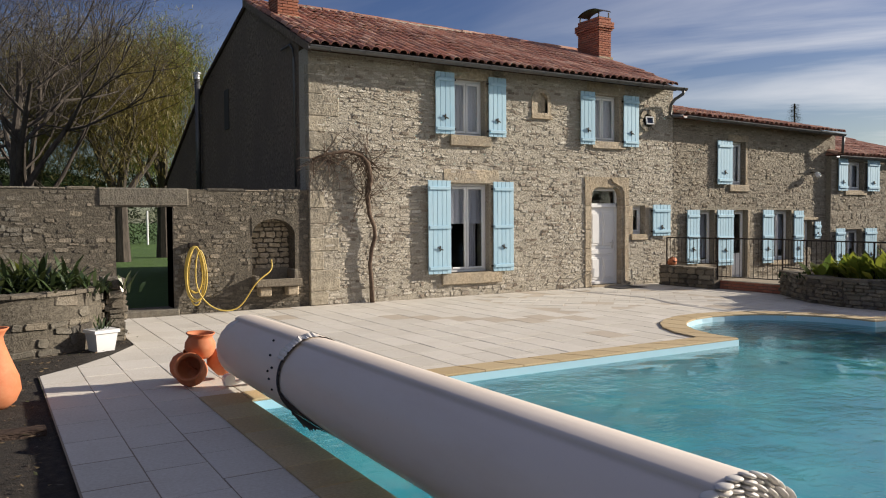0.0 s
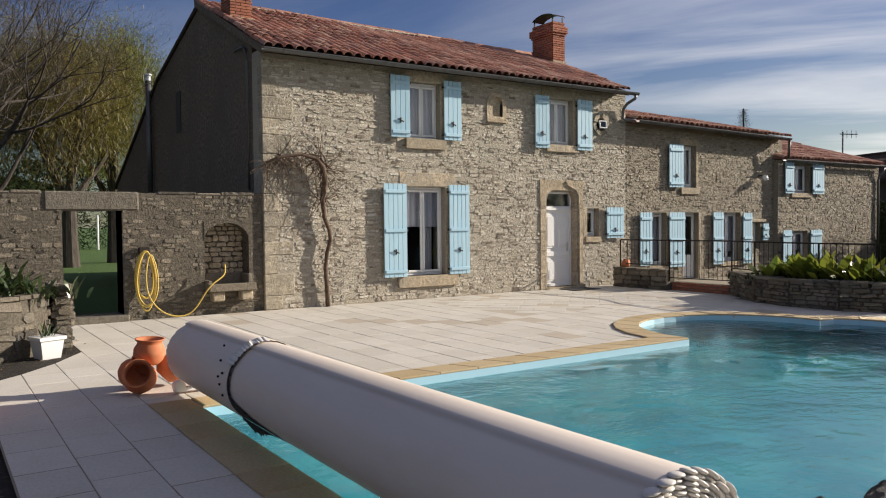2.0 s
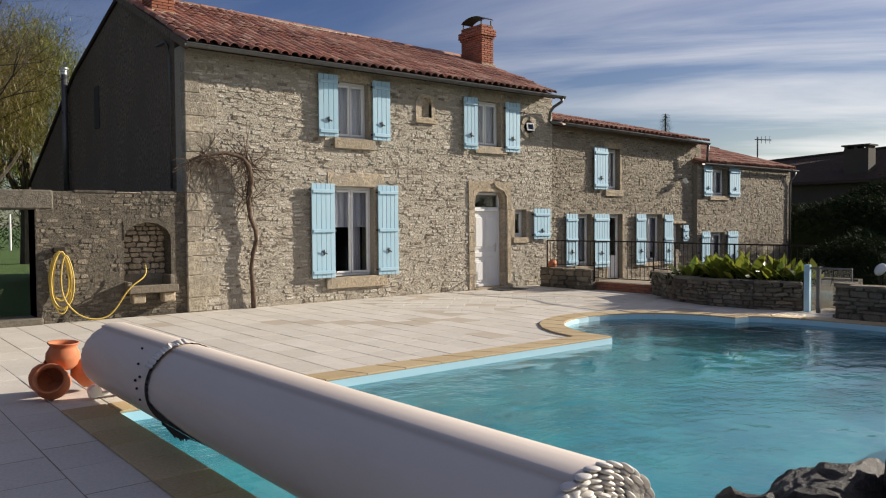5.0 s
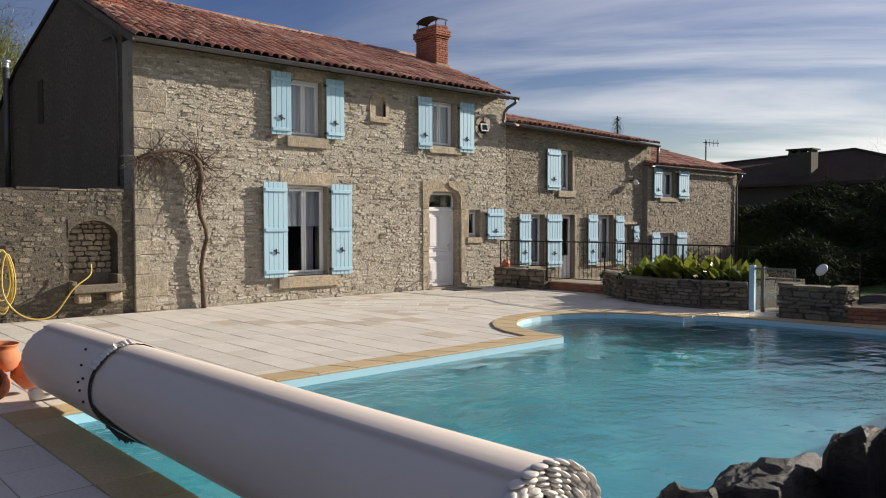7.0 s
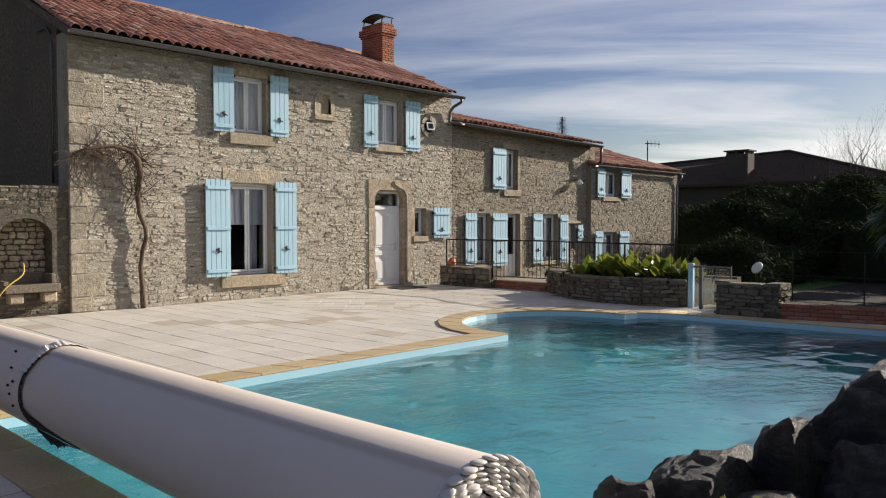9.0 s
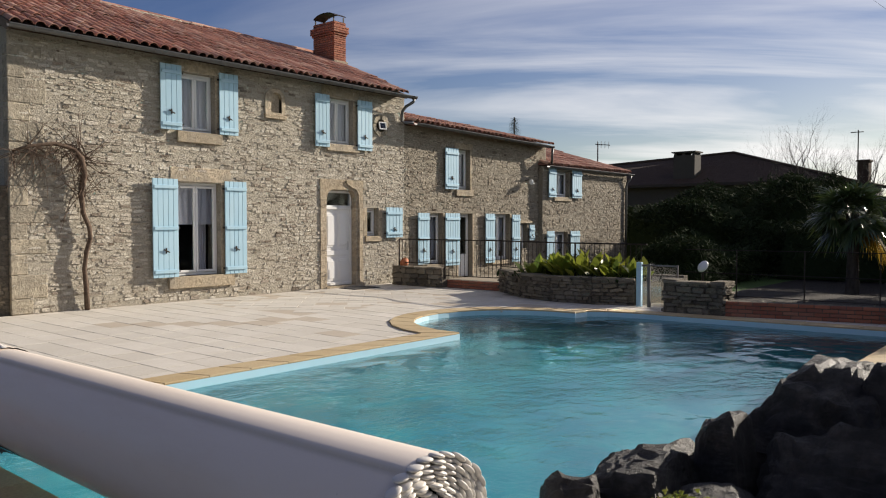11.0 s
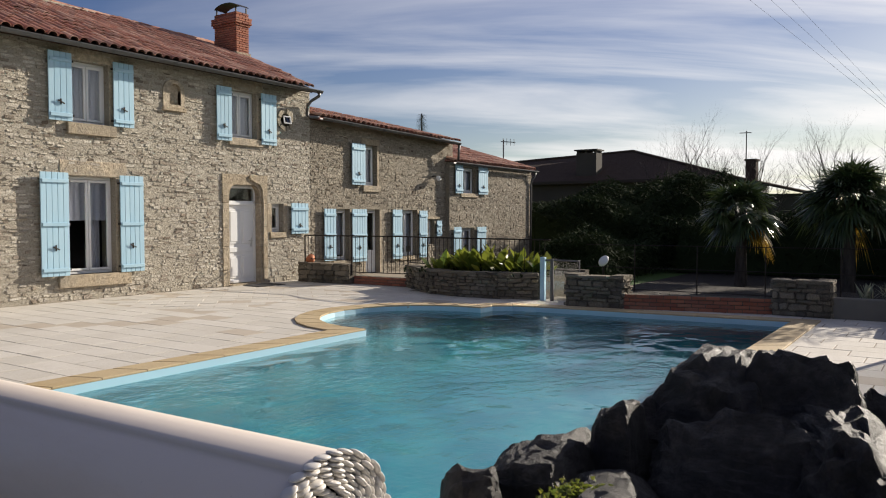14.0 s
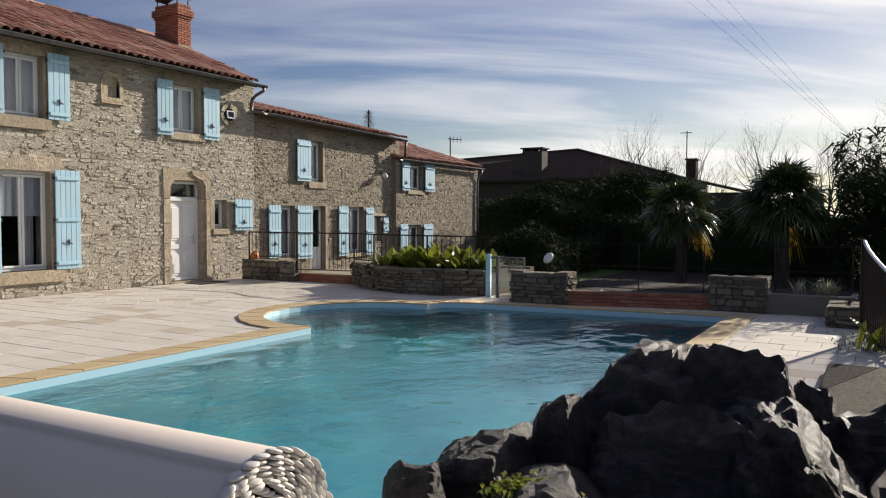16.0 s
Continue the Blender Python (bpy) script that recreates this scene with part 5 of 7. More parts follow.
# ---- stone walls along a line ----
def stone_run(name, label, line, z1, thick, mat=None, course=(0.045, 0.14), length=(0.10, 0.42), seed=1, kind="structure", category="wall", cap=True, closed=False, both=False, proud=(0.0, 0.055)):
    """A low wall whose face follows the line (the outside is on the right of its run), with single stones and a cap."""
    ob = tagged(new(name), label, category, kind=kind)
    r = random.Random(seed)
    for k, (p, q) in enumerate(zip(line, line[1:])):
        p, q = Vector((*p, 0)), Vector((*q, 0))
        d = (q - p).normalized()
        nrm = Vector((d.y, -d.x, 0))
        L = (q - p).length
        core = [p - nrm * 0.012, q - nrm * 0.012, q - nrm * thick, p - nrm * thick]
        bm = bmesh.new()
        lo, hi = [bm.verts.new((c.x, c.y, -0.05)) for c in core], [bm.verts.new((c.x, c.y, z1 - 0.01)) for c in core]
        bm.faces.new(hi)
        for s in range(4):
            t = (s + 1) % 4
            bm.faces.new((lo[s], lo[t], hi[t], hi[s]))
        bmesh.ops.recalc_face_normals(bm, faces=bm.faces)
        part("wall_core", bm, m_grey_mortar, ob)

        def face(u, v, dd, p=p, d=d, nrm=nrm):
            c = p + d * u + nrm * dd
            return (c.x, c.y, v)

        def faceb(u, v, dd, q=q, d=d, nrm=nrm):
            c = q - d * u - nrm * (thick + dd)
            return (c.x, c.y, v)

        for fn in ((face, faceb) if both else (face,)):
            v = 0.0
            while v < z1 - 0.02:
                h = min(r.uniform(*course), z1 - v)
                if z1 - v - h < 0.04:
                    h = z1 - v
                u = -r.uniform(0, 0.15)
                while u < L - 0.02:
                    w = r.uniform(*length)
                    a, b = max(u, 0.0), min(u + w, L)
                    u += w
                    if b - a < 0.05:
                        continue
                    vs, fs = [], []
                    stone_mesh(vs, fs, a + 0.006, b - 0.006, v + 0.005, v + h - 0.005, r.uniform(*proud), fn, r)
                    me = bpy.data.meshes.new("stone")
                    me.from_pydata(vs, [], fs)
                    me.materials.append(mat or m_dry)
                    new("stone", me).parent = ob
                v += h
        if cap:
            u = 0.0
            while u < L - 0.02:
                w = min(r.uniform(0.3, 0.6), L - u)
                if L - u - w < 0.12:
                    w = L - u
                bm = bmesh.new()
                cs = [p + d * (u + 0.004) + nrm * 0.03, p + d * (u + w - 0.004) + nrm * 0.03, p + d * (u + w - 0.004) - nrm * (thick + 0.01), p + d * (u + 0.004) - nrm * (thick + 0.01)]
                top = z1 + r.uniform(0.035, 0.055)
                lo, hi = [bm.verts.new((c.x, c.y, z1 - 0.005)) for c in cs], [bm.verts.new((c.x + r.uniform(-0.01, 0.01), c.y + r.uniform(-0.01, 0.01), top + r.uniform(-0.008, 0.008))) for c in cs]
                bm.faces.new(hi)
                for s in range(4):
                    t = (s + 1) % 4
                    bm.faces.new((lo[s], lo[t], hi[t], hi[s]))
                bmesh.ops.recalc_face_normals(bm, faces=bm.faces)
                bmesh.ops.bevel(bm, geom=bm.edges[:], offset=0.008, segments=1, affect="EDGES")
                part("cap_stone", bm, mat or m_dry, ob)
                u += w
    return ob


# raised planter east of the terrace, the stub by the door, and the pillars
PL = [(9.15, -3.55), (8.75, -4.1), (8.2, -4.85), (7.98, -5.7), (8.05, -6.6), (8.35, -7.35)]
stone_run("planter_wall", "curved dry stone wall of the raised bed", PL, 0.47, 0.28, seed=12, course=(0.035, 0.095), length=(0.10, 0.36))
bm = bmesh.new()
bm.faces.new([bm.verts.new((x + 0.2, y, 0.42)) for x, y in PL] + [bm.verts.new((10.6, -7.35, 0.42)), bm.verts.new((10.6, -3.55, 0.42))])
bmesh.ops.recalc_face_normals(bm, faces=bm.faces)
tagged(part("raised_soil", bm, m_soil, None), "dark soil in the raised stone bed", "soil", kind="structure")
tagged(part("raised_bed_back", boxes((10.5, 10.7, -7.4, -3.5, -0.05, 0.46), (8.4, 10.5, -7.40, -7.34, -0.05, 0.42), (9.2, 10.5, -3.62, -3.52, -0.05, 0.42)), m_grey_mortar, None), "grey mortared back of the raised bed", "wall", kind="structure")
stone_run("stub_wall", "low dry stone wall beside the front door", [(9.35, -0.35), (8.95, -0.35), (9.0, -1.95)], 0.44, 0.3, seed=14)
stone_run("stone_pillar", "squat dry stone pillar beside the pool gate", [(8.25, -8.20), (7.75, -8.20), (7.78, -9.25), (8.25, -9.25)], 0.525, 0.22, seed=16, course=(0.05, 0.12), length=(0.10, 0.32))
stone_run("stone_pillar", "squat dry stone pillar with a flat cap", [(8.8, -11.61), (8.36, -11.61), (8.36, -12.48), (8.85, -12.48)], 0.54, 0.22, seed=17, course=(0.05, 0.13), length=(0.10, 0.32))


def brick_run(name, label, x, ya, yb, courses, thick=0.22, at=None):
    ob = tagged(new(name), label, "wall", kind="structure")
    if at is not None:
        ob.matrix_basis = at
    bh, j, bl = 0.055, 0.011, 0.22
    part("wall_core", boxes((x + 0.01, x + thick, ya, yb, -0.05, courses * (bh + j) - 0.008)), m_grey_mortar, ob)
    cache = {}
    for c in range(courses):
        u = ya - (bl / 2 if c % 2 else 0)
        while u < yb - 0.03:
            a, b = max(u, ya), min(u + bl, yb)
            u += bl + j
            key = round(b - a, 2)
            if key < 0.04:
                continue
            if key not in cache:
                cache[key] = mesh_of("brick", boxes((-0.05, 0.05, -key / 2, key / 2, 0, bh), bevel=0.005), m_brick)
            share("brick", cache[key], ob, pose(x + 0.046 + rnd.uniform(-0.004, 0.004), (a + b) / 2, c * (bh + j) + 0.002, 0, 0, rnd.uniform(-0.6, 0.6)))
    return ob


brick_run("brick_edge", "low red brick edging at the gap in the wall", 9.2, -3.55, -1.95, 3)
brick_run("brick_planter_wall", "low red brick wall of the planting bed", 0.0, 0.0, 2.40, 4, at=pose(8.42, -11.60, 0, 0, 0, 14.5))
tagged(part("concrete_planter", boxes((8.4, 8.6, -13.80, -12.49, -0.05, 0.33), (8.6, 9.2, -13.80, -13.70, -0.05, 0.33), bevel=0.012), m_far_wall, None), "weathered concrete planter edge", "planter", kind="structure")
bm = bmesh.new()
bm.faces.new([bm.verts.new((x, y, 0.16)) for x, y in ((8.6, -13.75), (11.5, -13.75), (11.5, -8.4), (7.9, -8.4), (7.95, -9.25), (8.52, -11.6))])
tagged(part("planting_soil", bm, m_soil, None), "dark planting soil behind the low walls", "soil", kind="structure")
stone_run("stone_step", "low mossy stone block beside the paving", [(8.2, -13.47), (7.2, -13.47), (7.2, -13.95), (8.2, -13.95)], 0.26, 0.2, seed=21)


# ---- railing ----
def railing(name, label, pts, z0, z1, gap=0.115, low=None):
    ob = thing(name, label, "railing")
    for k, (p, q) in enumerate(zip(pts, pts[1:])):
        p, q = Vector((*p, 0)), Vector((*q, 0))
        L = (q - p).length
        lo = z0 if low is None else low[k]
        bm = bmesh.new()
        tube(bm, [(p.x, p.y, z1), (q.x, q.y, z1)], 0.016, 6)
        part("top_rail", bm, m_iron, ob)
        part("bottom_rail", tube(bmesh.new(), [(p.x, p.y, lo + 0.05), (q.x, q.y, lo + 0.05)], 0.012, 6), m_iron, ob)
        n = max(1, round(L / gap))
        for i in range(n):
            c = p + (q - p) * i / n
            big = i == 0
            part("post" if big else "bar", tube(bmesh.new(), [(c.x, c.y, lo - 0.03 if big else lo + 0.05), (c.x, c.y, z1)], 0.02 if big else 0.0065, 6), m_iron, ob)
    return ob


railing("iron_railing", "thin black iron railing along the low walls", [(9.08, -0.45), (9.12, -1.95), (9.3, -3.5), (8.95, -4.3), (8.75, -5.8), (8.75, -7.4)], 0.5, 1.16, low=[0.52, 0.24, 0.52, 0.5, 0.5])
# terracotta pot lying on the stub wall
bm = bmesh.new()
lathe(bm, [(0.05, 0), (0.10, 0.03), (0.11, 0.10), (0.08, 0.17), (0.095, 0.19), (0.08, 0.185)], 16)
tagged(part("flower_pot", bm, m_terra, None, smooth=True, at=pose(9.08, -0.6, 0.50, 0, 55, 30)), "small terracotta pot tipped over on the wall", "pot")

# blue gate post and glass gate
gate = thing("pool_gate", "pale blue posted pool gate with a clear glass panel", "gate")
part("post", boxes((8.24, 8.32, -7.53, -7.43, 0.0, 0.84), bevel=0.006), m_blue, gate, "pale blue gate post")
part("post", boxes((8.26, 8.31, -7.70, -7.64, 0.0, 0.81), bevel=0.006), m_zinc, gate, "grey metal gate post")
part("frame", boxes((8.27, 8.30, -7.64, -7.53, 0.76, 0.80), (8.27, 8.30, -8.22, -7.70, 0.77, 0.80), (8.27, 8.30, -8.24, -8.22, 0.52, 0.80), bevel=0.004), m_zinc, gate)
for ya, yb, zb in ((-7.63, -7.54, 0.03), (-7.92, -7.71, 0.03), (-8.21, -7.93, 0.58)):
    part("glass_panel", boxes((8.28, 8.288, ya, yb, zb, 0.765)), m_glass, gate, "clear glass gate panel").visible_shadow = False


# mesh fence behind the beds
fence = thing("mesh_fence", "thin dark wire fence behind the planting bed", "fence")
for k in range(5):
    y = -8.9 - 1.2 * k
    part("post", tube(bmesh.new(), [(9.4, y, 0.1), (9.4, y, 1.08)], 0.011, 6), m_iron, fence)
for zz in (1.06, 0.62, 0.2):
    part("wire", tube(bmesh.new(), [(9.4, -7.9, zz), (9.4, -14.0, zz + 0.02)], 0.008, 5), m_iron, fence)

# dark metal fence and gate to the south-east
sfence = thing("slatted_fence", "dark upright slat fence beyond the paving", "fence")
for q in range(8):
    x = 6.3 + 0.9 * q
    part("post", boxes((x - 0.03, x + 0.03, -14.66, -14.60, -0.05, 1.25)), m_iron, sfence)
for zz in (0.2, 1.15):
    part("rail", boxes((6.3, 12.6, -14.64, -14.62, zz, zz + 0.05)), m_iron, sfence)
for q in range(60):
    part("slat", boxes((6.35 + 0.104 * q, 6.375 + 0.104 * q, -14.62, -14.605, 0.05, 1.22)), m_iron, sfence)
leaf_gate = thing("metal_gate", "dark metal gate leaf with a curved top edge", "gate", at=pose(6.05, -13.93, 0.0, 0, 0, 192))
n = 22
for q in range(n):
    top = 1.27 - 0.42 * (q / n) ** 0.7
    part("slat", boxes((0.09 * q, 0.09 * q + 0.022, -0.006, 0.006, 0.06, top)), m_iron, leaf_gate)
tube_pts = [(0.09 * q, 0.0, 1.28 - 0.42 * (q / n) ** 0.7) for q in range(n + 1)]
part("top_rail", tube(bmesh.new(), tube_pts, 0.022, 8), m_steel, leaf_gate, "bright metal top rail")
part("bottom_rail", tube(bmesh.new(), [(0, 0, 0.1), (0.09 * n, 0, 0.1)], 0.02, 8), m_iron, leaf_gate)
part("gate_post", boxes((-0.06, 0.0, -0.03, 0.03, -0.02, 1.3)), m_iron, leaf_gate)
# low mossy slab beside the paving
tagged(part("mossy_slab", boxes((1.0, 3.6, -14.75, -13.68, -0.02, 0.10), bevel=0.02), m_mossy, None), "low mossy gravel-faced slab beside the paving", "slab")

# ---- terracotta jars ----
def jar(m, label, s=1.0, group="terracotta jars"):
    bm = bmesh.new()
    prof = [(0.085, 0), (0.125, 0.04), (0.148, 0.10), (0.145, 0.15), (0.118, 0.20), (0.112, 0.215), (0.135, 0.24), (0.138, 0.25), (0.125, 0.25), (0.104, 0.215), (0.112, 0.19), (0.135, 0.14), (0.13, 0.08), (0.06, 0.02)]
    lathe(bm, [(a * s, b * s) for a, b in prof], 32)
    bmesh.ops.recalc_face_normals(bm, faces=bm.faces)
    ob = part("jar", bm, m_terra, None, smooth=True, at=m)
    return tagged(ob, label, "jar", group)


jar(pose(-3.58, -6.1, 0.10, 62, 0, -25), "terracotta jar tipped on its side on the paving", 1.05)
jar(pose(-3.36, -5.96, 0.10, 40, -30, 120), "terracotta jar leaning on its neighbour beside the roller", 1.0)
jar(pose(-3.70, -5.86, 0.09, 50, 20, 30), "terracotta jar lying behind the others", 1.0)
jar(pose(-3.50, -6.02, 0.25, 3, 2, 0), "upright terracotta jar stacked on two others", 1.03)
bm = bmesh.new()
lathe(bm, [(0.12, 0), (0.19, 0.06), (0.235, 0.16), (0.22, 0.28), (0.15, 0.46), (0.11, 0.58), (0.10, 0.64), (0.125, 0.69), (0.15, 0.72), (0.13, 0.72), (0.09, 0.64), (0.10, 0.58), (0.1, 0.4), (0.05, 0.1)], 36)
bmesh.ops.recalc_face_normals(bm, faces=bm.faces)
vase = tagged(part("urn", bm, m_terra, None, smooth=True, at=pose(-5.33, -6.1, -0.02)), "tall orange terracotta urn standing on the soil", "urn")

# ---- garden wall: lintel, niche, trough, hose ----
part("gate_lintel", boxes((-3.71, -2.24, 0.025, 0.56, 1.895, 2.215), bevel=0.025), m_lintel, gwall, "massive grey stone lintel over the gateway")
part("gate_sill", boxes((-3.5, -2.45, -0.10, 0.5, -0.05, 0.11), bevel=0.02), m_lintel, gwall, "worn stone threshold")
part("gate_jamb", boxes((-2.52, -2.49, 0.06, 0.55, 0.11, 1.89)), m_bark, gwall, "dark timber jamb of the gateway")
x = -9.0
r = random.Random(31)
while x < -0.05:
    w = min(r.uniform(0.3, 0.7), -0.02 - x)
    if not (x + w > -3.7 and x < -2.26):
        part("cap_stone", boxes((x + 0.004, x + w - 0.004, 0.035, 0.54, 2.17, 2.20 + r.uniform(0, 0.03)), bevel=0.015), m_grey_own, gwall)
    x += w
# arched head of the niche, its back and the side stones
x0, x1 = NICHE[0], NICHE[1]
cx, ra = (x0 + x1) / 2, (x1 - x0) / 2
bm = bmesh.new()
arch = [(cx - ra * math.cos(math.pi * q / 12), 1.36 + 0.31 * math.sin(math.pi * q / 12)) for q in range(13)]
topl = [(x0 + (x1 - x0) * q / 12, 1.70) for q in range(13)]
rings = [[bm.verts.new((xx, yy, zz)) for xx, zz in line] for line, yy in ((topl, 0.04), (arch, 0.04), (arch, 0.5))]
for r0, r1 in zip(rings, rings[1:]):
    for q in range(12):
        bm.faces.new((r0[q], r0[q + 1], r1[q + 1], r1[q]))
part("niche_head", bm, m_grey_mortar, gwall)
part("niche_back", boxes((x0 - 0.05, x1 + 0.05, 0.40, 0.5, 0.4, 1.72)), m_grey_mortar, gwall)
r = random.Random(41)
v = 0.72
while v < 1.64:
    h, u = r.uniform(0.07, 0.13), x0
    while u < x1 - 0.02:
        w = min(r.uniform(0.1, 0.26), x1 - u)
        vs, fs = [], []
        if w > 0.05:
            stone_mesh(vs, fs, u + 0.006, u + w - 0.006, v + 0.006, v + h - 0.006, r.uniform(0.02, 0.045), lambda a, b, d: (a, 0.40 - d, b), r)
            me = bpy.data.meshes.new("stone")
            me.from_pydata(vs, [], fs)
            me.materials.append(m_ashlar)
            new("stone", me).parent = gwall
        u += w
    v += h
trough = thing("stone_trough", "old stone water trough set into the wall niche", "trough")
bm = bmesh.new()
for b in ((x0 + 0.0, x1 + 0.04, -0.22, -0.12, 0.42, 0.56), (x0, x0 + 0.08, -0.12, 0.38, 0.42, 0.62), (x1 - 0.08, x1, -0.12, 0.38, 0.42, 0.72), (x0 + 0.08, x1 - 0.08, 0.28, 0.38, 0.42, 0.74), (x0 + 0.08, x1 - 0.08, -0.12, 0.28, 0.42, 0.47)):
    box(bm, *b, bevel=0.012)
part("basin", bm, m_grey_own, trough)
for u in (x0 + 0.08, x1 - 0.22):
    part("corbel", boxes((u, u + 0.22, -0.16, 0.06, 0.24, 0.418), bevel=0.02), m_ashlar, trough)

hose = thing("garden_hose", "coiled yellow garden hose hung on the wall", "hose")
part("hanger", boxes((-2.28, -2.08, -0.06, 0.04, 1.16, 1.26), bevel=0.02), m_iron, hose)
r = random.Random(17)
pts = []
for lap in range(6):
    dx, top, bot, wd = r.uniform(-0.03, 0.03), 1.2, r.uniform(0.1, 0.45), r.uniform(0.13, 0.19)
    for q in range(16):
        a = math.pi / 2 + 2 * math.pi * q / 16
        z = (top + bot) / 2 + (top - bot) / 2 * math.sin(a)
        pts.append((-2.18 + dx + wd * math.cos(a) * (0.75 + 0.35 * (top - z) / (top - bot)), -0.06 - 0.008 * lap, z))
pts += [(-2.17, -0.12, 1.0), (-2.2, -0.12, 0.5), (-2.05, -0.14, 0.22), (-1.85, -0.18, 0.06), (-1.64, -0.2, 0.022), (-1.45, -0.2, 0.06), (-1.3, -0.22, 0.25), (-1.17, -0.26, 0.5), (-1.0, -0.24, 0.63), (-0.85, -0.2, 0.70), (-0.80, -0.16, 0.80), (-0.82, -0.15, 0.92)]
cv = bpy.data.curves.new("hose_line", "CURVE")
cv.dimensions, cv.bevel_depth, cv.bevel_resolution, cv.resolution_u = "3D", 0.013, 2, 4
sp = cv.splines.new("NURBS")
sp.points.add(len(pts) - 1)
for p, c in zip(sp.points, pts):
    p.co = (*c, 1)
sp.use_endpoint_u, sp.order_u = True, 4
tmp = new("hose_line", cv)
me = bpy.data.meshes.new_from_object(tmp.evaluated_get(bpy.context.evaluated_depsgraph_get()))
bpy.data.objects.remove(tmp)
me.materials.clear()
me.materials.append(m_hose)
new("tube", me).parent = hose

# ---- round raised bed by the gateway ----
rb = tagged(new("round_planter"), "round raised planter of rough grey stone", "planter", kind="structure")
RBX, RBY, RBR, RBZ = -5.3, -2.2, 1.38, 0.74
bm = bmesh.new()
lathe(bm, [(RBR - 0.02, -0.05), (RBR - 0.02, RBZ - 0.02), (RBR - 0.3, RBZ - 0.02), (RBR - 0.3, RBZ - 0.1)], 40, Matrix.Translation((RBX, RBY, 0)))
part("wall_core", bm, m_grey_mortar, rb)
part("soil", (lambda b: (bmesh.ops.create_circle(b, cap_ends=True, segments=32, radius=RBR - 0.25, matrix=Matrix.Translation((RBX, RBY, RBZ - 0.06))), b)[1])(bmesh.new()), m_soil, rb)
r = random.Random(51)
v = 0.0
while v < RBZ - 0.03:
    h, u = min(r.uniform(0.07, 0.16), RBZ - v), 0.0
    while u < 2 * math.pi * RBR - 0.05:
        w = r.uniform(0.14, 0.42)
        ang = u / RBR
        if math.sin(ang) < 0.5 and r.random() > 0.6:
            vs, fs = [], []
            stone_mesh(vs, fs, u + 0.008, u + w - 0.008, v + 0.006, v + h - 0.006, r.uniform(-0.006, 0.012), lambda a, b, d: (RBX + (RBR + d) * math.cos(a / RBR), RBY + (RBR + d) * math.sin(a / RBR), b), r)
            me = bpy.data.meshes.new("stone")
            me.from_pydata(vs, [], fs)
            me.materials.append(m_lintel if r.random() < 0.5 else m_grey_own)
            new("stone", me).parent = rb
        u += w
    v += h
for q in range(22):
    a0, a1 = 2 * math.pi * q / 22, 2 * math.pi * (q + 0.97) / 22
    bm = bmesh.new()
    c = [(RBX + rr_ * math.cos(a), RBY + rr_ * math.sin(a)) for rr_, a in ((RBR + 0.03, a0), (RBR + 0.03, a1), (RBR - 0.3, a1), (RBR - 0.3, a0))]
    lo, hi = [bm.verts.new((*p, RBZ - 0.012)) for p in c], [bm.verts.new((*p, RBZ + 0.03 + r.uniform(-0.015, 0.015))) for p in c]
    bm.faces.new(hi)
    for s in range(4):
        bm.faces.new((lo[s], lo[(s + 1) % 4], hi[(s + 1) % 4], hi[s]))
    bmesh.ops.recalc_face_normals(bm, faces=bm.faces)
    part("cap_stone", bm, m_grey_own, rb)
stone_run("bed_pillar", "narrow rough stone pier beside the gateway", [(-3.92, -1.9), (-3.92, -2.62), (-3.72, -2.62), (-3.70, -1.9)], 0.80, 0.1, seed=23, mat=m_grey_own)

tub = thing("planter_tub", "white square plastic tub with a small green plant", "planter", at=pose(-4.1, -3.32, -0.02, 0, 0, 20))
bm = bmesh.new()
for z0_, z1_, s0, s1 in ((0.0, 0.25, 0.11, 0.145), (0.25, 0.29, 0.165, 0.165)):
    lo = [bm.verts.new((sx * s0, sy * s0, z0_)) for sx, sy in ((-1, -1), (1, -1), (1, 1), (-1, 1))]
    hi = [bm.verts.new((sx * s1, sy * s1, z1_)) for sx, sy in ((-1, -1), (1, -1), (1, 1), (-1, 1))]
    for s in range(4):
        bm.faces.new((lo[s], lo[(s + 1) % 4], hi[(s + 1) % 4], hi[s]))
    bm.faces.new(lo[::-1])
    if z0_ > 0:
        bm.faces.new(hi)
bmesh.ops.recalc_face_normals(bm, faces=bm.faces)
part("tub", bm, m_white, tub)

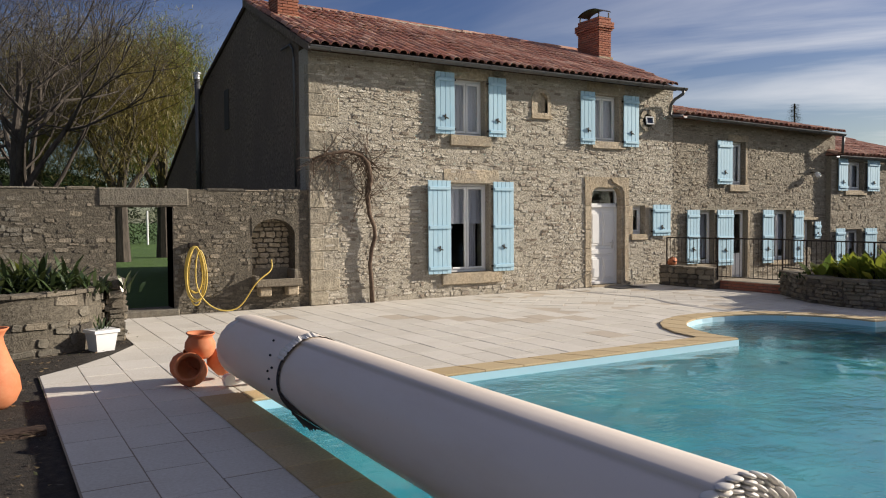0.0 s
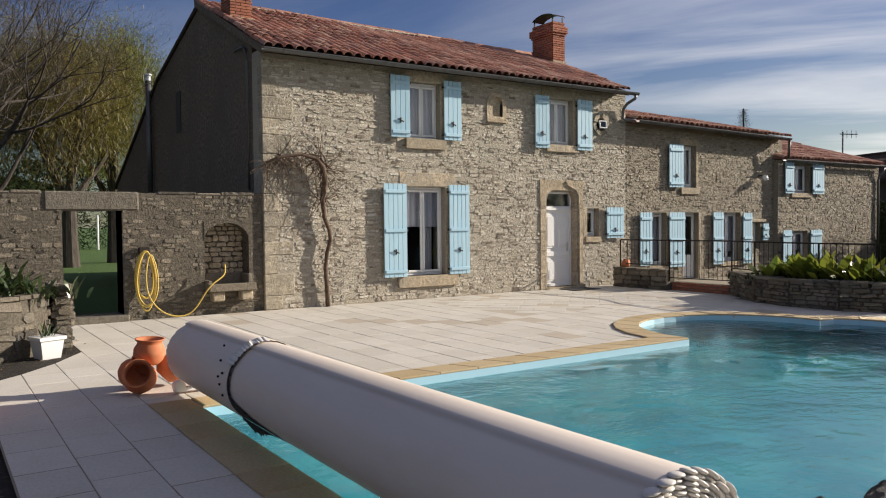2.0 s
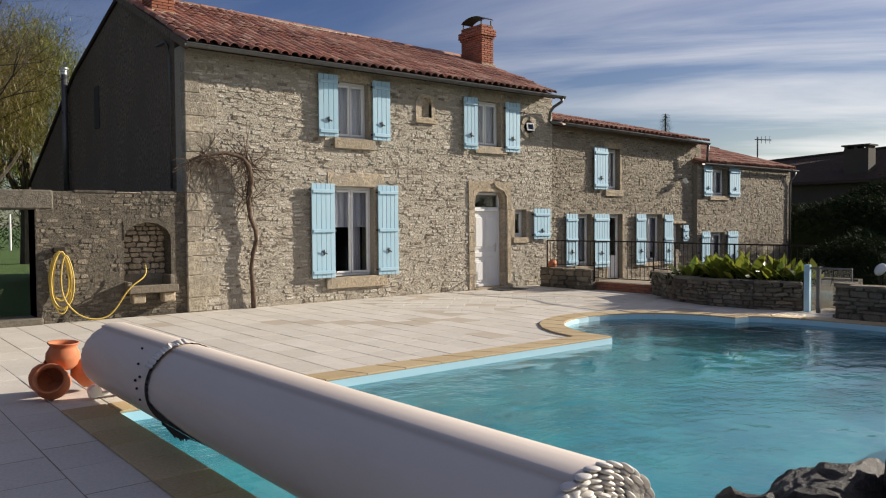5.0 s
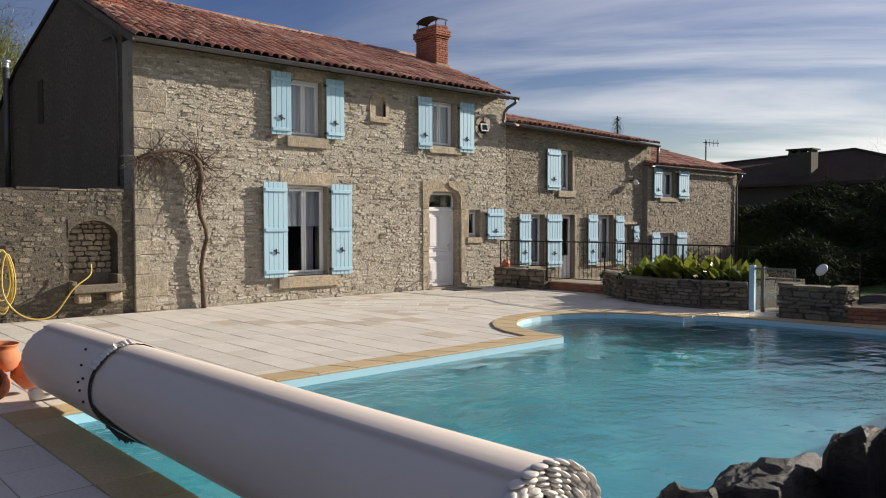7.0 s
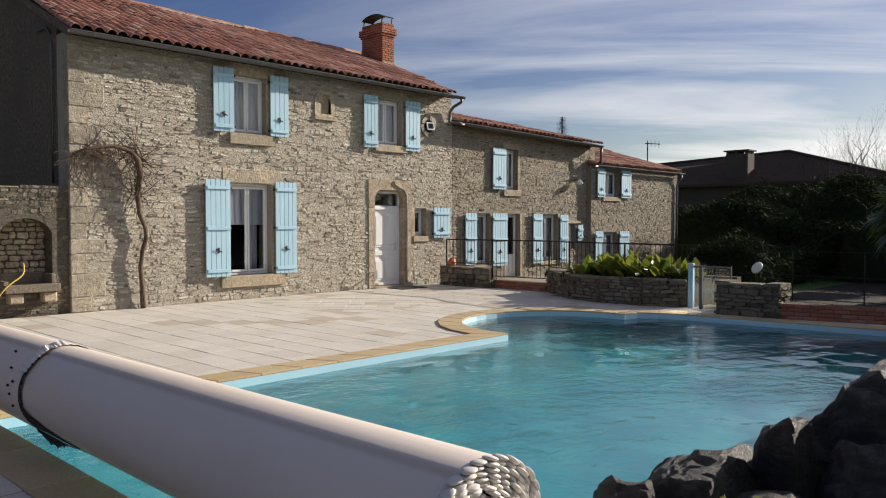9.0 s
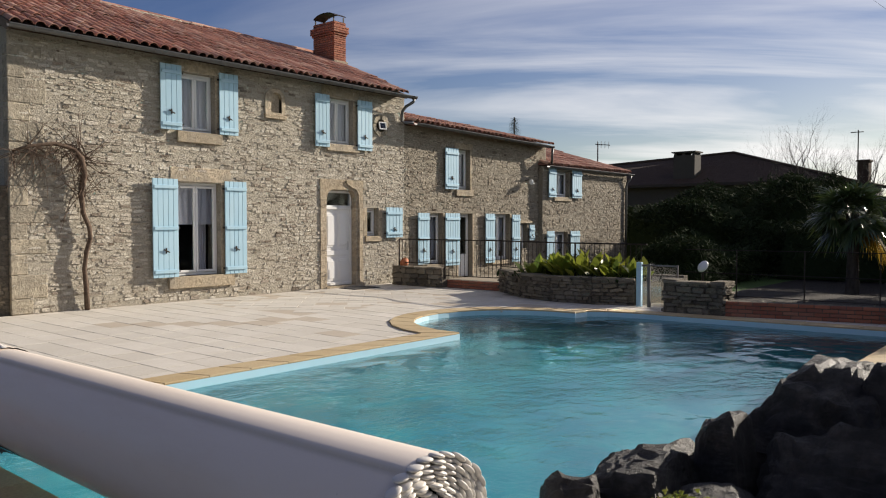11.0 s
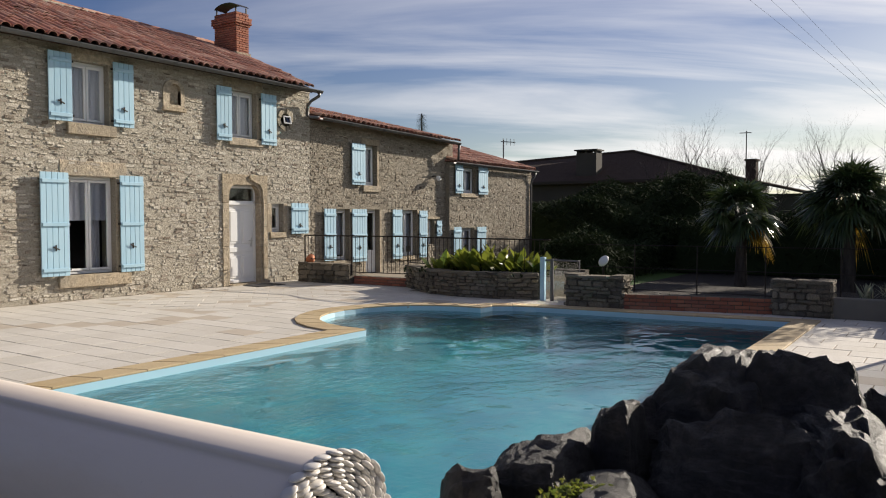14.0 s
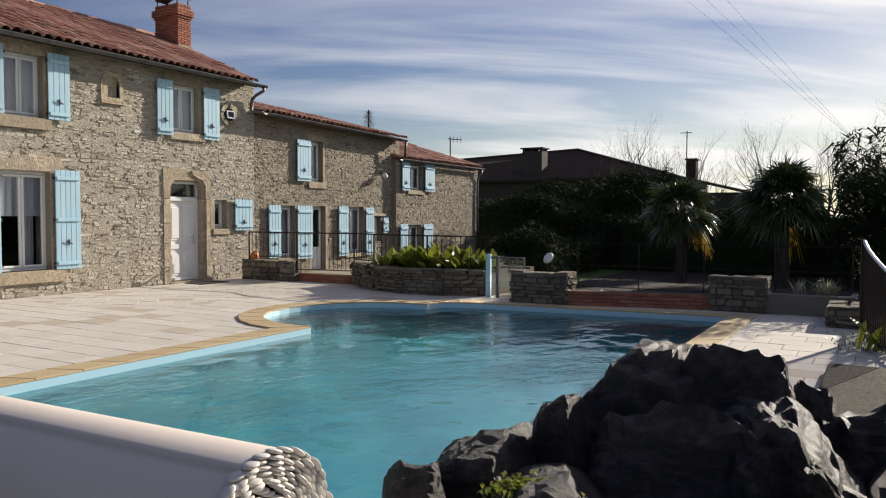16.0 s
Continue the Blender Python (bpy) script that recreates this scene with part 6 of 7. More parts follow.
# ---- rocks beside the pool ----
def rock(cx, cy, cz, sx, sy, sz, seed, turn=0.0, planes=(), cuts=7, detail=4, label="dark rugged boulder beside the pool", rough=1.0):
    """A craggy boulder: a blocky ball, split by planes, with ledges and grain."""
    r = random.Random(seed)
    bm = bmesh.new()
    bmesh.ops.create_icosphere(bm, subdivisions=detail, radius=1.0)
    cut = [(Vector(n).normalized(), d) for n, d in planes]
    for q in range(cuts):
        n = Vector((r.gauss(0, 1), r.gauss(0, 1), r.gauss(0, 0.7))).normalized()
        cut.append((n, r.uniform(0.72, 0.95)))
    off = Vector((r.uniform(-50, 50), r.uniform(-50, 50), r.uniform(-50, 50)))
    tilt = Vector((r.uniform(-0.6, 0.6), r.uniform(-0.6, 0.6), 1)).normalized()
    for v in bm.verts:
        c = Vector([math.copysign(abs(k) ** 0.62, k) for k in v.co])
        for n, d in cut:
            k = c.dot(n) - d
            if k > 0:
                c -= n * k * 0.97
        f = noise.fractal(c * 1.7 + off, 0.9, 2.1, 6) * 0.10 + abs(noise.noise(c * 3.3 + off)) * 0.09
        ledge = c.dot(tilt) * 5.0 + noise.noise(c * 2.0 + off) * 1.5
        f += 0.035 * (abs((ledge % 1.0) - 0.5) * 2 - 0.5)
        v.co = c * (1 + f * rough)
    m = pose(cx, cy, cz, 0, 0, turn) @ Matrix.Diagonal((sx, sy, sz, 1))
    for v in bm.verts:
        v.co = m @ v.co
    ob = part("boulder", bm, m_rock, None)
    return tagged(ob, label, "rock", "boulders beside the pool")


rock(-0.62, -12.83, 0.13, 0.58, 0.50, 0.70, 21, planes=(((0, 0.74, 0.67), 0.62), ((-0.45, 0, 0.9), 0.86)), detail=5, cuts=3, label="large dark pointed boulder over the pool's edge")
rock(-0.55, -13.43, 0.28, 0.58, 0.33, 0.67, 22, planes=(((-0.75, 0, 0.66), 0.68), ((0, 0, 1), 0.93)), detail=5, cuts=3, label="large dark flat-topped boulder beside the pool")
rock(-1.30, -12.68, 0.26, 0.17, 0.15, 0.38, 23, turn=8, planes=(((0, 0.2, 1), 0.9),), cuts=2, rough=0.7, label="upright square-topped dark boulder")
rock(-1.72, -12.45, 0.06, 0.36, 0.28, 0.39, 24, turn=15, cuts=6, detail=5, label="grey dark rounded boulder at the water's edge")
rock(-1.32, -12.46, 0.08, 0.26, 0.17, 0.34, 25, turn=-8, planes=(((0, -0.5, 0.86), 0.72),), cuts=3)
rock(-2.22, -12.34, 0.18, 0.20, 0.17, 0.31, 26, turn=40, cuts=5)
rock(-1.95, -12.95, 0.05, 0.50, 0.34, 0.36, 27, turn=10, detail=5, label="low mossy dark boulder")
rock(-1.32, -13.30, 0.10, 0.50, 0.50, 0.50, 28, turn=0, planes=(((-0.7, 0, 0.7), 0.5),), detail=5, rough=1.5)
rock(-1.15, -13.90, 0.12, 0.60, 0.36, 0.54, 29, turn=20, planes=(((-0.3, -0.6, 0.75), 0.55),), detail=5, rough=1.7, label="rugged dark boulder with pale ridges")
rock(-0.35, -13.82, 0.26, 0.22, 0.12, 0.42, 30, cuts=5)
rock(-0.30, -14.10, 0.10, 0.50, 0.24, 0.46, 31, cuts=5, rough=1.5)
rock(-1.9, -13.75, -0.02, 0.50, 0.45, 0.34, 32, detail=5, rough=1.6)
rock(-2.3, -13.3, -0.05, 0.40, 0.35, 0.26, 33)
rock(-1.2, -14.45, 0.0, 0.60, 0.35, 0.40, 34, rough=1.5)
rock(0.15, -13.2, 0.05, 0.5, 0.5, 0.45, 35)
rock(-0.4, -12.6, 0.0, 0.5, 0.3, 0.36, 36)
r, vs, fs = random.Random(5), [], []
for q in range(700):
    p = Vector((-2.02 + r.gauss(0, 0.07), -12.78 + r.gauss(0, 0.08), 0.33 + r.uniform(-0.03, 0.05)))
    k = len(vs)
    a = r.uniform(0, 6.3)
    vs += [p, p + Vector((math.cos(a) * 0.02, math.sin(a) * 0.02, 0.02)), p + Vector((math.sin(a) * 0.015, -math.cos(a) * 0.015, 0.025))]
    fs.append((k, k + 1, k + 2))
me = bpy.data.meshes.new("moss")
me.from_pydata([tuple(v) for v in vs], [], fs)
me.materials.append(m_willow)
tagged(new("moss", me), "yellow green moss on the boulder", "moss", kind="stuff")


# ---- plants ----
def leaf(verts, faces, p, d, up, length, width, bend=0.3, segs=2):
    """One blade: a strip of quads from p along d, curling down."""
    d, up = d.normalized(), up.normalized()
    side = d.cross(up)
    if side.length < 1e-3:
        side = Vector((1, 0, 0))
    side.normalize()
    k = len(verts)
    for s in range(segs + 1):
        t = s / segs
        c = p + d * length * t - Vector((0, 0, 1)) * bend * length * t * t
        w = width * (0.35 + 1.3 * t * (1 - t) * 2) if s < segs else width * 0.08
        verts.append(c - side * w / 2)
        verts.append(c + side * w / 2)
    for s in range(segs):
        faces.append((k + 2 * s, k + 2 * s + 1, k + 2 * s + 3, k + 2 * s + 2))


def leaves_object(name, verts, faces, mat, parent, label="", stuff=True):
    me = bpy.data.meshes.new(name)
    me.from_pydata([tuple(v) for v in verts], [], faces)
    me.materials.append(mat)
    ob = new(name, me)
    ob.parent = parent
    if stuff:
        ob["kind"] = "stuff"
    if label:
        ob["label"] = label
    return ob


def limbs(bm, p, d, length, radius, depth, r, tips, spread=0.6, up=0.1, segs=4, droop=0.0, shrink=0.68, kids=(2, 4)):
    """A limb that wanders and divides, thick wood in bm[0] and thin in bm[1]; its ends are kept in tips."""
    pts, rad = [p], [radius]
    for s in range(segs):
        d = (d + Vector((r.uniform(-1, 1), r.uniform(-1, 1), r.uniform(-1, 1))) * 0.16 + Vector((0, 0, up - droop * (1 - min(1, radius * 12))))).normalized()
        p = p + d * length / segs
        pts.append(p)
        rad.append(radius * (1 - 0.45 * (s + 1) / segs))
    tube(bm[0] if radius > 0.035 else bm[1], pts, rad, 7 if radius > 0.06 else 4 if radius > 0.015 else 3, caps=False)
    if depth == 0:
        tips.append((p, d))
        return
    for q in range(r.randint(*kids)):
        i = r.randint(max(1, segs // 2), segs)
        nd = (d + Vector((r.uniform(-1, 1), r.uniform(-1, 1), r.uniform(-0.6, 0.8))) * spread).normalized()
        limbs(bm, pts[i], nd, length * r.uniform(0.6, 0.85), rad[i] * shrink, depth - 1, r, tips, spread, up, segs, droop, shrink, kids)


def tree(x, y, height, seed, label, mat=None, leaves=0, size=0.09, lean=(0, 0), rise=0.08, depth=4, droop=0.0, cloud=0.6, trunk=0.22, stem=0.3, spread=0.75, hang=0.4, kids=(2, 4)):
    r = random.Random(seed)
    ob = thing("tree", label, "tree", at=pose(x, y, -0.05))
    bm, tips = (bmesh.new(), bmesh.new()), []
    base = height * stem
    tube(bm[0], [(0, 0, 0), (lean[0] * 0.4, lean[1] * 0.4, base * 0.5), (lean[0], lean[1], base)], [trunk * 1.25, trunk, trunk * 0.85], 9, caps=False)
    for q in range(5):
        a = 2 * math.pi * (q + r.uniform(-0.3, 0.3)) / 5
        limbs(bm, Vector((lean[0], lean[1], base * r.uniform(0.75, 1.0))), Vector((math.cos(a) * r.uniform(0.3, 0.8), math.sin(a) * r.uniform(0.3, 0.8), 1)), height * 0.30, trunk * 0.55, depth - 1, r, tips, spread, rise, 4, droop, kids=kids)
    limbs(bm, Vector((lean[0], lean[1], base)), Vector((0.05, 0, 1)), height * 0.34, trunk * 0.7, depth - 1, r, tips, spread, 0.1, 4, droop, kids=kids)
    part("trunk", bm[0], m_bark, ob)
    part("twig_growth", bm[1], m_bark, ob, "thin bare twigs")["kind"] = "stuff"
    if mat is not None and leaves:
        vs, fs = [], []
        for q in range(leaves):
            p, d = tips[r.randrange(len(tips))]
            c = p + Vector((r.gauss(0, cloud), r.gauss(0, cloud), r.gauss(-hang, cloud * 1.1)))
            if c.z < height * 0.1:
                continue
            leaf(vs, fs, c, Vector((r.uniform(-1, 1), r.uniform(-1, 1), r.uniform(-1.4, 0.4))), Vector((r.uniform(-1, 1), r.uniform(-1, 1), 1)), size * r.uniform(1.2, 2.6), size * r.uniform(0.4, 0.8), 0.2, 1)
        leaves_object("crown", vs, fs, mat, ob)
    return ob


tree(1.9, 24.0, 10.4, 3, "tall yellow green willow behind the garden wall", m_willow, 52000, 0.12, depth=4, cloud=0.55, droop=0.10, hang=0.9, trunk=0.3)
tree(-0.4, 21.0, 9.2, 5, "tall yellowing willow beside the lawn", m_willow_b, 42000, 0.12, depth=4, cloud=0.6, droop=0.10, hang=0.9, trunk=0.3)
tree(-3.4, 25.0, 10.4, 8, "half bare yellowing tree beyond the lawn", m_willow_b, 30000, 0.12, depth=4, cloud=0.8, hang=0.8, trunk=0.26)
tree(-8.0, 24.0, 9.5, 9, "half bare brown tree beyond the garden wall", m_willow_b, 22000, 0.12, depth=4, cloud=0.8, hang=0.8, trunk=0.26)
tree(-4.7, 8.5, 10.8, 12, "large bare spreading tree beyond the garden wall", None, 0, depth=7, trunk=0.17, stem=0.2, spread=1.25, rise=0.02, kids=(3, 4))
tree(-4.1, 13.5, 11.4, 15, "bare branching tree beyond the garden wall", None, 0, depth=7, trunk=0.15, stem=0.2, spread=1.25, rise=0.02, kids=(3, 3))
tree(-6.5, 12.0, 11.2, 16, "bare twiggy tree beyond the garden wall", None, 0, depth=7, trunk=0.15, stem=0.2, spread=1.25, rise=0.02, kids=(3, 3))


def hedge(name, label, x0, x1, y0, y1, h, n, mat, seed, size=0.16, wob=0.6):
    """A dense bank of leaves with an uneven top."""
    r = random.Random(seed)
    vs, fs = [], []
    for q in range(n):
        x, y = r.uniform(x0, x1), r.uniform(y0, y1)
        top = h * (1 - wob * 0.5 + wob * noise.noise(Vector((x * 0.5 + seed, y * 0.5, 0))))
        z = top * (1 - r.random() ** 2.2)
        leaf(vs, fs, Vector((x, y, z)), Vector((r.uniform(-1, 1), r.uniform(-1, 1), r.uniform(-0.6, 1))), Vector((r.uniform(-1, 1), r.uniform(-1, 1), 1)), size * r.uniform(0.8, 1.8), size * r.uniform(0.5, 0.9), 0.3, 1)
    ob = thing(name, label, "hedge", kind="stuff")
    core = bmesh.new()
    n0 = 24
    g = [[core.verts.new((x0 + (x1 - x0) * (0.12 + 0.76 * i / n0), y0 + (y1 - y0) * (0.12 + 0.76 * j / n0), 0.0 if i in (0, n0) or j in (0, n0) else h * 0.8 * (1 - wob * 0.5 + wob * noise.noise(Vector(((x0 + (x1 - x0) * i / n0) * 0.5 + seed, (y0 + (y1 - y0) * j / n0) * 0.5, 0)))))) for j in range(n0 + 1)] for i in range(n0 + 1)]
    for i in range(n0):
        for j in range(n0):
            core.faces.new((g[i][j], g[i + 1][j], g[i + 1][j + 1], g[i][j + 1]))
    bmesh.ops.recalc_face_normals(core, faces=core.faces)
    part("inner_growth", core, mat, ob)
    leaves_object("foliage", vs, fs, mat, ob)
    return ob


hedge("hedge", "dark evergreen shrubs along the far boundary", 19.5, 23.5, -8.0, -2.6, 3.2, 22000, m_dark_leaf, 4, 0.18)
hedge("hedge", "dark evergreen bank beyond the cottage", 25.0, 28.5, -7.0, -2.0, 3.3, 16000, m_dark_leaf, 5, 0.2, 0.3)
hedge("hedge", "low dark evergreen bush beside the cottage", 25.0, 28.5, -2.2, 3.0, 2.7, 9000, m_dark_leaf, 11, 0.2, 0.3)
# next two hedges are added out of view, to cut low sky light
hedge("hedge", "added unseen hedge to the south that blocks low sky light", -14.0, 8.0, -20.5, -18.3, 3.4, 9000, m_dark_leaf, 12, 0.3, 0.3)
hedge("hedge", "added unseen hedge to the west that blocks low sky light", -14.5, -12.0, -18.0, -0.5, 3.6, 9000, m_dark_leaf, 13, 0.3, 0.3)
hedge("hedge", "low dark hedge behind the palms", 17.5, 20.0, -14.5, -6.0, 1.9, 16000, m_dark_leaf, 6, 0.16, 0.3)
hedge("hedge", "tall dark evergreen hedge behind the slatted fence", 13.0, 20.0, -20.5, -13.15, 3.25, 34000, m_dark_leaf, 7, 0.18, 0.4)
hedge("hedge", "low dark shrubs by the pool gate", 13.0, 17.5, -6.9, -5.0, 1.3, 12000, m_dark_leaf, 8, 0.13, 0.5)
hedge("hedge", "dark hedge at the end of the lawn", -30, 8, 46, 50, 6.6, 30000, m_dark_leaf, 9, 0.35, 0.2)
hedge("hedge", "dark hedge beyond the garden wall", -30, -13, 10, 30, 3.5, 12000, m_dark_leaf, 10, 0.35)


# palms
def palm(x, y, h, seed, label, n=46, fan=0.75, dead=4, side_of=None):
    """A fan palm: stalks that arch out of the head, each with a drooping fan of narrow fingers."""
    r = random.Random(seed)
    ob = thing("palm_tree", label, "palm", at=pose(x, y, -0.05))
    part("trunk", tube(bmesh.new(), [(0, 0, 0), (0.03, 0, h * 0.5), (0, 0.02, h)], [0.15, 0.12, 0.14], 10), m_bark, ob, "fibrous brown trunk")
    for kind in ("frond", "dead_frond"):
        vs, fs = [], []
        for q in range(n if kind == "frond" else dead):
            a = r.uniform(0, 2 * math.pi) if kind == "frond" or side_of is None else side_of + r.gauss(0, 0.5)
            el = r.uniform(-0.75, 1.45) if kind == "frond" else r.uniform(-1.25, -0.7)
            d = Vector((math.cos(a) * math.cos(el), math.sin(a) * math.cos(el), math.sin(el)))
            root = Vector((0, 0.02, h))
            reach = r.uniform(0.28, 0.62)
            hub = root + d * reach - Vector((0, 0, 0.10 * reach))
            leaf(vs, fs, root, d, Vector((0, 0, 1)), reach, 0.028, 0.1, 1)
            side = d.cross(Vector((0, 0, 1))).normalized()
            lift = side.cross(d)
            roll = r.gauss(0, 0.5)
            side, lift = side * math.cos(roll) + lift * math.sin(roll), lift * math.cos(roll) - side * math.sin(roll)
            for s in range(20):
                b = -1.55 + 3.1 * s / 19
                dd = d * math.cos(b) + side * math.sin(b) + lift * 0.10
                leaf(vs, fs, hub, dd, lift, fan * r.uniform(0.6, 1.0) * (0.7 + 0.3 * math.cos(b)), 0.04, r.uniform(0.25, 0.75) if kind == "frond" else 0.8, 3)
        leaves_object("fronds" if kind == "frond" else "dead_fronds", vs, fs, m_palm if kind == "frond" else m_yellow, ob, "" if kind == "frond" else "yellowed hanging fronds")
    return ob


palm(13.4, -12.2, 2.10, 2, "stocky fan palm with dark glossy fronds", n=125, fan=0.74, dead=1, side_of=-1.2)
palm(14.0, -9.85, 1.85, 3, "smaller fan palm with yellow lower fronds", n=74, fan=0.66, dead=3, side_of=-1.7)


# broad leaved plants in the raised bed
def clump(name, label, x, y, z, n, h, w, mat, seed, spread=0.25, bend=0.35, category="plant", segs=3):
    r = random.Random(seed)
    vs, fs = [], []
    for q in range(n):
        a = r.uniform(0, 2 * math.pi)
        p = Vector((r.gauss(0, spread), r.gauss(0, spread), 0))
        d = Vector((math.cos(a) * r.uniform(0.15, 0.9), math.sin(a) * r.uniform(0.15, 0.9), r.uniform(0.5, 1.2)))
        leaf(vs, fs, p, d, Vector((-d.x, -d.y, 0.6)), h * r.uniform(0.6, 1.15), w * r.uniform(0.7, 1.3), bend, segs)
    ob = thing(name, label, category, at=pose(x, y, z))
    leaves_object("leaves", vs, fs, mat, ob)
    return ob


for q in range(14):
    clump("leafy_shrub", "broad leaved yellow green plant in the raised bed", 8.6 + 0.7 * rnd.random(), -5.0 - 2.1 * q / 13 + rnd.uniform(-0.06, 0.06), 0.43, 17 + 2 * (q % 5), 0.40 + 0.55 * rnd.random(), 0.15, m_shrub, 100 + q, 0.12, 0.30)
for q in range(7):
    clump("ground_cover", "low dark green plant in the raised bed", 8.4 + 0.5 * rnd.random(), -4.6 - 2.6 * q / 6, 0.43, 40, 0.22, 0.05, m_dark_leaf, 140 + q, 0.18)
for q in range(6):
    clump("ground_cover", "mixed green leaves in the round planter", -5.9 + 0.35 * q, -2.8 + 0.3 * rnd.random(), 0.68, 60, 0.42 + 0.2 * rnd.random(), 0.05, m_palm, 160 + q, 0.22)
clump("tall_plant", "straggly dark green plant in the round planter", -4.85, -2.5, 0.68, 170, 0.85, 0.05, m_palm, 171, 0.26)
clump("tall_plant", "yellow flecked shrub in the round planter", -5.6, -2.3, 0.68, 130, 0.85, 0.05, m_willow, 172, 0.26)
clump("tub_plant", "small spiky green plant in the white tub", -4.1, -3.32, 0.24, 14, 0.24, 0.025, m_palm, 180, 0.05, 0.1)
clump("spiky_plant", "pale spiky plant in the concrete planter", 8.75, -12.95, 0.28, 26, 0.36, 0.03, m_agave, 181, 0.05, 0.15)
clump("grass_tuft", "pale feathery ornamental grass tuft", 8.8, -13.35, 0.28, 160, 0.48, 0.012, m_agave, 182, 0.05, 0.35)
for q, (x, y) in enumerate(((8.2, -9.9), (8.6, -11.25), (8.4, -10.6), (8.75, -12.6))):
    clump("small_plant", "small green plant in the brick bed", x, y, 0.16, 18, 0.18, 0.03, m_shrub, 190 + q, 0.05)
clump("yellow_leaf_plant", "yellow green strap leaves by the slatted fence", 5.3, -14.12, 0.0, 16, 0.7, 0.09, m_shrub, 195, 0.08, 0.3)
for q in range(5):
    clump("weeds", "low weeds and moss beside the paving", 5.5 + 0.5 * q, -13.95, -0.02, 40, 0.12, 0.015, m_willow, 200 + q, 0.2)


# ---- the neighbours' house, against the light ----
# walls, roofs and chimneys carry the backlit darkness in their colours
nb = thing("neighbour_house", "old low house with a dark tile roof beyond the garden", "house")
NX = 33.0
part("wall", boxes((NX, NX + 9, -5.0, 13.0, -0.05, 3.6)), m_nb_backlit, nb, "rendered wall with backlit shade in its colour")
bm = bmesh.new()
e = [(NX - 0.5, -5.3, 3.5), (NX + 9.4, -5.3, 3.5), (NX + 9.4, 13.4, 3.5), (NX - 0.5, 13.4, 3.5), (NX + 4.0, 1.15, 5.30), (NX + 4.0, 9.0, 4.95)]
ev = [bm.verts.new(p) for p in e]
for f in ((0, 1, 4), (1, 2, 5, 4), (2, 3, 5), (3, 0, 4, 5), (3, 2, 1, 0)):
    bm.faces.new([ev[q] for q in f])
part("roof", bm, m_dark_tile, nb, "hipped tile roof with backlit shade in its colour")
part("hip_tiles", tube(bmesh.new(), [(NX - 0.5, -5.3, 3.53), (NX + 4.0, 1.15, 5.33), (NX + 4.0, 9.0, 4.98)], 0.09, 6), m_dark_tile, nb)
part("side_wing", boxes((NX, NX + 6, -8.6, -5.02, -0.05, 2.7)), m_nb_backlit, nb)
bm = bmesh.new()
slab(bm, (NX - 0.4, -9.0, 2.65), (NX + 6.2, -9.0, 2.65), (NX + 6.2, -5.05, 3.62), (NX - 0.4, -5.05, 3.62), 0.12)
part("wing_roof", bm, m_dark_tile, nb, "dark lean-to tile roof")
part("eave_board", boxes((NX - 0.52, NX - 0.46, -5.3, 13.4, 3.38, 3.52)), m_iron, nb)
part("chimney", boxes((NX + 0.3, NX + 1.1, 1.82, 2.95, 3.7, 5.02)), m_nb_backlit, nb, "wide low chimney")
part("chimney_cap", boxes((NX + 0.2, NX + 1.2, 1.74, 3.03, 5.15, 5.22)), m_nb_backlit, nb)
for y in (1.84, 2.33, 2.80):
    part("chimney_leg", boxes((NX + 0.3, NX + 1.1, y, y + 0.13, 5.02, 5.15)), m_nb_backlit, nb)
part("chimney", boxes((NX + 0.5, NX + 1.1, -6.10, -5.65, 2.9, 4.30), (NX + 0.44, NX + 1.16, -6.16, -5.59, 4.30, 4.38)), m_dark_tile, nb, "brick chimney coloured dark for the backlight")
for y, z0_, z1_ in ((-3.75, 2.35, 3.3), (-3.75, 0.9, 1.9)):
    part("window", boxes((NX - 0.03, NX + 0.05, y, y + 0.6, z0_, z1_)), m_white, nb, "pale shuttered window")
ant = thing("roof_aerial", "thin television aerial on a pole", "aerial")
bm = tube(bmesh.new(), [(NX + 0.8, -5.6, 3.4), (NX + 0.8, -5.6, 5.75)], 0.025, 6)
part("pole", bm, m_iron, ant)
bm = bmesh.new()
tube(bm, [(NX + 0.8, -5.82, 5.66), (NX + 0.8, -5.28, 5.66)], 0.02, 5)
for q in range(5):
    tube(bm, [(NX + 0.65, -5.78 + 0.11 * q, 5.66), (NX + 0.95, -5.78 + 0.11 * q, 5.66)], 0.012, 4)
part("antenna_bars", bm, m_iron, ant)
ant = thing("roof_aerial", "television aerial above the cottage roof", "aerial")
part("pole", tube(bmesh.new(), [(24.0, 2.2, 0.0), (24.0, 2.2, 4.95)], 0.03, 6), m_zinc, ant)
bm = bmesh.new()
tube(bm, [(23.8, 2.2, 4.85), (24.5, 1.9, 4.85)], 0.02, 5)
for q in range(4):
    tube(bm, [(23.9 + 0.18 * q, 2.16 - 0.08 * q, 4.7), (23.9 + 0.18 * q, 2.16 - 0.08 * q, 5.0)], 0.012, 4)
part("antenna_bars", bm, m_zinc, ant)
# bare trees beyond
for q, (x, y, h) in enumerate(((30.0, -3.9, 5.6), (30.5, -5.2, 4.9), (30.0, -7.2, 4.6), (29.0, -9.9, 5.0), (28.0, -12.2, 4.5), (27, -13.6, 4.6), (25, -14.6, 4.8))):
    tree(x, y, h, 60 + q, "bare winter tree against the light", None, 0, depth=6, trunk=0.09, stem=0.3, spread=0.7, kids=(2, 3))
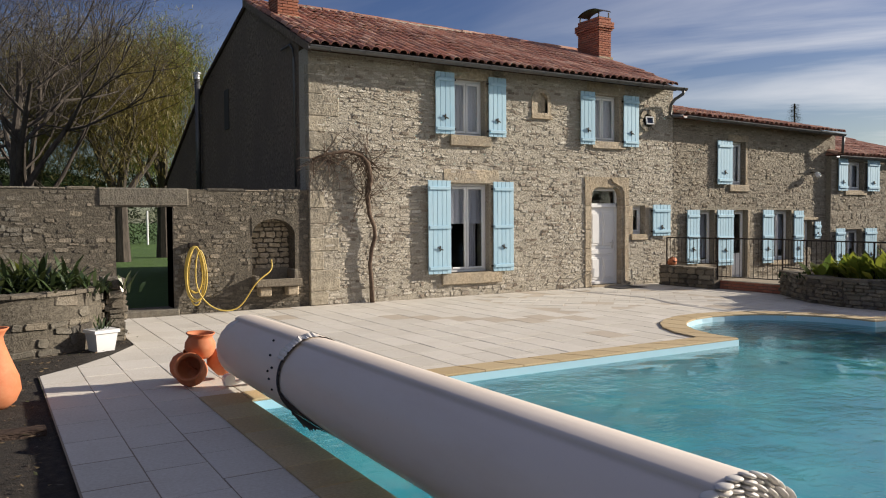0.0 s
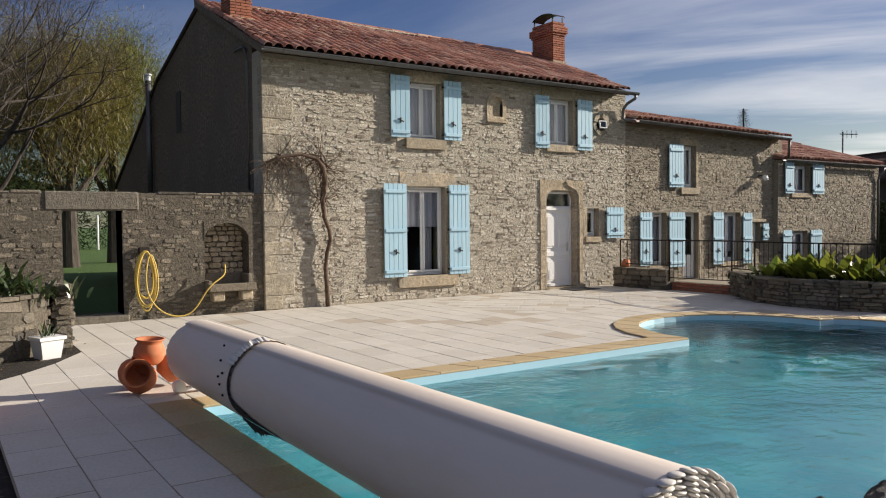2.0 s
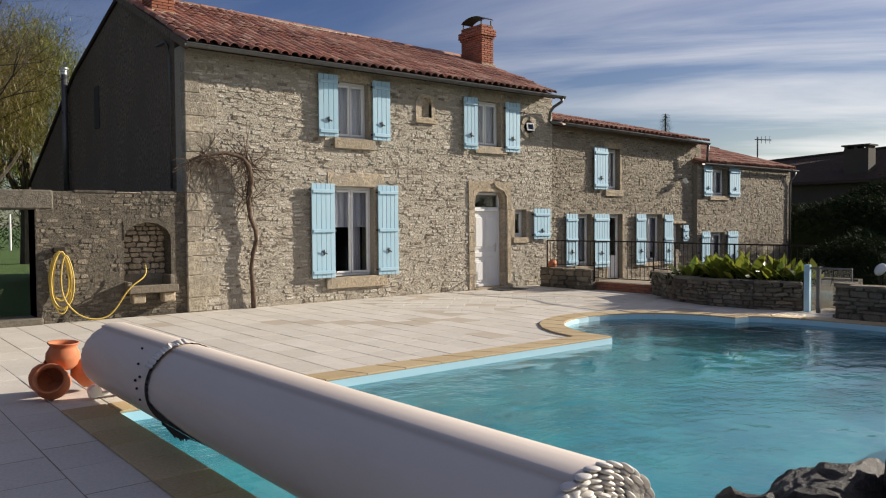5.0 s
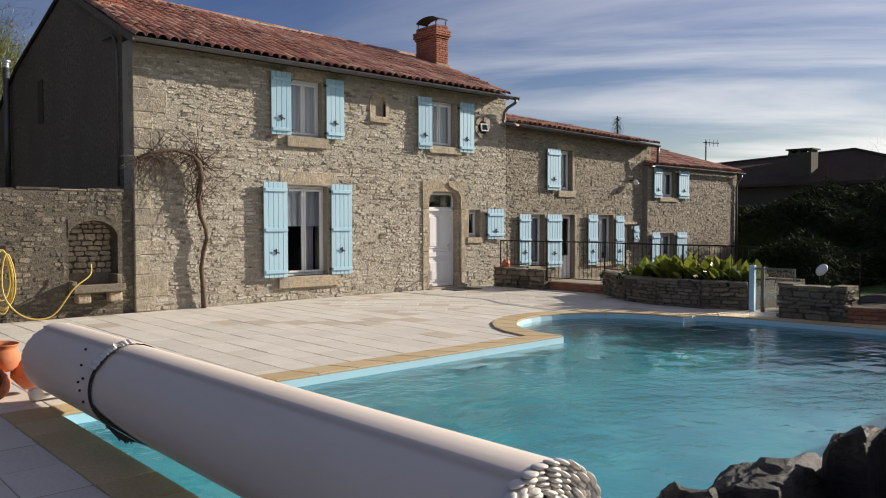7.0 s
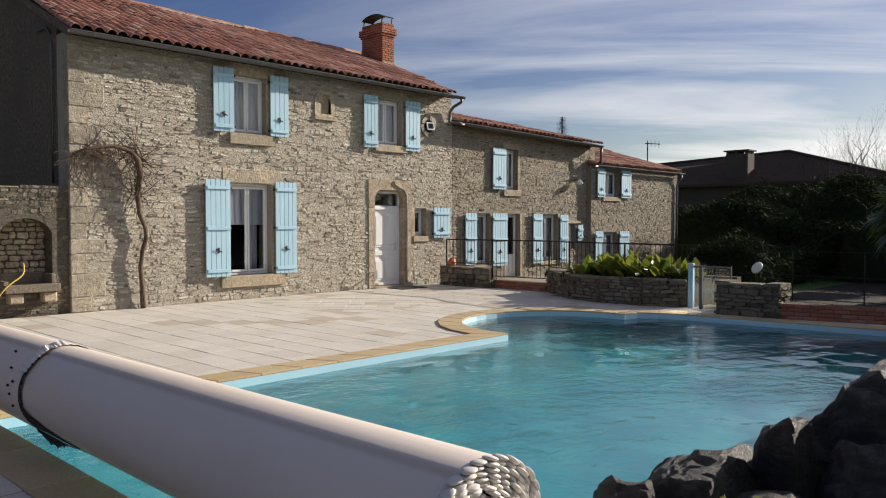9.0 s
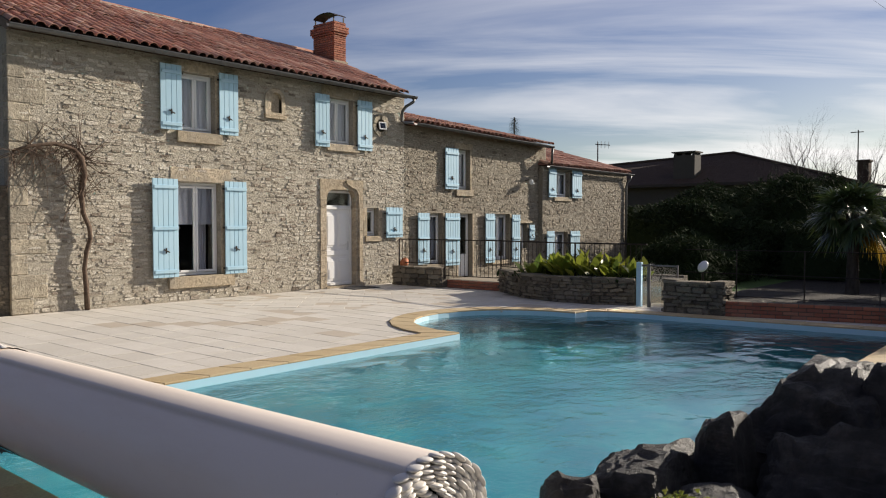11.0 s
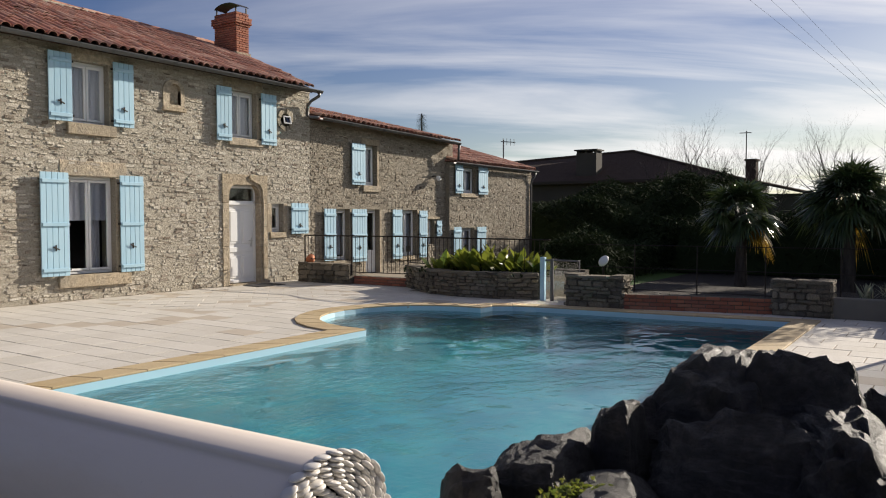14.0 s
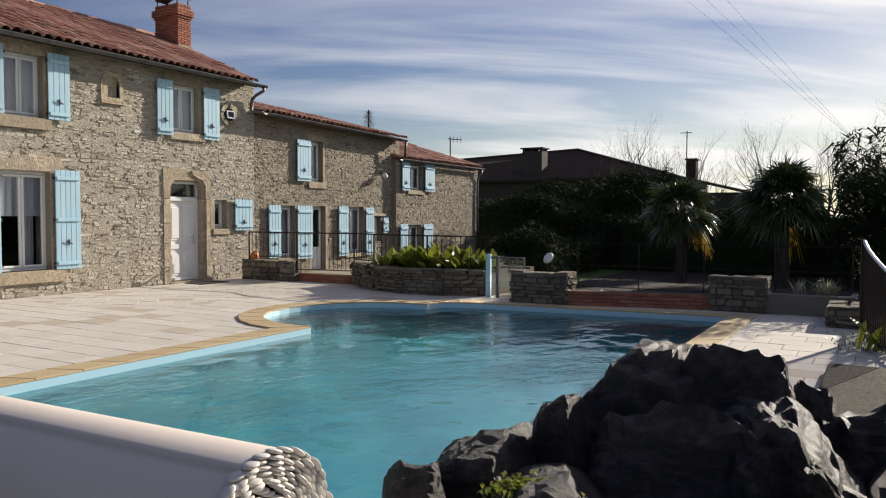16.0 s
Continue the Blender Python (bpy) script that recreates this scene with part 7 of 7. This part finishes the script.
# the top of a fir behind the roofs
fir = thing("fir_tree", "dark conifer top showing above the roofs", "tree", at=pose(33.0, 12.85, 0.25))
part("trunk", tube(bmesh.new(), [(0, 0, 0), (0, 0, 7.6)], [0.2, 0.03], 7), m_bark, fir)
r, vs, fs = random.Random(77), [], []
for q in range(2200):
    z = r.uniform(3.0, 7.6)
    a, w = r.uniform(0, 6.3), (7.7 - z) * 0.26
    p = Vector((math.cos(a) * w * r.random(), math.sin(a) * w * r.random(), z))
    leaf(vs, fs, p, Vector((math.cos(a), math.sin(a), 0.1)), Vector((0, 0, 1)), 0.3, 0.07, 0.3, 1)
leaves_object("crown", vs, fs, m_dark_leaf, fir)
# white parasol cover and boundary wall
tagged(part("white_cover", (lambda b: (bmesh.ops.create_icosphere(b, subdivisions=3, radius=0.12, matrix=pose(12.4, -7.05, 0.56, 20, 30, 0) @ Matrix.Diagonal((0.5, 0.95, 1.25, 1))), b)[1])(bmesh.new()), m_white, None, smooth=True), "white plastic cover on a stand beyond the fence", "cover")
part("stand", tube(bmesh.new(), [(12.4, -7.05, -0.05), (12.4, -7.05, 0.45)], 0.03, 6), m_iron, bpy.data.objects["white_cover"])
# post on the lawn seen through the gateway
tagged(part("white_post", tube(bmesh.new(), [(4.6, 44, 0), (4.6, 44, 2.4)], 0.07, 8), m_white, None), "white post at the end of the lawn", "post")
# wires across the sky, from a pole beyond the hedge
pole = tagged(part("utility_pole", tube(bmesh.new(), [(30, -13.8, -0.05), (30, -13.8, 3.9)], [0.12, 0.09], 10), m_bark, None), "wooden utility pole beyond the hedge", "pole")
for q in range(3):
    part("wire", tube(bmesh.new(), [(30, -13.8, 3.85 - 0.1 * q), (30, -6.31 - 0.75 * q, 11.08), (30, 4, 21.2)], 0.0045, 4), m_zinc, pole, "thin overhead wire")
# dark soil sheet over the lawn; part of its darkness replaces hedge shade
bm = bmesh.new()
quad(bm, 9.6, 19.5, -14.6, -7.6, -0.03)
tagged(part("bare_earth", bm, m_soil, None), "earth under the palms, dark partly for the hedge's shade", "ground", kind="structure")
bm = bmesh.new()
quad(bm, 9.42, 23.5, -3.5, -0.02, -0.02)
tagged(part("gravel_path", bm, m_joint, None), "pale gravel path before the annex", "path", kind="structure")

# ---- pieces of walls, roofs and pavements ----
FINE = dict(course=(0.03, 0.09), length=(0.05, 0.21), proud=(-0.004, 0.020), gap=0.014, skip=0.16)
hl = [(w[0] - 0.14, w[1] + 0.14, w[2] - 0.02, w[3] + 0.02) for w in WIN.values()]
rubble("rubble", (0.0, 9.75, 0.0, 4.81), front, m_rubble, m_rubble_own, house, hl, near=(0.7, 2.5, 0.3, 3.0), seed=2, **FINE)
tiled(house, -0.1, 10.2, -0.38, 4.88, RIDGE_Y, RIDGE_Z, singles=(-0.2, 4.6), clip=lambda x, y: x < 9.5 + 0.17 * (y + 0.38), fall=RIDGE_FALL)
# ridge tiles bedded in pale mortar
for k in range(24):
    x = 0.62 + 0.40 * k
    share("ridge_tile", RIDGE_TILE, house, pose(x, RIDGE_Y + 0.02, RIDGE_Z - RIDGE_FALL * x + 0.01 + rnd.uniform(0, 0.012), 0, 0, -90 + rnd.uniform(-2, 2)))
tube_line = [(0.55 + 0.8 * k, RIDGE_Y - 0.11, RIDGE_Z - RIDGE_FALL * (0.55 + 0.8 * k) + 0.012) for k in range(8)]
part("ridge_mortar", tube(bmesh.new(), tube_line, 0.045, 6), m_mortar, house, "pale mortar bedding of the ridge")
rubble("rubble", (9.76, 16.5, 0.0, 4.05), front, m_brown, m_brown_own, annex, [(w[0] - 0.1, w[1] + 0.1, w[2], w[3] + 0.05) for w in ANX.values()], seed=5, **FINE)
tiled(annex, 9.8, 16.5, -0.34, 4.21, 3.5, 5.16, seed=6, drop=0.018)
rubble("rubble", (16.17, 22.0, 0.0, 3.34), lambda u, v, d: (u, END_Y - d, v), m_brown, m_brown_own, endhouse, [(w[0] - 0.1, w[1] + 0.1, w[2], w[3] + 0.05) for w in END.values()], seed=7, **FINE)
tiled(endhouse, 16.15, 22.12, END_Y - 0.15, 3.45, 3.2, 4.66, seed=8, clip=lambda x, y: x < 22.12 - (y + 0.3) * 0.49)
rubble("rubble", (-9.0, -0.02, 0.0, 2.16), lambda u, v, d: (u, 0.05 - d, v), m_grey, m_grey_own, gwall, [(GATE[0], GATE[1], 0, 1.9), (-3.72, -2.2, 1.88, 2.2), (NICHE[0] - 0.02, NICHE[1] + 0.02, 0.40, 1.72)], course=(0.035, 0.10), length=(0.05, 0.19), proud=(-0.005, 0.015), gap=0.014, near=(-2.3, -1.2, 0.1, 2.1), seed=9, skip=0.26)

# paving slabs: rows of pale slabs round the pool, laid straight, and on the slant before the door
terrace = tagged(new("terrace"), "pale stone slab terrace with sandy joints", "terrace", kind="structure")
SLAB = {}
rp = random.Random(23)
count = 0
joined = bmesh.new()


def slab_mesh(w, l):
    key = (round(w, 2), round(l, 2))
    if key not in SLAB:
        bm = bmesh.new()
        w2, l2 = key[0] / 2 - 0.005, key[1] / 2 - 0.005
        lo = [bm.verts.new((sx * w2, sy * l2, -0.03)) for sx, sy in ((-1, -1), (1, -1), (1, 1), (-1, 1))]
        hi = [bm.verts.new((sx * w2, sy * l2, -0.004)) for sx, sy in ((-1, -1), (1, -1), (1, 1), (-1, 1))]
        up = [bm.verts.new((sx * (w2 - 0.005), sy * (l2 - 0.005), 0.0)) for sx, sy in ((-1, -1), (1, -1), (1, 1), (-1, 1))]
        for s in range(4):
            t = (s + 1) % 4
            bm.faces.new((lo[s], lo[t], hi[t], hi[s]))
            bm.faces.new((hi[s], hi[t], up[t], up[s]))
        bm.faces.new(up)
        SLAB[key] = bm
        SLAB[key] = (mesh_of("slab", bm.copy(), m_pave), mesh_of("slab", bm, m_buff))
    return SLAB[key]


def bed_limit(x):
    for (xa, ya), (xb, yb) in zip(((-4.92, -4.83), (-4.42, -4.32), (-4.05, -3.8), (-3.66, -3.08), (-3.46, -2.66)), ((-4.42, -4.32), (-4.05, -3.8), (-3.66, -3.08), (-3.46, -2.66), (-3.0, 0.0))):
        if xa <= x <= xb:
            return ya + (yb - ya) * (x - xa) / (xb - xa) if xb < -3.2 else 0.0
    return 0.0


def slanted(x, y):
    """The part before the door that is laid on the slant."""
    return 3.2 < x < 7.6 and -3.5 < y < -0.75


def lay(x, y, w, l, turn=0.0, buff=False):
    me = slab_mesh(w, l)[1 if buff else 0]
    share("slab", me, terrace, pose(x, y, rp.uniform(-0.003, 0.001), rp.uniform(-0.15, 0.15), rp.uniform(-0.15, 0.15), turn))


PITCH, LONG = 0.405, 0.60


def cut_slab(xa, xb, a):
    """A slab whose far end follows the edge of the soil bed."""
    bm = bmesh.new()
    c = [(xa + 0.005, a + 0.005), (xb - 0.005, a + 0.005), (xb - 0.005, bed_limit(xb - 0.005)), (xa + 0.005, bed_limit(xa + 0.005))]
    lo, hi = [bm.verts.new((*p, -0.03)) for p in c], [bm.verts.new((*p, 0.0)) for p in c]
    bm.faces.new(hi)
    for s in range(4):
        bm.faces.new((lo[s], lo[(s + 1) % 4], hi[(s + 1) % 4], hi[s]))
    part("slab", bm, m_pave, terrace)


cols = int((9.2 + 4.9) / PITCH) + 1
for i in range(cols):
    xa = -4.89 + i * PITCH
    xb = min(xa + PITCH, 9.18)
    xm = (xa + xb) / 2
    if xb - xa < 0.1:
        continue
    y = -14.9 + (i % 3) * 0.2
    west = xb < -3.42
    while y < 0.0:
        a, b = y, y + LONG
        y += LONG
        if west:
            lim = min(bed_limit(xa + 0.005), bed_limit(xb - 0.005))
            if a > lim - 0.05:
                continue
            if b > lim:
                cut_slab(xa, xb, a)
                continue
        b = min(b, -0.01)
        if xb > -3.55 and xa < far_edge((a + b) / 2) + 0.05:
            if a < -6.86 < b:
                a = -6.86
            if a < -12.3 < b:
                b = -12.3
        ym = (a + b) / 2
        if b - a < 0.08 or (xb > -3.55 and -12.30 < ym < -6.86 and xa < far_edge(ym) + 0.05):
            continue
        if (xm - BAY[0]) ** 2 + (ym - BAY[1]) ** 2 < 1.82 ** 2 or slanted(xm, ym) or (xm > 8.3 and ym < -4.0):
            continue
        n = abs((ym + 2.45) + 0.68 * (xm - 0.3)) < 0.28 and -1.2 < xm < 3.4 and rp.random() < 0.55
        lay(xm, ym, xb - xa, b - a, 0, n or rp.random() < 0.03)
# slanted field
for i in range(-12, 13):
    for j in range(-9, 10):
        u, v = i * PITCH, j * LONG + (0.3 if i % 2 else 0)
        x, y = 5.4 + (u - v) * 0.7071, -2.1 + (u + v) * 0.7071
        if 3.35 < x < 7.45 and -3.45 < y < -0.85:
            lay(x, y, PITCH, LONG, 45, rp.random() < 0.04)
# cut pieces that close the slanted field
bm = bmesh.new()
quad(bm, 3.0, 7.8, -3.75, -0.55, -0.0035)
tagged(part("terrace_infill", bm, m_buff, None), "cut slab pieces before the door", "terrace", kind="structure")
part("door_mat", boxes((7.25, 8.1, -0.75, -0.2, 0.001, 0.014), bevel=0.004), m_black, None)
tagged(bpy.data.objects["door_mat"], "dark flat door mat on the paving", "door mat")
